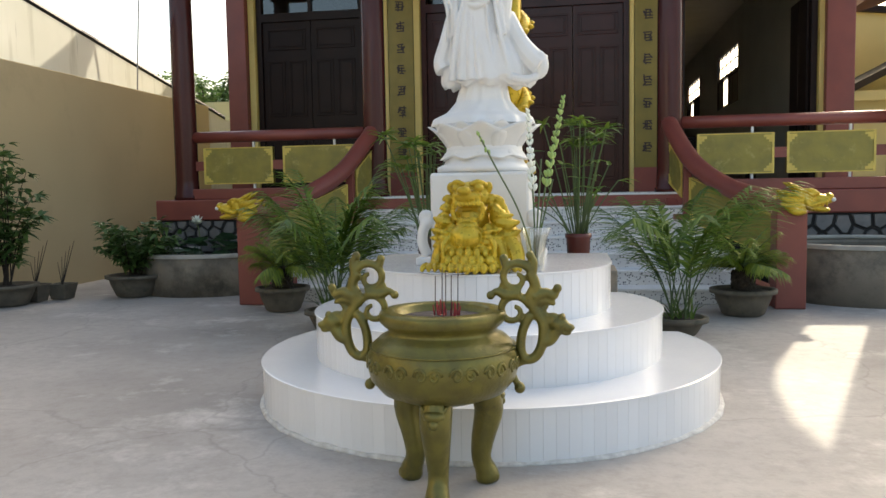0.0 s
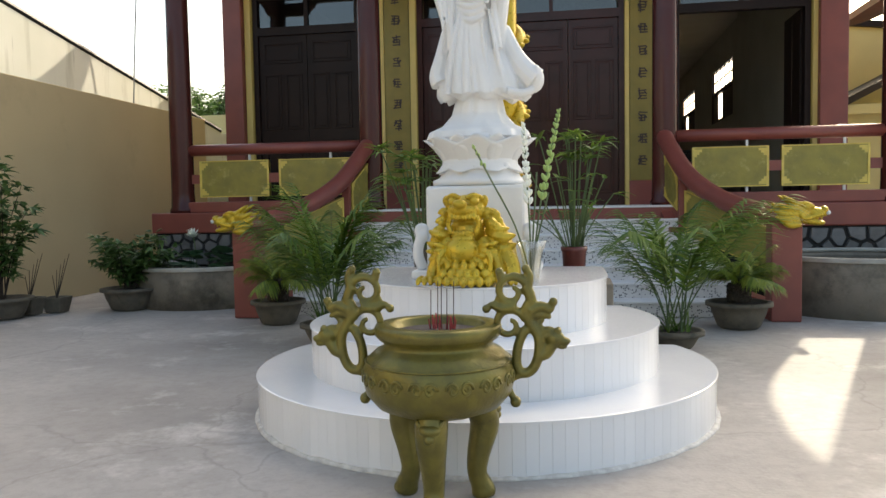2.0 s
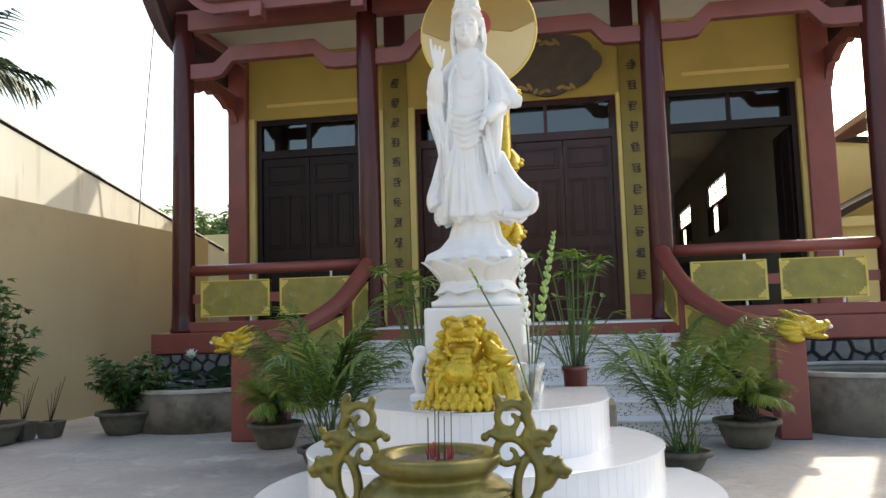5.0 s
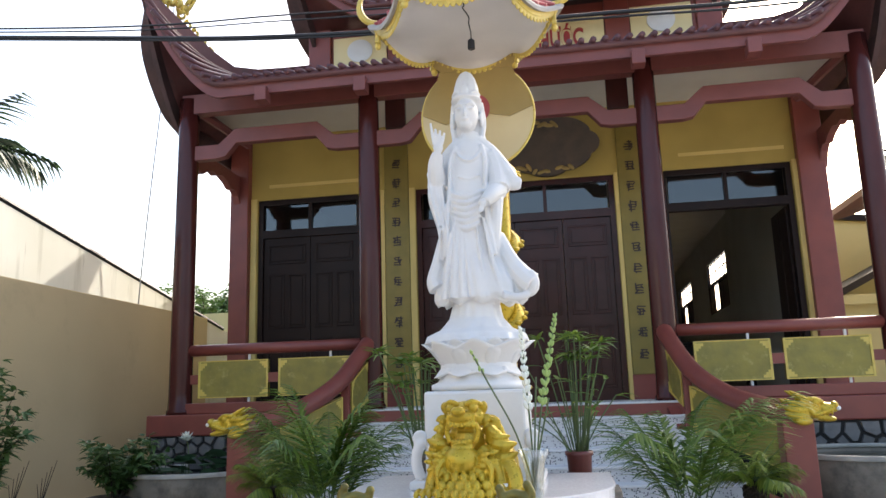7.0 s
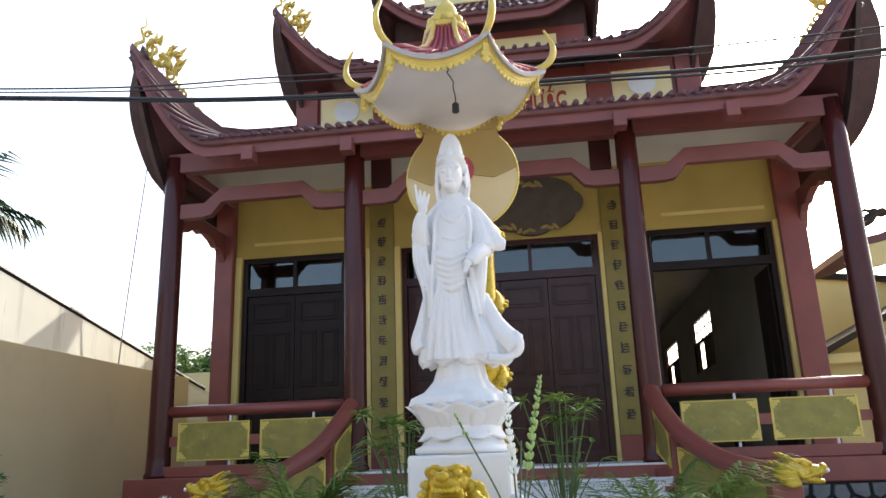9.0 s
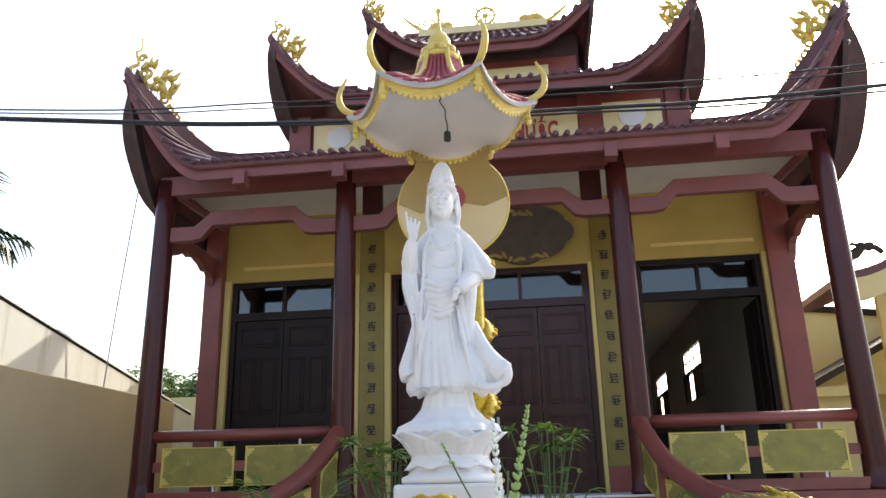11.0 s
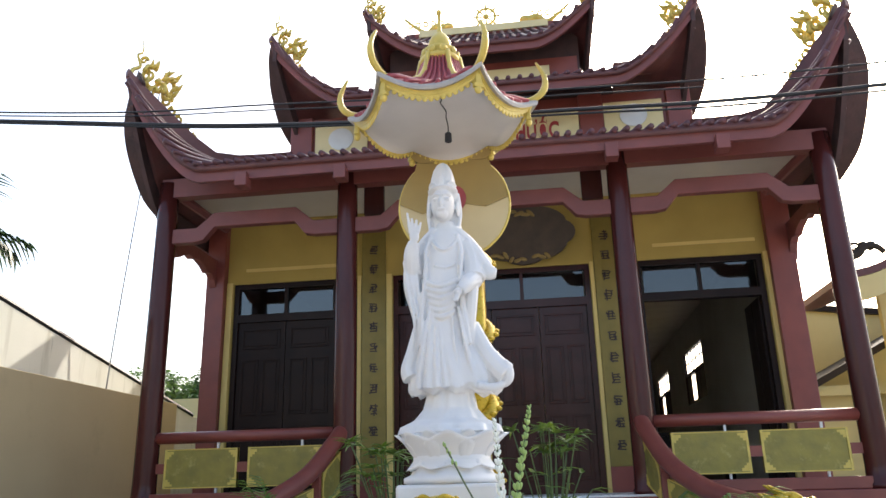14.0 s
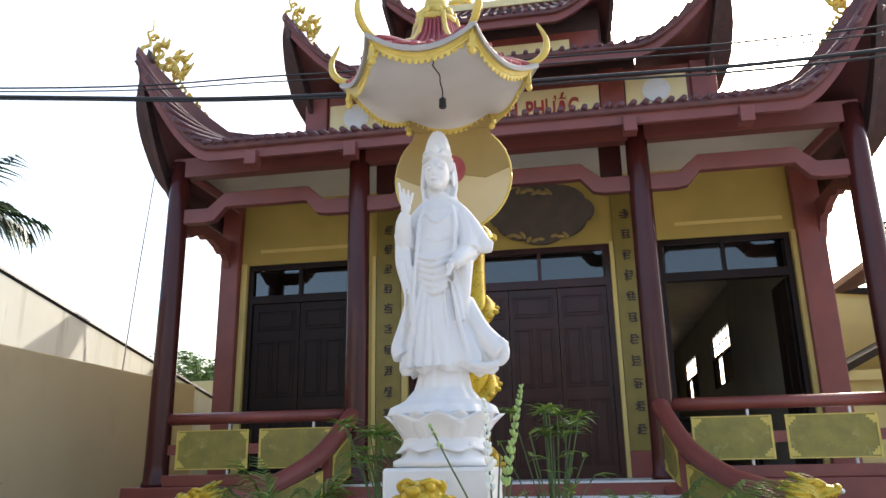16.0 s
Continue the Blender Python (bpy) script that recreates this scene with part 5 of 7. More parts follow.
    return tagged(sculpt(ob, 0.0062, 1), "white plaster standing robed statue with tall headdress", "statue")


figure()

# ---- canopy with halo and pole behind the statue ----
CX, CY, HA = -0.405, 5.47, 0.64
can = thing("canopy", (-0.30, 6.05, 0.56), "hexagonal painted canopy with golden horns on a gilded pole", "canopy")


def hexpt(t, r):
    """A point of the hexagon at t (0 to 6) with corner distance r."""
    k = int(t) % 6
    f = t - int(t)
    a, b = radians(60 * k), radians(60 * (k + 1))
    return CX + r * (math.cos(a) * (1 - f) + math.cos(b) * f), CY + r * (math.sin(a) * (1 - f) + math.sin(b) * f)


def sag(t):
    f = t - int(t)
    return 0.12 * (abs(2 * f - 1)) ** 2.0


M = 72
ts = [6 * i / M for i in range(M)]


def hexring(r, z, s):
    return [(*hexpt(t, r * (1 + 0.05 * (sag(t) / 0.12) ** 2 * s)), z + sag(t) * s) for t in ts]


LIFT = 0.075
bm = loft(bmesh.new(), [hexring(HA * r, z + LIFT, k) for r, z, k in ((1.04, 3.885, 1.0), (0.86, 3.965, 0.75), (0.62, 4.04, 0.4), (0.42, 4.12, 0.2), (0.30, 4.23, 0.1), (0.235, 4.34, 0.05), (0.21, 4.43, 0.0))], True, False)
part("dome", bm, ROSE_TILE, can, "rose-red ribbed tile dome", smooth=True)
bm = loft(bmesh.new(), [hexring(HA * r, z + LIFT, 1.0) for r, z in ((1.00, 3.868), (1.05, 3.862), (1.062, 3.882), (1.05, 3.902), (1.0, 3.902), (1.00, 3.868))], True, False)
part("rim_band", bm, GREY_RIM, can, "silver-grey rim band")
bm = loft(bmesh.new(), [hexring(HA * r, z + LIFT, 1.0) for r, z in ((0.95, 3.815), (0.975, 3.815), (0.98, 3.835), (0.99, 3.837), (1.0, 3.872), (0.95, 3.872), (0.95, 3.815))], True, False)
part("valance", bm, GOLD_TRIM, can, "yellow painted valance")
# small scallops hung from the valance
bm = bmesh.new()
for i in range(90):
    t = 6 * (i + 0.5) / 90
    x, y = hexpt(t, HA * 0.968)
    ball(bm, (x, y, 3.815 + LIFT + sag(t)), (0.008, 0.020, 0.024), (0, 0, 60 * int(t) + 30), 8)
tagged(part("scalloped_fringe", bm, GOLD_TRIM, can, smooth=True), kind="stuff")
bm = loft(bmesh.new(), [hexring(HA * 0.955, 3.83 + LIFT, 0.95), hexring(HA * 0.91, 3.855 + LIFT, 0.6), hexring(HA * 0.82, 3.872 + LIFT, 0.14), hexring(HA * 0.6, 3.878 + LIFT, 0.0), hexring(0.002, 3.88 + LIFT, 0)], True, False)
part("ceiling", bm, CEIL_GREY, can, "pale grey canopy ceiling", smooth=True)
for k in range(6):
    a = radians(60 * k)
    d = Vector((math.cos(a), math.sin(a), 0))
    o = Vector((CX, CY, LIFT)) + d * HA * 1.07
    bm = bmesh.new()
    pts = smoothline([o - d * 0.16 + Vector((0, 0, 4.00)), o + d * 0.0 + Vector((0, 0, 4.03)), o + d * 0.075 + Vector((0, 0, 4.10)), o + d * 0.085 + Vector((0, 0, 4.20)), o + d * 0.03 + Vector((0, 0, 4.325))], 5)
    tube(bm, pts, [0.018 + 0.014 * math.sin(i / 20 * 3.0) - 0.0006 * i for i in range(21)], 8)
    part("horn", bm, GOLD_TRIM, can, "golden upcurved corner horn", smooth=True)
    bm = boxed(-0.016, 0.016, -0.022, 0.022, 3.87, 3.99)
    box(bm, -0.018, 0.018, -0.034, 0.034, 3.855, 3.885)
    ball(bm, (0, 0, 3.84), (0.024, 0.028, 0.028), n=8)
    bmesh.ops.transform(bm, matrix=Matrix.Translation(Vector((CX, CY, LIFT)) + d * HA * 0.995) @ Matrix.Rotation(a, 4, "Z"), verts=bm.verts)
    soften(part("drop", bm, GOLD_TRIM, can, "yellow corner drop"), 0.006)
    bm = bmesh.new()
    tube(bm, smoothline([Vector((CX, CY, 4.12 + LIFT)) + d * 0.31, Vector((CX, CY, 4.18 + LIFT)) + d * 0.235, Vector((CX, CY, 4.29 + LIFT)) + d * 0.175, Vector((CX, CY, 4.43 + LIFT)) + d * 0.145], 4), [0.028 - 0.0008 * i for i in range(13)], 8)
    part("rib", bm, GOLD_TRIM, can, smooth=True)
for k in range(36):
    t = 6 * (k + 0.5) / 36
    bm = bmesh.new()
    pts = []
    for r, z, q in ((1.05, 3.90, 1.0), (0.86, 3.975, 0.75), (0.62, 4.05, 0.4), (0.42, 4.13, 0.2), (0.30, 4.24, 0.1), (0.225, 4.40, 0.05)):
        x, y = hexpt(t, HA * r)
        pts.append((x, y, z + LIFT + sag(t) * q))
    tube(bm, pts, [0.022, 0.021, 0.018, 0.015, 0.012, 0.010], 6)
    part("roof_rib", bm, ROSE_TILE, can, smooth=True)
# lotus collar, small bell dome and needle
bm = lathe(bmesh.new(), (CX, CY, 0), [(0.13, 4.45), (0.15, 4.47), (0.15, 4.495), (0.11, 4.51), (0.10, 4.53), (0.125, 4.55), (0.125, 4.57), (0.08, 4.585), (0.088, 4.61), (0.082, 4.655), (0.055, 4.705), (0.030, 4.725), (0.020, 4.75), (0.013, 4.80), (0.012, 4.90), (0.02, 4.905), (0.02, 4.925), (0.006, 4.94)], 28)
fin = part("finial", bm, GOLD_TRIM, can, "golden tiered finial with a needle", smooth=True)
for k in range(10):
    a = 2 * math.pi * k / 10
    bm = ball(bmesh.new(), (CX + 0.140 * math.cos(a), CY + 0.140 * math.sin(a), 4.525), (0.013, 0.030, 0.030), (0, 0, math.degrees(a)), 10)
    part("collar_petal", bm, GOLD_TRIM, fin, smooth=True)
# halo, the plate over its upper half, the pole with a coiled dragon
HX, HY, HZ = -0.395, 6.02, 3.53
bm = loft(bmesh.new(), [[(HX + 0.43 * math.cos(a), y, HZ + 0.43 * math.sin(a)) for a in (2 * math.pi * i / 64 for i in range(64))] for y in (HY, HY + 0.05)])
halo = part("halo", bm, HALO_CREAM, can, "cream disc halo")
bm = bmesh.new()
tube(bm, spiral((HX, HY + 0.02, HZ), 0.435, 0.435, 0, 360, n=64), 0.013, 8)
part("halo_rim", bm, GOLD_TRIM, halo, smooth=True)
bm = loft(bmesh.new(), [[(HX + 0.10 * math.cos(a), y, HZ + 0.05 + 0.11 * math.sin(a)) for a in (2 * math.pi * i / 32 for i in range(32))] for y in (HY - 0.02, HY - 0.004)])
part("halo_boss", bm, ROSE_TILE, halo, "dark rose boss")
# support plate, its lower part added to make the halo's upper half darker
out = [(HX - 0.43, HZ + 0.03)]
out += [(HX + 0.43 * math.cos(a), HZ + 0.43 * math.sin(a)) for a in (radians(176 - 4 * i) for i in range(11))]
out += [(HX - 0.27, 3.96), (HX + 0.27, 3.96)]
out += [(HX + 0.43 * math.cos(a), HZ + 0.43 * math.sin(a)) for a in (radians(44 - 4 * i) for i in range(11))]
out += [(HX + 0.43, HZ + 0.04), (HX + 0.25, HZ - 0.03), (HX, HZ + 0.02), (HX - 0.25, HZ - 0.06)]
bm = prism(bmesh.new(), out, HY - 0.012, HY - 0.003)
part("upper_tone_plate", bm, OCHRE_PAINT, can, "ochre support plate, extended over the halo for its darker upper half")
bm = prism(bmesh.new(), [(HX - 0.27, 3.90), (HX + 0.27, 3.90), (HX + 0.42, 4.03), (HX - 0.42, 4.03)], HY - 0.02, HY + 0.06)
part("shoulder_bracket", bm, OCHRE_PAINT, can)
bm = bmesh.new()
tube(bm, [(-0.26, 6.12, 0.55), (-0.26, 6.12, 3.8)], 0.075, 14)
pole = part("pole", bm, GOLD_PAINT, can, "gilded pole", smooth=True)
bm = bmesh.new()
pts = [(-0.26 + 0.10 * math.cos(a * 0.7), 6.12 + 0.10 * math.sin(a * 0.7), 0.9 + 0.06 * a) for a in (0.35 * i for i in range(110))]
tube(bm, pts, 0.048, 8)
for i in range(0, 110, 2):
    x, y, z = pts[i]
    d = Vector((x + 0.26, y - 6.12, 0)).normalized()
    ball(bm, (x + d.x * 0.045, y + d.y * 0.045, z), (0.03, 0.03, 0.02), n=8)
part("coiled_dragon", bm, GOLD_PAINT, pole, "gilded dragon coiled round the pole", smooth=True)
lamp = thing("pendant_socket", (-0.33, 5.3, 3.74), "black bulb socket hanging on a thin wire", "lamp")
bm = bmesh.new()
tube(bm, smoothline([(-0.345, 4.98, 3.925), (-0.345, 5.0, 3.90), (-0.36, 5.06, 3.92), (-0.335, 5.16, 3.905), (-0.345, 5.24, 3.90), (-0.34, 5.30, 3.86), (-0.34, 5.30, 3.80)], 5), 0.0045, 5)
part("wire", bm, CABLE, lamp)
bm = lathe(bmesh.new(), (-0.34, 5.30, 0), [(0.012, 3.81), (0.024, 3.80), (0.026, 3.74), (0.02, 3.735)], 12)
part("socket", bm, CABLE, lamp)

# ---- incense urn ----
UX, UY = -0.385, 3.66
urn = thing("incense_urn", (UX, UY, 0), "aged brass three-legged incense urn with scrolled handles", "urn")
bm = lathe(bmesh.new(), (UX, UY, 0), [(0.06, 0.405), (0.19, 0.412), (0.272, 0.445), (0.318, 0.50), (0.333, 0.56), (0.329, 0.61), (0.310, 0.652), (0.275, 0.684), (0.242, 0.700), (0.236, 0.716), (0.262, 0.736), (0.276, 0.752), (0.278, 0.782), (0.270, 0.795), (0.212, 0.797), (0.204, 0.788), (0.200, 0.74), (0.0005, 0.74)], 64)
part("bowl", bm, BRASS, urn, smooth=True)
for r, z, w in ((0.318, 0.640, 0.006),):
    bm = bmesh.new()
    tube(bm, [(UX + r * math.cos(a), UY + r * math.sin(a), z) for a in (2 * math.pi * i / 64 for i in range(65))], w, 6)
    part("band", bm, BRASS, urn, smooth=True)
for k in range(14):
    a = 2 * math.pi * k / 14 + 0.2
    bm = bmesh.new()
    for f in (-1, 1):
        pts = []
        for x, y, z in spiral((0, 0, 0), 0.028, 0.008, 0, 420, n=12, flip=f):
            th = a + f * 0.09 + x / 0.325
            pts.append((UX + 0.3305 * math.cos(th), UY + 0.3305 * math.sin(th), 0.572 + z * 1.2))
        tube(bm, pts, 0.0072, 6)
    tube(bm, [(UX + 0.327 * math.cos(a + q), UY + 0.327 * math.sin(a + q), 0.578 + 0.012 * math.sin(q * 60)) for q in (-0.08, -0.04, 0, 0.04, 0.08)], 0.008, 5)
    part("relief_scroll", bm, BRASS, urn, smooth=True)
bm = lathe(bmesh.new(), (UX, UY, 0), [(0.199, 0.742), (0.198, 0.760), (0.12, 0.768), (0.0005, 0.770)], 32)
part("ash_bed", bm, ASH, urn, "dark ash bed")
for a in (-90, 30, 150):
    d = Vector((math.cos(radians(a)), math.sin(radians(a)), 0))
    o = Vector((UX, UY, 0))
    bm = bmesh.new()
    pts = smoothline([o + d * 0.19 + Vector((0, 0, 0.43)), o + d * 0.215 + Vector((0, 0, 0.33)), o + d * 0.185 + Vector((0, 0, 0.2)), o + d * 0.175 + Vector((0, 0, 0.11)), o + d * 0.20 + Vector((0, 0, 0.04)), o + d * 0.21 + Vector((0, 0, 0.0))], 4)
    tube(bm, pts, [0.07, 0.07, 0.07, 0.069, 0.067, 0.064, 0.06, 0.056, 0.053, 0.05, 0.048, 0.046, 0.045, 0.045, 0.046, 0.049, 0.052, 0.055, 0.055, 0.052, 0.048], 12)
    lg = part("leg", bm, BRASS, urn, smooth=True)
    bm = bmesh.new()
    c = o + d * 0.245 + Vector((0, 0, 0.36))
    t = Vector((-d.y, d.x, 0))
    ball(bm, c + Vector((0, 0, 0.03)), (0.05, 0.045, 0.03))
    ball(bm, c + d * 0.03, 0.022)
    for sx in (-1, 1):
        ball(bm, c + t * 0.028 * sx + d * 0.012 + Vector((0, 0, 0.035)), 0.016)
        tube(bm, [c + t * 0.02 * sx + Vector((0, 0, 0.02)), c + t * 0.055 * sx + Vector((0, 0, 0.07))], [0.016, 0.008], 6)
    for k in range(5):
        tube(bm, [c + t * (k - 2) * 0.014 - Vector((0, 0, 0.01)), c + t * (k - 2) * 0.012 + d * 0.0 - Vector((0, 0, 0.05))], [0.009, 0.006], 5)
    part("beast_mask", bm, BRASS, lg, "cast beast mask on the knee", smooth=True)
    bm = bmesh.new()
    for k in range(4):
        f = o + d * (0.232) + t * (k - 1.5) * 0.022
        ball(bm, f + Vector((0, 0, 0.024)), (0.016, 0.016, 0.024), n=8)
    tagged(part("paw", bm, BRASS, lg, smooth=True), kind="stuff")
for sg in (-1, 1):
    bm = bmesh.new()

    def u(x, z, y=0.0):
        return (UX + sg * x, UY + y, z)

    # climbing stroke with two open scrolls, a loop below and a beast head thrown outwards
    def stroke(pts, radii, steps=5):
        line = smoothline([u(*p) for p in pts], steps)
        m = len(line) - 1
        tube(bm, line, [0.88 * (radii[0] + (radii[1] - radii[0]) * i / m) for i in range(m + 1)], 10)

    tube(bm, spiral(u(0.322, 0.932), 0.074, 0.018, 20, 440, n=24, flip=sg), [0.0205 - 0.0004 * i for i in range(25)], 8)
    tube(bm, spiral(u(0.312, 0.790), 0.074, 0.018, 20, 440, n=24, flip=sg), [0.0205 - 0.0004 * i for i in range(25)], 8)
    stroke(((0.385, 0.955), (0.405, 0.90), (0.385, 0.855), (0.40, 0.80), (0.435, 0.74), (0.435, 0.66), (0.41, 0.60), (0.372, 0.580), (0.345, 0.605), (0.342, 0.66), (0.355, 0.72), (0.385, 0.775)), (0.028, 0.024))
    stroke(((0.375, 0.58), (0.325, 0.562), (0.305, 0.525), (0.318, 0.485), (0.335, 0.462)), (0.022, 0.016))
    stroke(((0.28, 0.575), (0.34, 0.57)), (0.022, 0.022))
    ball(bm, u(0.335, 0.455), 0.026, n=10)
    stroke(((0.425, 0.66), (0.465, 0.665), (0.495, 0.71)), (0.028, 0.03))
    ball(bm, u(0.505, 0.735), (0.042, 0.034, 0.036))
    ball(bm, u(0.545, 0.722), (0.028, 0.027, 0.018))
    ball(bm, u(0.535, 0.697), (0.024, 0.022, 0.010))
    ball(bm, u(0.52, 0.768), (0.014, 0.03, 0.016))
    ball(bm, u(0.478, 0.77), (0.028, 0.018, 0.016))
    stroke(((0.47, 0.74), (0.44, 0.79), (0.455, 0.815)), (0.02, 0.012))
    stroke(((0.40, 0.85), (0.45, 0.87), (0.485, 0.855), (0.50, 0.885)), (0.034, 0.012))
    stroke(((0.40, 0.83), (0.45, 0.835), (0.49, 0.82)), (0.028, 0.010))
    stroke(((0.34, 0.865), (0.28, 0.86), (0.24, 0.875), (0.215, 0.86)), (0.034, 0.012))
    stroke(((0.345, 0.88), (0.29, 0.895), (0.25, 0.90)), (0.026, 0.010))
    stroke(((0.39, 0.95), (0.40, 1.0), (0.385, 1.03)), (0.026, 0.016))
    stroke(((0.29, 0.97), (0.275, 1.0), (0.272, 1.015)), (0.024, 0.016))
    stroke(((0.29, 0.985), (0.335, 1.0), (0.38, 0.985)), (0.02, 0.02))
    for x, z in ((0.272, 1.018), (0.384, 1.032), (0.50, 0.89), (0.213, 0.858)):
        ball(bm, u(x, z), 0.020, n=10)
    sculpt(part("handle", bm, BRASS, urn, "cast scrolled handle with a small beast head"), 0.0062, 1)
rnd = random.Random(2)
inc = thing("incense_sticks", (UX, UY, 0.74), "bundle of burnt incense sticks with red stubs", "incense")
for k in range(34):
    a, r = rnd.uniform(0, 6.28), 0.05 * math.sqrt(rnd.random())
    tall = k < 5
    h = rnd.uniform(0.19, 0.24) if tall else rnd.uniform(0.03, 0.085)
    x, y = UX + 0.02 + r * math.cos(a), UY + r * math.sin(a)
    if tall:
        x = UX - 0.03 + 0.024 * k
    bm = bmesh.new()
    tube(bm, [(x, y, 0.735), (x + (0.004 if tall else 0.25 * (x - UX - 0.02)), y + (0 if tall else 0.25 * (y - UY)), 0.75 + h)], 0.0022 if tall else 0.003, 5)
    part("stick", bm, STICK_DARK if tall else STICK_RED, inc)

# ---- golden guardian lion ----
bm = bmesh.new()
LX, LY = -0.405, 4.87


def g(x, y, z):
    return (LX + x, LY + y, 0.845 + z)


# body, haunch and round belly
ball(bm, g(0.03, 0.08, 0.17), (0.17, 0.17, 0.17))
ball(bm, g(0.0, 0.02, 0.30), (0.12, 0.11, 0.12))
ball(bm, g(-0.02, -0.11, 0.195), (0.105, 0.095, 0.090), n=24)
ball(bm, g(0.19, 0.05, 0.16), (0.095, 0.13, 0.13))
# blocky head: cheeks, brow, snout over a wide open mouth
ball(bm, g(-0.005, 0.0, 0.43), (0.118, 0.10, 0.095))
ball(bm, g(-0.01, 0.045, 0.345), (0.115, 0.07, 0.07))
box(bm, LX - 0.095, LX + 0.065, LY - 0.145, LY, 1.245, 1.295)
ball(bm, g(-0.015, -0.10, 0.435), (0.085, 0.075, 0.042), n=20)
ball(bm, g(-0.025, -0.165, 0.468), (0.042, 0.034, 0.028), n=16)
box(bm, LX - 0.075, LX + 0.045, LY - 0.135, LY, 1.105, 1.140)
ball(bm, g(-0.015, -0.105, 0.272), (0.068, 0.06, 0.026), n=16)
for k in range(7):
    ball(bm, g(-0.075 + 0.021 * k, -0.143, 0.392), (0.0105, 0.012, 0.017), n=8)
for k in range(6):
    ball(bm, g(-0.062 + 0.019 * k, -0.133, 0.303), (0.0095, 0.011, 0.016), n=8)
for sx in (-1, 1):
    h = -0.01
    tube(bm, smoothline([g(h + sx * 0.075, -0.13, 0.40), g(h + sx * 0.088, -0.12, 0.35), g(h + sx * 0.07, -0.12, 0.30)], 4), 0.016, 7)
    ball(bm, g(h + sx * 0.062, -0.105, 0.482), (0.030, 0.030, 0.026), n=14)
    tube(bm, smoothline([g(h + sx * 0.015, -0.12, 0.50), g(h + sx * 0.06, -0.115, 0.520), g(h + sx * 0.105, -0.07, 0.50)], 4), 0.015, 7)
    tube(bm, smoothline([g(h + sx * 0.095, 0.0, 0.47), g(h + sx * 0.110, -0.02, 0.495), g(h + sx * 0.105, -0.02, 0.518)], 4), [0.034, 0.034, 0.033, 0.031, 0.028, 0.024, 0.02, 0.015, 0.009], 7)
    # curls behind the jaw
    for k in range(4):
        tube(bm, spiral(g(h + sx * (0.122 + 0.014 * k), -0.03 - 0.012 * k, 0.41 - 0.052 * k), 0.034, 0.010, 0, 420, n=12, flip=sx), 0.013, 6)
        ball(bm, g(h + sx * (0.122 + 0.014 * k), -0.03 - 0.012 * k, 0.41 - 0.052 * k), (0.026, 0.03, 0.026), n=8)
    # forelegs that bow outwards, with clawed paws
    tube(bm, smoothline([g(sx * 0.09, -0.06, 0.25), g(sx * 0.15, -0.11, 0.18), g(sx * 0.185, -0.12, 0.10), g(sx * 0.20, -0.15, 0.03)], 4), [0.044 - 0.0008 * i for i in range(13)], 10)
    for k in range(4):
        tube(bm, smoothline([g(sx * 0.205 + (k - 1.5) * 0.030, -0.15, 0.045), g(sx * 0.21 + (k - 1.5) * 0.036, -0.195, 0.035), g(sx * 0.21 + (k - 1.5) * 0.038, -0.215, 0.008)], 3), [0.018, 0.018, 0.018, 0.017, 0.016, 0.012, 0.007], 7)
    # leg feathers
    for k in range(3):
        tube(bm, smoothline([g(sx * 0.115, -0.15, 0.21 - 0.05 * k), g(sx * 0.15, -0.18, 0.15 - 0.04 * k), g(sx * 0.14, -0.20, 0.09 - 0.03 * k)], 4), [0.012, 0.016, 0.018, 0.018, 0.016, 0.013, 0.01, 0.007, 0.004], 6)
# curled locks that radiate from the belly
for k in range(13):
    a = radians(168 + 204 * k / 12)
    c, q = math.cos(a), math.sin(a)
    for r0, r1, y0 in ((0.095, 0.165, -0.13), (0.14, 0.215, -0.10)):
        tube(bm, smoothline([g(-0.02 + r0 * c, y0, 0.20 + 0.8 * r0 * q), g(-0.02 + (r0 + r1) / 2 * c + 0.012 * q, y0 - 0.035, 0.20 + 0.4 * (r0 + r1) * q + 0.01), g(-0.02 + r1 * c, y0 - 0.01, max(0.02, 0.20 + 0.8 * r1 * q + 0.012))], 4), [0.011, 0.015, 0.018, 0.019, 0.018, 0.016, 0.013, 0.009, 0.004], 7)
# flame locks on the far flank
for x0, z0, x1, z1, r in ((-0.10, 0.30, -0.225, 0.315, 0.030), (-0.11, 0.22, -0.235, 0.245, 0.030), (-0.12, 0.15, -0.22, 0.17, 0.026), (0.14, 0.30, 0.285, 0.285, 0.034), (0.13, 0.38, 0.20, 0.345, 0.030), (0.12, 0.35, 0.25, 0.325, 0.026), (0.16, 0.22, 0.29, 0.235, 0.032)):
    tube(bm, smoothline([g(x0, -0.05, z0 - 0.01), g((x0 + x1) / 2, -0.075, (z0 + z1) / 2 - 0.02), g(x1, -0.05, z1)], 4), [r * q for q in (0.9, 1.1, 1.2, 1.15, 1.05, 0.9, 0.7, 0.45, 0.2)], 8)
for k in range(4):
    tube(bm, smoothline([g(0.13 + 0.02 * k, 0.0, 0.42 - 0.03 * k), g(0.175 + 0.016 * k, -0.02, 0.40 - 0.04 * k), g(0.17 + 0.02 * k, -0.03, 0.35 - 0.04 * k)], 4), [0.026, 0.028, 0.028, 0.026, 0.024, 0.02, 0.016, 0.011, 0.005], 7)
tube(bm, smoothline([g(0.19, 0.0, 0.18), g(0.235, -0.07, 0.15), g(0.265, -0.12, 0.09), g(0.27, -0.14, 0.035)], 4), [0.068 - 0.002 * i for i in range(13)], 10)
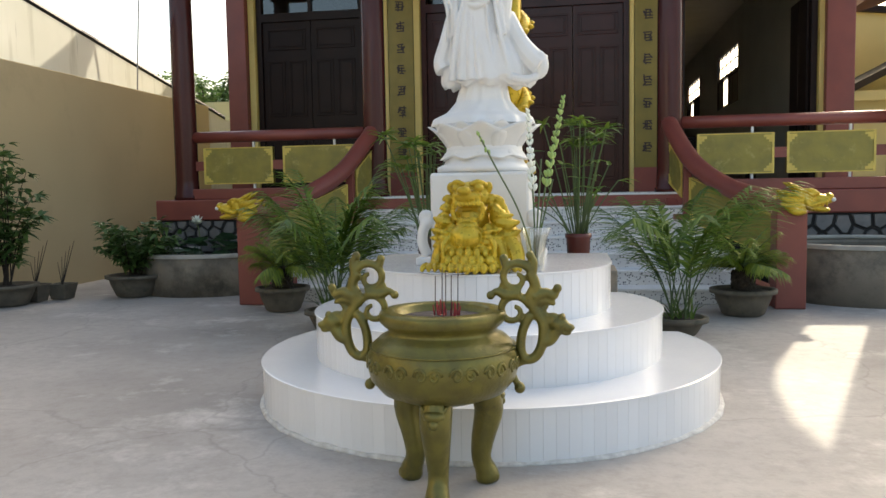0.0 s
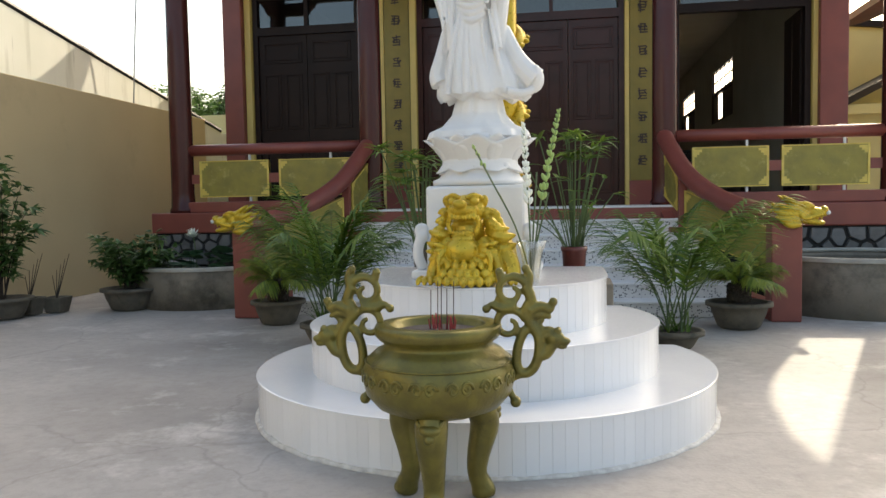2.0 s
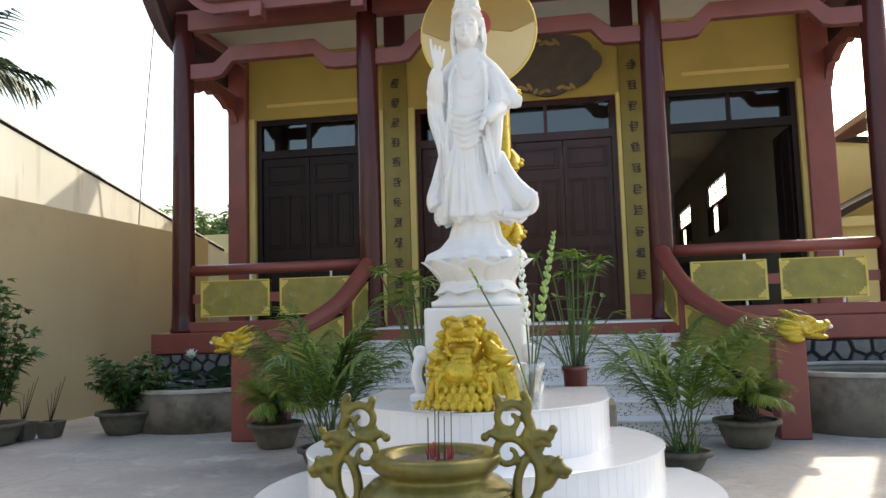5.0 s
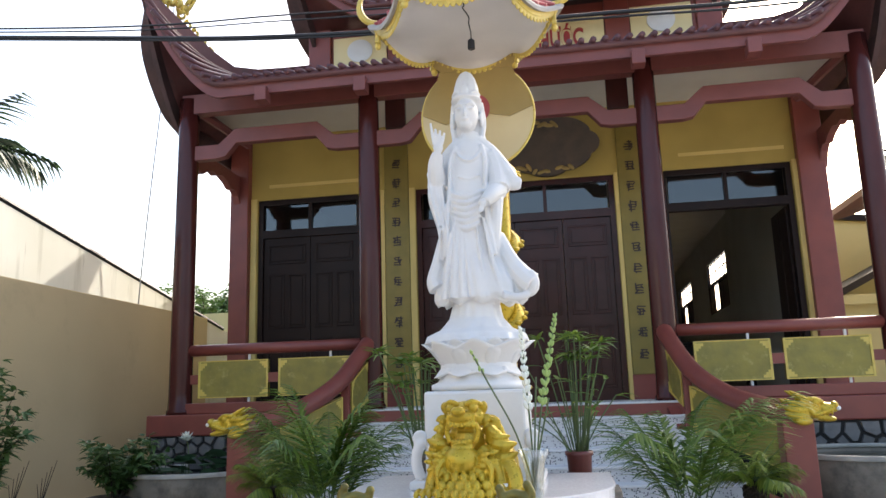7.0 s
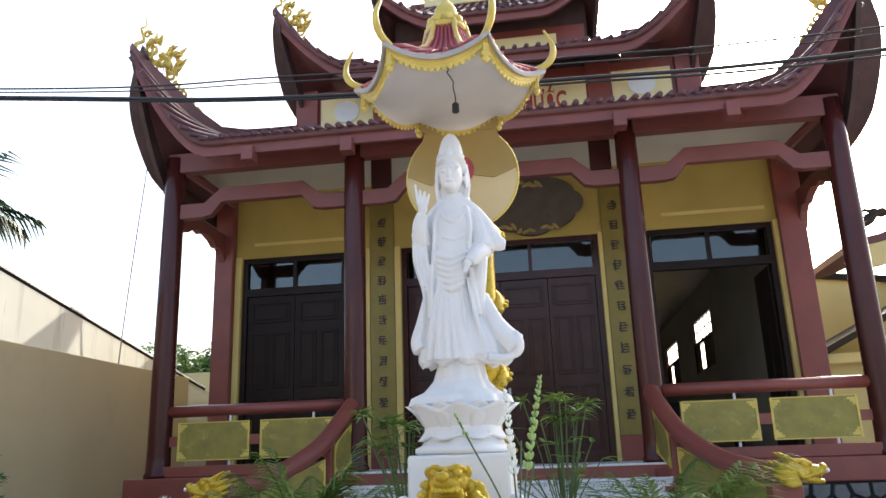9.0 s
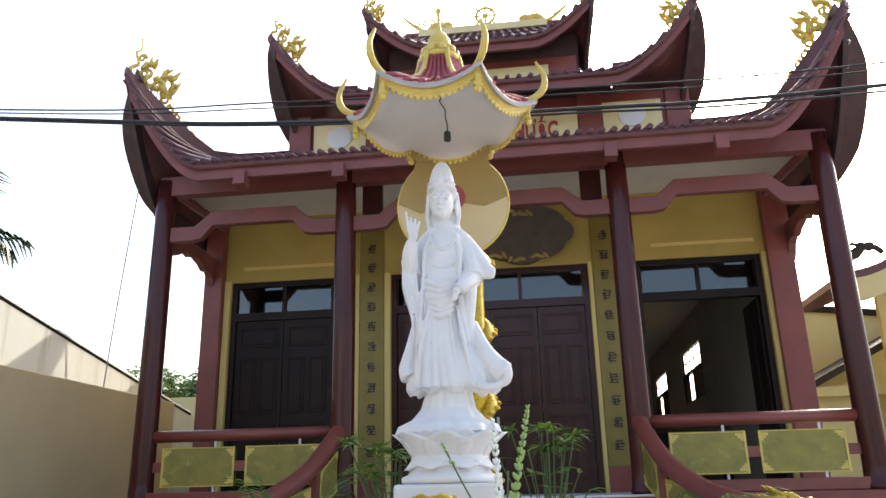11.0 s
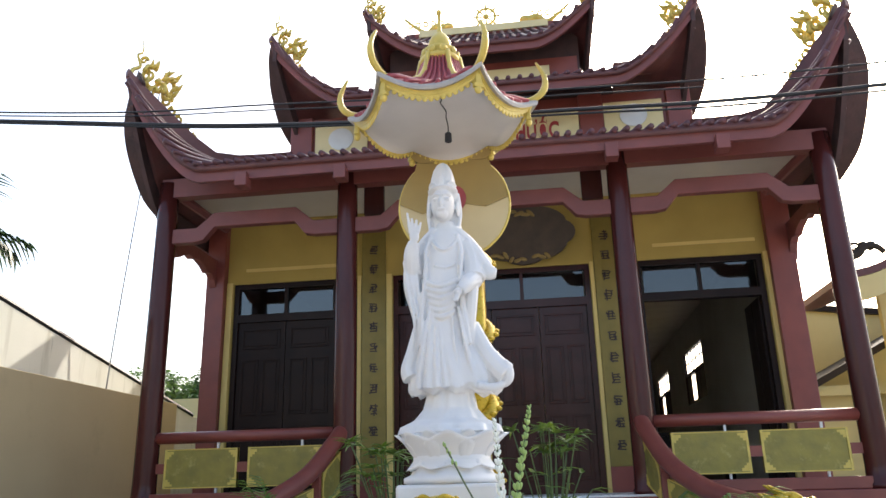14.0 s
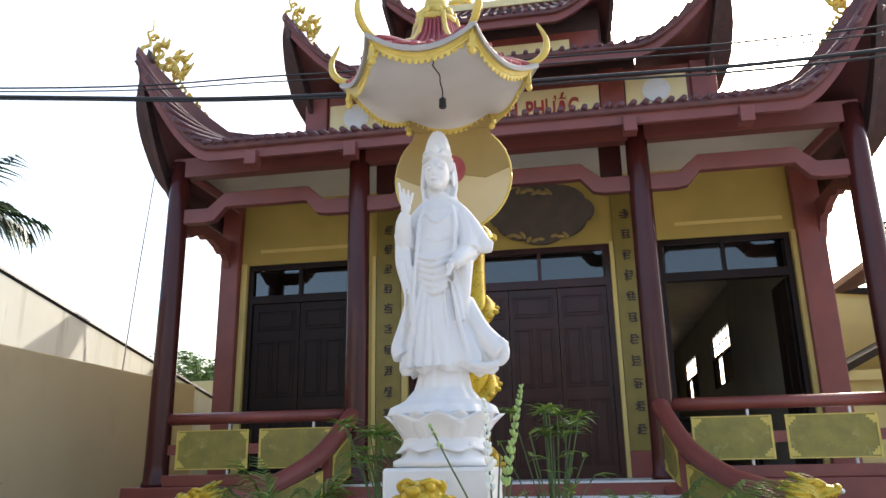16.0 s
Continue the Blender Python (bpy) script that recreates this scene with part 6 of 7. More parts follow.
for k in range(4):
    tube(bm, smoothline([g(0.27 + (k - 1.5) * 0.028, -0.14, 0.045), g(0.275 + (k - 1.5) * 0.034, -0.18, 0.04), g(0.275 + (k - 1.5) * 0.036, -0.20, 0.008)], 3), [0.017, 0.017, 0.017, 0.016, 0.014, 0.011, 0.006], 7)
# fan of broad scales at the foot
for j in range(3):
    m = 5 + j
    for k in range(m):
        w = 0.095 + 0.022 * j
        q = -w + 2 * w * k / (m - 1)
        ball(bm, g(q, -0.165 - 0.03 * j - 0.04 * math.cos(q / w * 1.5), 0.115 - 0.042 * j), (0.024, 0.026, 0.034), (-25, 0, 0), 10)
box(bm, LX - 0.13, LX + 0.16, LY - 0.17, LY + 0.2, 0.846, 0.93)
tagged(sculpt(part("lion_statue", bm, GOLD_PAINT), 0.0048, 1), "bright gold crouching guardian lion figure with open jaws", "statue")
dish = tagged(soften(part("white_dish", lathe(bmesh.new(), (-0.52, 4.74, 0.845), [(0.10, 0), (0.17, 0.004), (0.20, 0.012), (0.19, 0.011), (0.0005, 0.006)], 32), WHITE_TILE, smooth=True), 0.002), "flat white glazed dish under the lion", "dish")
bm = lathe(bmesh.new(), (-0.185, 4.74, 0.845), [(0.028, 0), (0.031, 0.006), (0.033, 0.075), (0.034, 0.08), (0.030, 0.078), (0.027, 0.012), (0.0005, 0.012)], 20)
tagged(part("cup", bm, WHITE_TILE, smooth=True), "small white porcelain offering cup", "cup")

# ---- glass vase with flower spikes ----
VX, VY = -0.03, 4.80
vase = thing("glass_vase", (VX, VY, 0.845), "clear flared glass vase holding green flower spikes", "vase")
bm = lathe(bmesh.new(), (VX, VY, 0.845), [(0.042, 0.0), (0.046, 0.01), (0.05, 0.10), (0.062, 0.18), (0.088, 0.25), (0.090, 0.252), (0.086, 0.25), (0.058, 0.18), (0.045, 0.10), (0.04, 0.015), (0.0005, 0.015)], 28)
vg = part("glass", bm, VASE_GLASS, vase, smooth=True)
for k, (dx, dy, h, bud) in enumerate(((0.16, 0.05, 0.96, BUD_GREEN), (-0.045, 0.1, 0.90, PETAL_WHITE), (-0.33, 0.0, 0.78, BUD_GREEN), (0.03, 0.1, 0.62, BUD_GREEN), (0.10, -0.02, 0.5, BUD_GREEN))):
    bm = bmesh.new()
    b0 = Vector((VX, VY, 0.87))
    pts = smoothline([b0, b0 + Vector((dx * 0.28, dy * 0.3, h * 0.4)), b0 + Vector((dx * 0.7, dy * 0.7, h * 0.75)), b0 + Vector((dx, dy, h))], 7)
    tube(bm, pts, 0.005, 6)
    st = part("stem", bm, STALK, vase)
    if k < 3:
        bm = bmesh.new()
        rnd = random.Random(k)
        for i in range(9, len(pts)):
            f = (i - 9) / (len(pts) - 9)
            for s in (-1, 0, 1):
                if k == 2 and (s or i < 16):
                    continue
                p = pts[i] + Vector((s * 0.014 * (1 - f * 0.7), rnd.uniform(-0.012, 0.012), rnd.uniform(-0.01, 0.01)))
                ball(bm, p, (0.0115 * (1.1 - f * 0.6), 0.011, 0.022 * (1.1 - 0.5 * f)), (0, s * 22, 0), 8)
        tagged(part("flower_spike", bm, bud, st, smooth=True), kind="stuff")

# ---- facing tiles of the terrace, one by one ----
for (r, z0, z1), n in zip(TIERS, (140, 108, 78)):
    w = 2 * math.pi * r / n
    z0 = max(z0, 0.0)
    bm = boxed(-w / 2 + 0.0005, w / 2 - 0.0005, -0.002, 0.0105, z0, z1 - 0.014)
    me = None
    for k in range(n):
        a = 2 * math.pi * k / n - math.pi / 2
        if r * math.sin(a) > BACK - TC[1] - 0.02 or math.sin(a) > 0.0 and r < 1:
            continue
        m = Matrix.Translation((TC[0] + r * math.cos(a), TC[1] + r * math.sin(a), 0)) @ Matrix.Rotation(a + math.pi / 2, 4, "Z")
        if me is None:
            first = part("tile", bm, WHITE_TILE, terrace)
            first.matrix_basis = m
            me = first.data
        else:
            sharing("tile", me, terrace, m)
for sg in (-1, 1):
    bm = boxed(-0.385 + sg * 0.80 - 0.01, -0.385 + sg * 0.80 + 0.004, 5.41, BACK, 0.56, 0.831)
    part("side_tile", bm, WHITE_TILE, terrace)

# ---- potted plants ----
def pot(t, x, y, r, h, material=POT_CLAY, lip=0.03):
    bm = lathe(bmesh.new(), (x, y, 0), [(r * 0.62, 0.0), (r * 0.70, 0.02), (r * 0.88, h * 0.55), (r * 0.95, h - 0.05), (r + lip, h - 0.04), (r + lip, h), (r * 0.93, h), (r * 0.9, h - 0.04), (0.0005, h - 0.04)], 28)
    p = part("pot", bm, material, t, smooth=True)
    bm = lathe(bmesh.new(), (x, y, 0), [(r * 0.89, h - 0.05), (r * 0.88, h - 0.025), (r * 0.5, h - 0.012), (0.0005, h - 0.01)], 20)
    part("soil", bm, SOIL, t, smooth=True)
    return p


def blade(bm, p, d, n, length, width, droop=0.3, segs=3):
    """A folded strap leaf from p along d, with n as its upper side."""
    d, n = d.normalized(), n.normalized()
    s = d.cross(n).normalized()
    prev = None
    for i in range(segs + 1):
        t = i / segs
        w = width * (1 - t) ** 0.7 * (0.45 + 1.6 * t * (1 - t) + 0.4 * (1 - t))
        q = p + d * length * t - Vector((0, 0, 1)) * droop * length * t * t
        cur = [bm.verts.new(q - s * w), bm.verts.new(q - n * w * 0.35), bm.verts.new(q + s * w)] if i < segs else [bm.verts.new(q)]
        if prev:
            if len(cur) == 3:
                bm.faces.new((prev[0], prev[1], cur[1], cur[0]))
                bm.faces.new((prev[1], prev[2], cur[2], cur[1]))
            else:
                bm.faces.new((prev[0], prev[1], cur[0]))
                bm.faces.new((prev[1], prev[2], cur[0]))
        prev = cur


def frond(bm, stalk, base, ang, lean, length, pairs, leaflet, width, rnd, bend=0.9, bare=0.25):
    """A feather leaf: an arching midrib with two rows of leaflets."""
    pts = []
    p, el = Vector(base), lean
    n = 16
    for i in range(n + 1):
        pts.append(p.copy())
        p = p + Vector((math.cos(ang) * math.cos(el), math.sin(ang) * math.cos(el), math.sin(el))) * (length / n)
        el -= bend / n * (0.4 + 1.2 * i / n)
    tube(stalk, pts, [0.008 * (1 - 0.75 * i / n) for i in range(n + 1)], 5)
    side = Vector((-math.sin(ang), math.cos(ang), 0))
    for k in range(pairs):
        t = bare + (1 - bare) * (k + 0.5) / pairs
        i = min(n - 1, int(t * n))
        q = pts[i].lerp(pts[i + 1], t * n - i)
        d = (pts[i + 1] - pts[i]).normalized()
        up = side.cross(d)
        L = leaflet * (0.45 + 1.1 * math.sin(math.pi * min(1, (t - bare) / (1 - bare) * 0.85 + 0.12))) * rnd.uniform(0.85, 1.1)
        for s in (-1, 1):
            dd = d * 0.95 + side * s * 0.68 + up * 0.42 + Vector((rnd.uniform(-.1, .1), rnd.uniform(-.1, .1), rnd.uniform(-.1, .1)))
            blade(bm, q, dd, up + side * s * 0.3, L, width, rnd.uniform(0.15, 0.5), 3)


def areca(x, y, r, h, n, tall, seed, label, spread=1.0):
    rnd = random.Random(seed)
    t = thing("areca_palm", (x, y, 0), label, "potted palm", "areca palms")
    pot(t, x, y, r, h)
    stalk, crown = bmesh.new(), bmesh.new()
    for k in range(n):
        a = 2 * math.pi * k * 0.382 + rnd.uniform(-0.3, 0.3)
        b = Vector((x + rnd.uniform(-0.09, 0.09), y + rnd.uniform(-0.09, 0.09), h - 0.03))
        frond(crown, stalk, b, a, rnd.uniform(1.1, 1.5), tall * rnd.uniform(0.7, 1.1), 25, 0.29, 0.017, rnd, rnd.uniform(0.6, 1.45) * spread, rnd.uniform(0.28, 0.40))
    for k in range(26):
        a = rnd.uniform(0, 6.28)
        b = Vector((x + rnd.uniform(-0.1, 0.1), y + rnd.uniform(-0.1, 0.1), h - 0.03))
        blade(crown, b, Vector((math.cos(a), math.sin(a), rnd.uniform(0.8, 2.2))), Vector((-math.cos(a), -math.sin(a), 1)), rnd.uniform(0.22, 0.42), 0.012, 0.3, 4)
    tagged(part("stalk_clump", stalk, STALK, t, normals=False), kind="stuff")
    tagged(part("crown", crown, LEAF_PALM, t, normals=False), kind="stuff")


def cycad(x, y, r, h, seed, label):
    rnd = random.Random(seed)
    t = thing("cycad", (x, y, 0), label, "potted plant", "cycads")
    pot(t, x, y, r, h)
    bm = lathe(bmesh.new(), (x, y, 0), [(0.10, h - 0.04), (0.115, h + 0.04), (0.10, h + 0.16), (0.07, h + 0.22), (0.02, h + 0.24)], 14)
    for k in range(60):
        a = k * 2.4
        z = h + 0.18 * (k / 60)
        ball(bm, (x + 0.105 * math.cos(a), y + 0.105 * math.sin(a), z), (0.02, 0.02, 0.022), n=6)
    part("trunk", bm, BARK, t, smooth=True)
    stalk, crown = bmesh.new(), bmesh.new()
    for k in range(26):
        a = k * 2.4 + rnd.uniform(-0.2, 0.2)
        frond(crown, stalk, (x, y, h + 0.2), a, rnd.uniform(0.2, 1.1), rnd.uniform(0.40, 0.60), 28, 0.13, 0.0085, rnd, rnd.uniform(0.5, 1.1), 0.14)
    tagged(part("stalk_clump", stalk, STALK, t, normals=False), kind="stuff")
    tagged(part("crown", crown, LEAF_CYCAD_SUNLIT, t, normals=False), kind="stuff")


def papyrus(x, y, z0, tall, n, seed, label, red=True):
    rnd = random.Random(seed)
    t = thing("umbrella_sedge", (x, y, z0), label, "potted plant", "umbrella sedges")
    bm = lathe(bmesh.new(), (x, y, z0), [(0.075, 0), (0.08, 0.02), (0.09, 0.22), (0.10, 0.23), (0.10, 0.26), (0.085, 0.26), (0.08, 0.24), (0.0005, 0.24)], 20)
    part("pot", bm, POT_RED if red else POT_CLAY, t, smooth=True)
    stalk, crown = bmesh.new(), bmesh.new()
    for k in range(n):
        a = rnd.uniform(0, 6.28)
        r = rnd.uniform(0.01, 0.075)
        b = Vector((x + r * math.cos(a), y + r * math.sin(a), z0 + 0.22))
        headed = k % 5 < 2
        hgt = tall * (rnd.uniform(0.6, 1.0) if headed else rnd.uniform(0.25, 0.75))
        l = rnd.uniform(0.03, 0.34)
        top = b + Vector((math.cos(a) * l, math.sin(a) * l, hgt))
        tube(stalk, smoothline([b, b.lerp(top, 0.5) + Vector((0, 0, 0.03)), top], 3), 0.005, 5)
        for j in range(rnd.randint(9, 12) if headed else 2):
            c = rnd.uniform(0, 6.28)
            blade(crown, top, Vector((math.cos(c), math.sin(c), rnd.uniform(0.1, 0.8))), Vector((0, 0, 1)), rnd.uniform(0.13, 0.20), 0.019, rnd.uniform(0.2, 0.6), 3)
    tagged(part("stalk_clump", stalk, STALK, t, normals=False), kind="stuff")
    tagged(part("crown", crown, LEAF_PALM, t, normals=False), kind="stuff")


def shrub(x, y, r, h, tall, wide, seed, n, label, leaf=0.075, lean=(0, 0), lo=0.1):
    rnd = random.Random(seed)
    t = thing("shrub", (x, y, 0), label, "potted shrub", "potted shrubs")
    pot(t, x, y, r, h)
    stalk, crown = bmesh.new(), bmesh.new()
    for k in range(n):
        a = k * 2.4 + rnd.uniform(-0.4, 0.4)
        b = Vector((x + rnd.uniform(-0.05, 0.05), y + rnd.uniform(-0.05, 0.05), h - 0.03))
        e = Vector((x + lean[0] + wide * rnd.uniform(0.35, 1.0) * math.cos(a), y + lean[1] + wide * rnd.uniform(0.35, 1.0) * math.sin(a), h + tall * rnd.uniform(0.35, 1.0)))
        pts = smoothline([b, b.lerp(e, 0.45) + Vector((0, 0, 0.12 * tall)), e], 6)
        tube(stalk, pts, [0.010 * (1 - 0.75 * i / 12) for i in range(13)], 5)
        for i in range(3, 13):
            if i / 12 < lo:
                continue
            for j in range(4):
                c = rnd.uniform(0, 6.28)
                q = pts[i]
                tw = Vector((math.cos(c), math.sin(c), rnd.uniform(-0.2, 0.7)))
                q2 = q + tw * rnd.uniform(0.01, 0.09)
                for m in range(2):
                    dd = tw + Vector((rnd.uniform(-.7, .7), rnd.uniform(-.7, .7), rnd.uniform(-.4, .4)))
                    blade(crown, q2, dd, Vector((rnd.uniform(-.4, .4), rnd.uniform(-.4, .4), 1)), leaf * rnd.uniform(0.7, 1.25), leaf * 0.27, 0.35, 3)
    tagged(part("branching", stalk, BARK, t, normals=False), kind="stuff")
    tagged(part("crown", crown, LEAF_SHRUB, t, normals=False), kind="stuff")


areca(-2.12, 7.45, 0.24, 0.20, 22, 1.60, 14, "tall bushy areca palm in a low grey pot", 0.85)
areca(1.12, 7.44, 0.22, 0.16, 14, 1.48, 5, "bushy areca palm in a low grey pot", 0.95)
cycad(-3.08, 8.62, 0.28, 0.27, 2, "small cycad with a scaly trunk in a grey pot")
cycad(1.90, 8.60, 0.30, 0.27, 9, "cycad with a scaly trunk in a grey pot")
papyrus(-0.93, 6.26, 0.72, 0.92, 34, 3, "umbrella sedge clump in a grey pot behind the statue", False)
papyrus(0.22, 6.26, 0.72, 1.0, 34, 7, "umbrella sedge clump in a red pot behind the statue")
shrub(-5.58, 9.72, 0.35, 0.29, 0.70, 0.62, 4, 20, "leafy ornamental shrub in a wide grey pot by the wall", 0.12)
shrub(-6.76, 8.83, 0.32, 0.26, 1.75, 0.46, 8, 11, "tall leafy shrub in a grey pot by the tan wall", 0.14, (0.05, 0))
shrub(-7.0, 8.15, 0.27, 0.27, 1.15, 0.4, 10, 10, "tall leafy shrub in a grey pot by the tan wall", 0.14)
for x, y, h in ((-6.45, 9.42, 0.20), (-6.66, 9.18, 0.22)):
    t = thing("square_pot", (x, y, 0), "small square grey cement pot with bare twigs", "pot", "square pots")
    bm = bmesh.new()
    loft(bm, [[(x + a * s, y + b * s, z) for a, b in ((-1, -1), (1, -1), (1, 1), (-1, 1))] for s, z in ((0.10, 0), (0.14, h), (0.12, h), (0.11, h - 0.03))])
    soften(part("pot", bm, POT_CLAY, t), 0.008)
    bm = bmesh.new()
    for k in range(5):
        tube(bm, [(x, y, h - 0.04), (x - 0.05 + 0.05 * k, y + 0.02 * k, h + 0.28 + 0.07 * k)], [0.007, 0.003], 5)
    tagged(part("twig", bm, BARK, t), kind="stuff")

# ---- round water basins ----
def basin(x, y, r, h, seed, flower, label):
    rnd = random.Random(seed)
    t = thing("water_basin", (x, y, 0), label, "basin", "water basins")
    bm = lathe(bmesh.new(), (x, y, 0), [(r, -0.01), (r, h - 0.04), (r - 0.01, h - 0.035), (r - 0.10, h - 0.06), (r - 0.10, 0.1), (0.0005, 0.1)], 64)
    part("wall", bm, BASIN, t, smooth=True)
    bm = lathe(bmesh.new(), (x, y, 0), [(r + 0.012, h - 0.05), (r + 0.015, h - 0.01), (r, h), (r - 0.09, h), (r - 0.105, h - 0.015), (r - 0.10, h - 0.05), (r + 0.012, h - 0.05)], 64, caps=False)
    part("rim", bm, BASIN_RIM, t, smooth=True)
    part("water", lathe(bmesh.new(), (x, y, 0), [(r - 0.095, h - 0.09), (0.0005, h - 0.089)], 48, caps=False), WATER, t)
    if not flower:
        return
    for k in range(22):
        a, q = rnd.uniform(0, 6.28), (r - 0.25) * math.sqrt(rnd.random())
        c = Vector((x + q * math.cos(a), y + q * math.sin(a), h + rnd.uniform(-0.08, 0.14)))
        R = rnd.uniform(0.09, 0.17)
        tx, ty = rnd.uniform(-0.35, 0.35), rnd.uniform(-0.5, 0.1)
        bm = bmesh.new()
        rows = []
        for j in range(4):
            f = j / 3
            rows.append([c + Vector((R * f * math.cos(b), R * f * math.sin(b), R * f * (tx * math.cos(b) + ty * math.sin(b)) + 0.25 * R * f * f + 0.02 * R * math.sin(6 * b) * f)) for b in (2 * math.pi * i / 18 for i in range(18))])
        rows[0] = [c + Vector((0.004 * math.cos(2 * math.pi * i / 18), 0.004 * math.sin(2 * math.pi * i / 18), 0)) for i in range(18)]
        loft(bm, rows, True, False)
        tube(bm, [c, Vector((c.x, c.y, h - 0.15))], 0.006, 5)
        part("lotus_leaf", bm, LEAF_LOTUS, t, normals=False)
    fx, fy, fz = -5.02, 10.4, 0.98
    bm = bmesh.new()
    tube(bm, smoothline([(fx + 0.05, fy, h - 0.15), (fx + 0.03, fy, 0.8), (fx, fy, fz - 0.05)], 4), 0.007, 6)
    st = part("flower_stem", bm, STALK, t)
    bm = bmesh.new()
    for j, (m, tilt, L) in enumerate(((5, 1.25, 0.12), (7, 0.8, 0.13), (8, 0.35, 0.12))):
        for i in range(m):
            a = 2 * math.pi * i / m + j
            d = Vector((math.cos(a) * math.cos(tilt), math.sin(a) * math.cos(tilt), math.sin(tilt)))
            blade(bm, Vector((fx, fy, fz - 0.05)), d, Vector((-math.cos(a) * math.sin(tilt), -math.sin(a) * math.sin(tilt), math.cos(tilt))), L, 0.045, -0.1, 5)
    part("flower", bm, PETAL_WHITE, st, "open white lotus flower", normals=False)


basin(-4.86, 10.56, 0.98, 0.55, 3, True, "round cement basin with lotus leaves and one white flower")
basin(3.62, 10.14, 1.08, 0.66, 5, False, "round weathered cement water basin")

# ---- surroundings ----
# neighbouring house and pavilion on the east side
house = thing("neighbour_house", (8, 21, 0), "cream neighbouring house with a dark coping and a low tin roof", "house")
bm = prism(bmesh.new(), [(6.45, -0.02), (16, -0.02), (16, 4.3), (6.45, 5.38)], 20, 26)
part("wall", bm, CREAM_WALL, house)
bm = prism(bmesh.new(), [(6.35, 5.39), (16.1, 4.31), (16.1, 4.45), (6.35, 5.54)], 19.9, 26.1)
part("coping", bm, BLACK_WOOD, house, "dark coping")
bm = prism(bmesh.new(), [(5.6, 3.25), (9.4, 5.2), (9.4, 5.05), (5.6, 3.10)], 17.2, 19.95)
low = part("low_roof", bm, BARK, house, "dark corrugated lean-to roof")
bm = prism(bmesh.new(), [(5.6, 3.02), (9.4, 3.02), (9.4, 3.22), (5.6, 3.22)], 17.3, 17.36)
part("fascia", bm, CREAM_WALL, low, "cream scalloped fascia")
bm = boxed(5.7, 9.2, 17.6, 19.9, -0.02, 3.05)
part("lean_to_wall", bm, CREAM_WALL, house)
pav = thing("pavilion", (7.6, 15.5, 0), "cream side pavilion with a red tiled roof and dragon ridge", "pavilion")
bm = bmesh.new()
pts = smoothline([(5.85, 15.0, 4.92), (6.4, 15.0, 5.02), (7.2, 15.0, 5.40), (8.6, 15.0, 6.4)], 6)
rings = [[p, p + Vector((0, 3, 0.0)), p + Vector((0, 3, 0.14)), p + Vector((0, 0, 0.14))] for p in pts]
loft(bm, rings)
part("roof", bm, ROOF_PAINT, pav, "red tiled pavilion roof")
bm = bmesh.new()
rings = [[p + Vector((0.05, 0.02, -0.42)), p + Vector((0.05, 0.2, -0.42)), p + Vector((0.05, 0.2, 0)), p + Vector((0.05, 0.02, 0))] for p in pts]
loft(bm, rings)
part("bargeboard", bm, CREAM_WALL, pav, "cream bargeboard")
for x in (6.85, 9.5):
    soften(part("column", boxed(x - 0.16, x + 0.16, 15.1, 15.42, -0.02, 4.95), CREAM_WALL, pav), 0.02)
part("rear_wall", boxed(7.2, 11, 17.0, 17.15, -0.02, 5.2), CREAM_WALL, pav)
bm = bmesh.new()
tube(bm, smoothline([(5.85, 15, 5.05), (5.95, 15, 5.30), (6.15, 15, 5.38), (6.3, 15, 5.52), (6.5, 15, 5.50), (6.62, 15, 5.38)], 5), [0.10 - 0.002 * i for i in range(26)], 8)
for k in range(4):
    tube(bm, spiral((5.95 + 0.15 * k, 15, 5.5), 0.10, 0.02, 40, 380, n=10), 0.03, 6)
tagged(part("roof_dragon", bm, BARK, None, smooth=True), "dark cast dragon on the pavilion's ridge end", "ornament")

# overhead cables
def cable(points, r):
    bm = bmesh.new()
    tube(bm, smoothline(points, 8), r, 6)
    tagged(part("overhead_cable", bm, CABLE), "black overhead cable slung across the yard", "cable", "overhead cables")


for z0, z1, z2, r in ((5.29, 5.11, 4.985, 0.010), (5.25, 5.05, 4.915, 0.008), (5.19, 4.885, 4.76, 0.020), (5.165, 4.86, 4.70, 0.012)):
    cable([(-14, 7, z0 + 1.05), (-5.13, 7, z0), (-2.28, 7, z1), (0.6, 7, (z1 + z2) / 2 - 0.05), (3.48, 7, z2), (12, 7, z2 + 0.35)], r)
mast = thing("antenna_mast", (-7.75, 13.4, 0), "thin grey antenna mast behind the boundary wall", "mast")
bm = bmesh.new()
tube(bm, smoothline([(-7.72, 13.4, 0), (-7.64, 13.4, 3.2), (-7.40, 13.4, 6.5), (-7.12, 13.4, 9.5)], 5), 0.014, 6)
part("mast", bm, STEEL, mast)

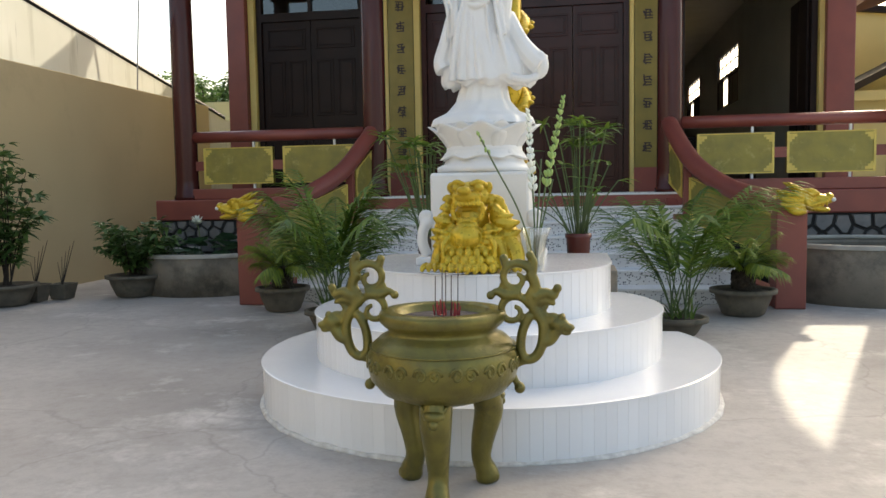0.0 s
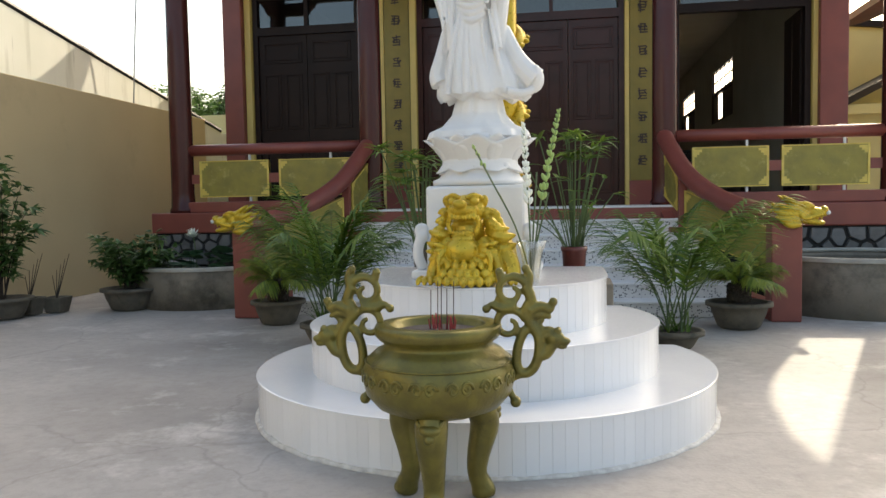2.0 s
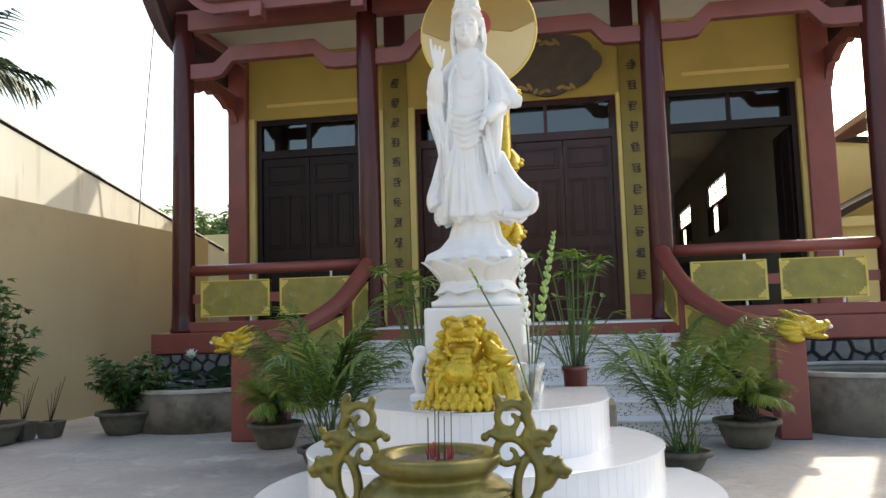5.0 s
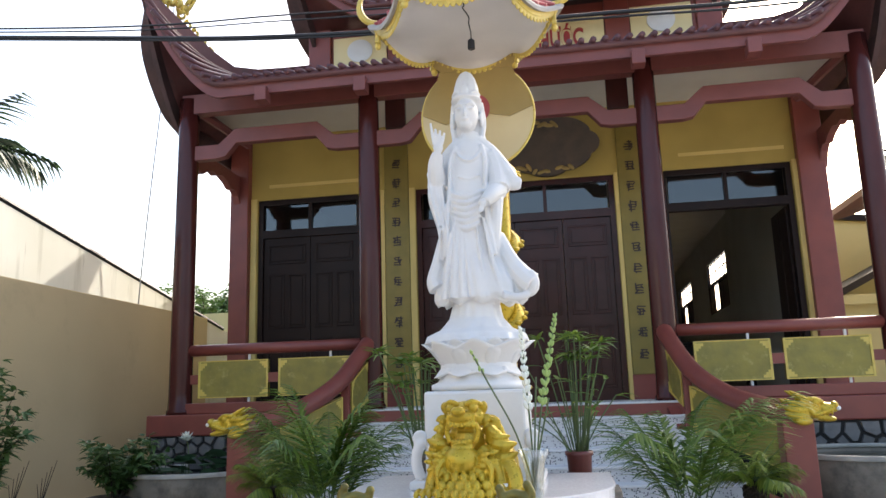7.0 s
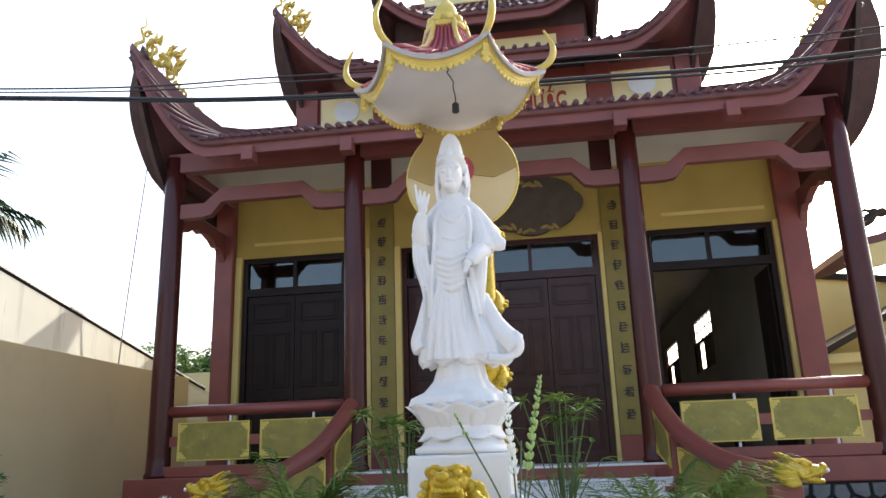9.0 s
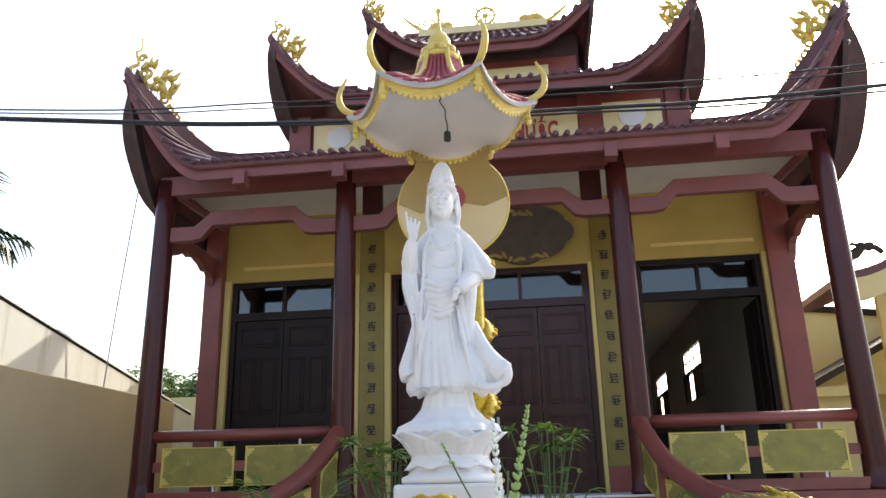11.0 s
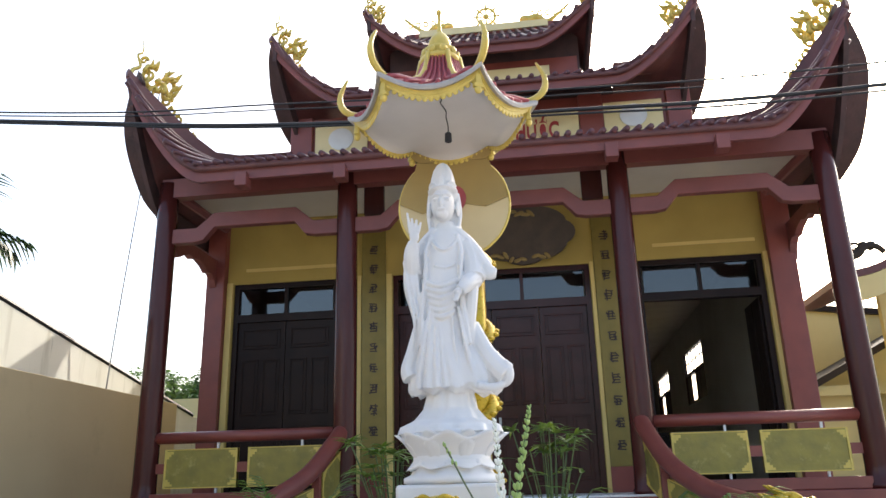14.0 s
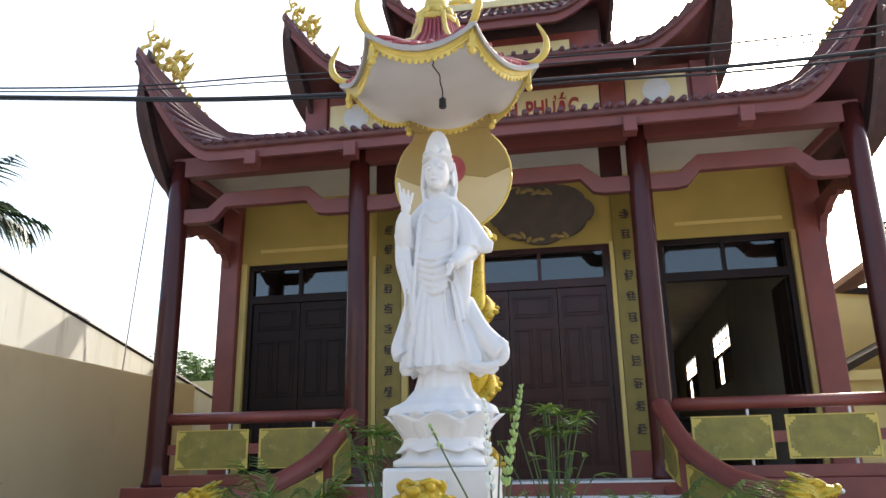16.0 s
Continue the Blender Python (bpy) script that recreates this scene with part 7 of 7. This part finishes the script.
# far trees
def broadleaf(x, y, h, r, seed, n, size, label, leafmat=LEAF_DARK, crown_from=0.5):
    rnd = random.Random(seed)
    t = thing("tree", (x, y, 0), label, "tree")
    bm = bmesh.new()
    tube(bm, smoothline([(x, y, -0.05), (x + 0.1, y, h * 0.35), (x - 0.05, y, h * 0.7)], 5), [0.16 - 0.008 * i for i in range(11)], 10)
    tips = []
    for k in range(14):
        a = k * 2.4
        q = Vector((x + r * rnd.uniform(0.4, 0.95) * math.cos(a), y + r * rnd.uniform(0.4, 0.95) * math.sin(a), h * rnd.uniform(crown_from + 0.1, 1.0)))
        b = Vector((x, y, h * rnd.uniform(crown_from - 0.15, 0.68)))
        tube(bm, smoothline([b, b.lerp(q, 0.5) + Vector((0, 0, 0.15)), q], 4), [0.06 - 0.006 * i for i in range(9)], 6)
        tips += [b.lerp(q, f) for f in (0.55, 0.75, 0.9, 1.0)]
    part("trunk", bm, BARK, t, smooth=True)
    bm = bmesh.new()
    for k in range(n):
        c = rnd.choice(tips)
        p = c + Vector((rnd.gauss(0, 0.22), rnd.gauss(0, 0.22), rnd.gauss(0, 0.18))) * r * 0.55
        a = rnd.uniform(0, 6.28)
        blade(bm, p, Vector((math.cos(a), math.sin(a), rnd.uniform(-0.5, 0.6))), Vector((rnd.uniform(-.5, .5), rnd.uniform(-.5, .5), 1)), size * rnd.uniform(0.6, 1.3), size * 0.24, 0.3, 3)
    tagged(part("crown", bm, leafmat, t, normals=False), kind="stuff")


broadleaf(-10.6, 22.5, 5.6, 1.3, 2, 2600, 0.20, "leafy tree behind the back wall", LEAF_SHRUB)
broadleaf(-12.5, 24.5, 5.2, 1.6, 5, 2200, 0.22, "leafy tree behind the back wall", LEAF_SHRUB)
def palm(x, y, h, seed, n, reach, label):
    """A slim trunk under a head of long feathered leaves."""
    rnd = random.Random(seed)
    t = thing("palm_tree", (x, y, 0), label, "tree")
    bm = bmesh.new()
    tube(bm, smoothline([(x, y, -0.05), (x - 0.06, y, h * 0.5), (x, y, h)], 8), [0.15 - 0.004 * i for i in range(17)], 10)
    part("trunk", bm, BARK, t, smooth=True)
    stalk, crown = bmesh.new(), bmesh.new()
    for k in range(n):
        a = 2 * math.pi * k / n + rnd.uniform(-0.1, 0.1)
        frond(crown, stalk, (x, y, h - 0.05), a, rnd.uniform(-0.15, 1.2), reach * rnd.uniform(0.85, 1.05), 12, 0.42, 0.075, rnd, rnd.uniform(0.5, 1.0), 0.2)
    tagged(part("stalk_clump", stalk, STALK, t, normals=False), kind="stuff")
    tagged(part("crown", crown, LEAF_TREE, t, normals=False), kind="stuff")


palm(-9.92, 11.2, 5.85, 12, 18, 1.65, "dark feather-leaved palm beyond the boundary wall")

# trees on the yard's far side, behind the walk, mirrored in the transoms
for x, y, h, seed in ((-6.5, -17.0, 7.2, 21), (-1.0, -18.5, 8.0, 22), (5.0, -17.2, 6.8, 23)):
    broadleaf(x, y, h, 2.4, seed, 1500, 0.34, "leafy tree on the far side of the yard", LEAF_DARK)
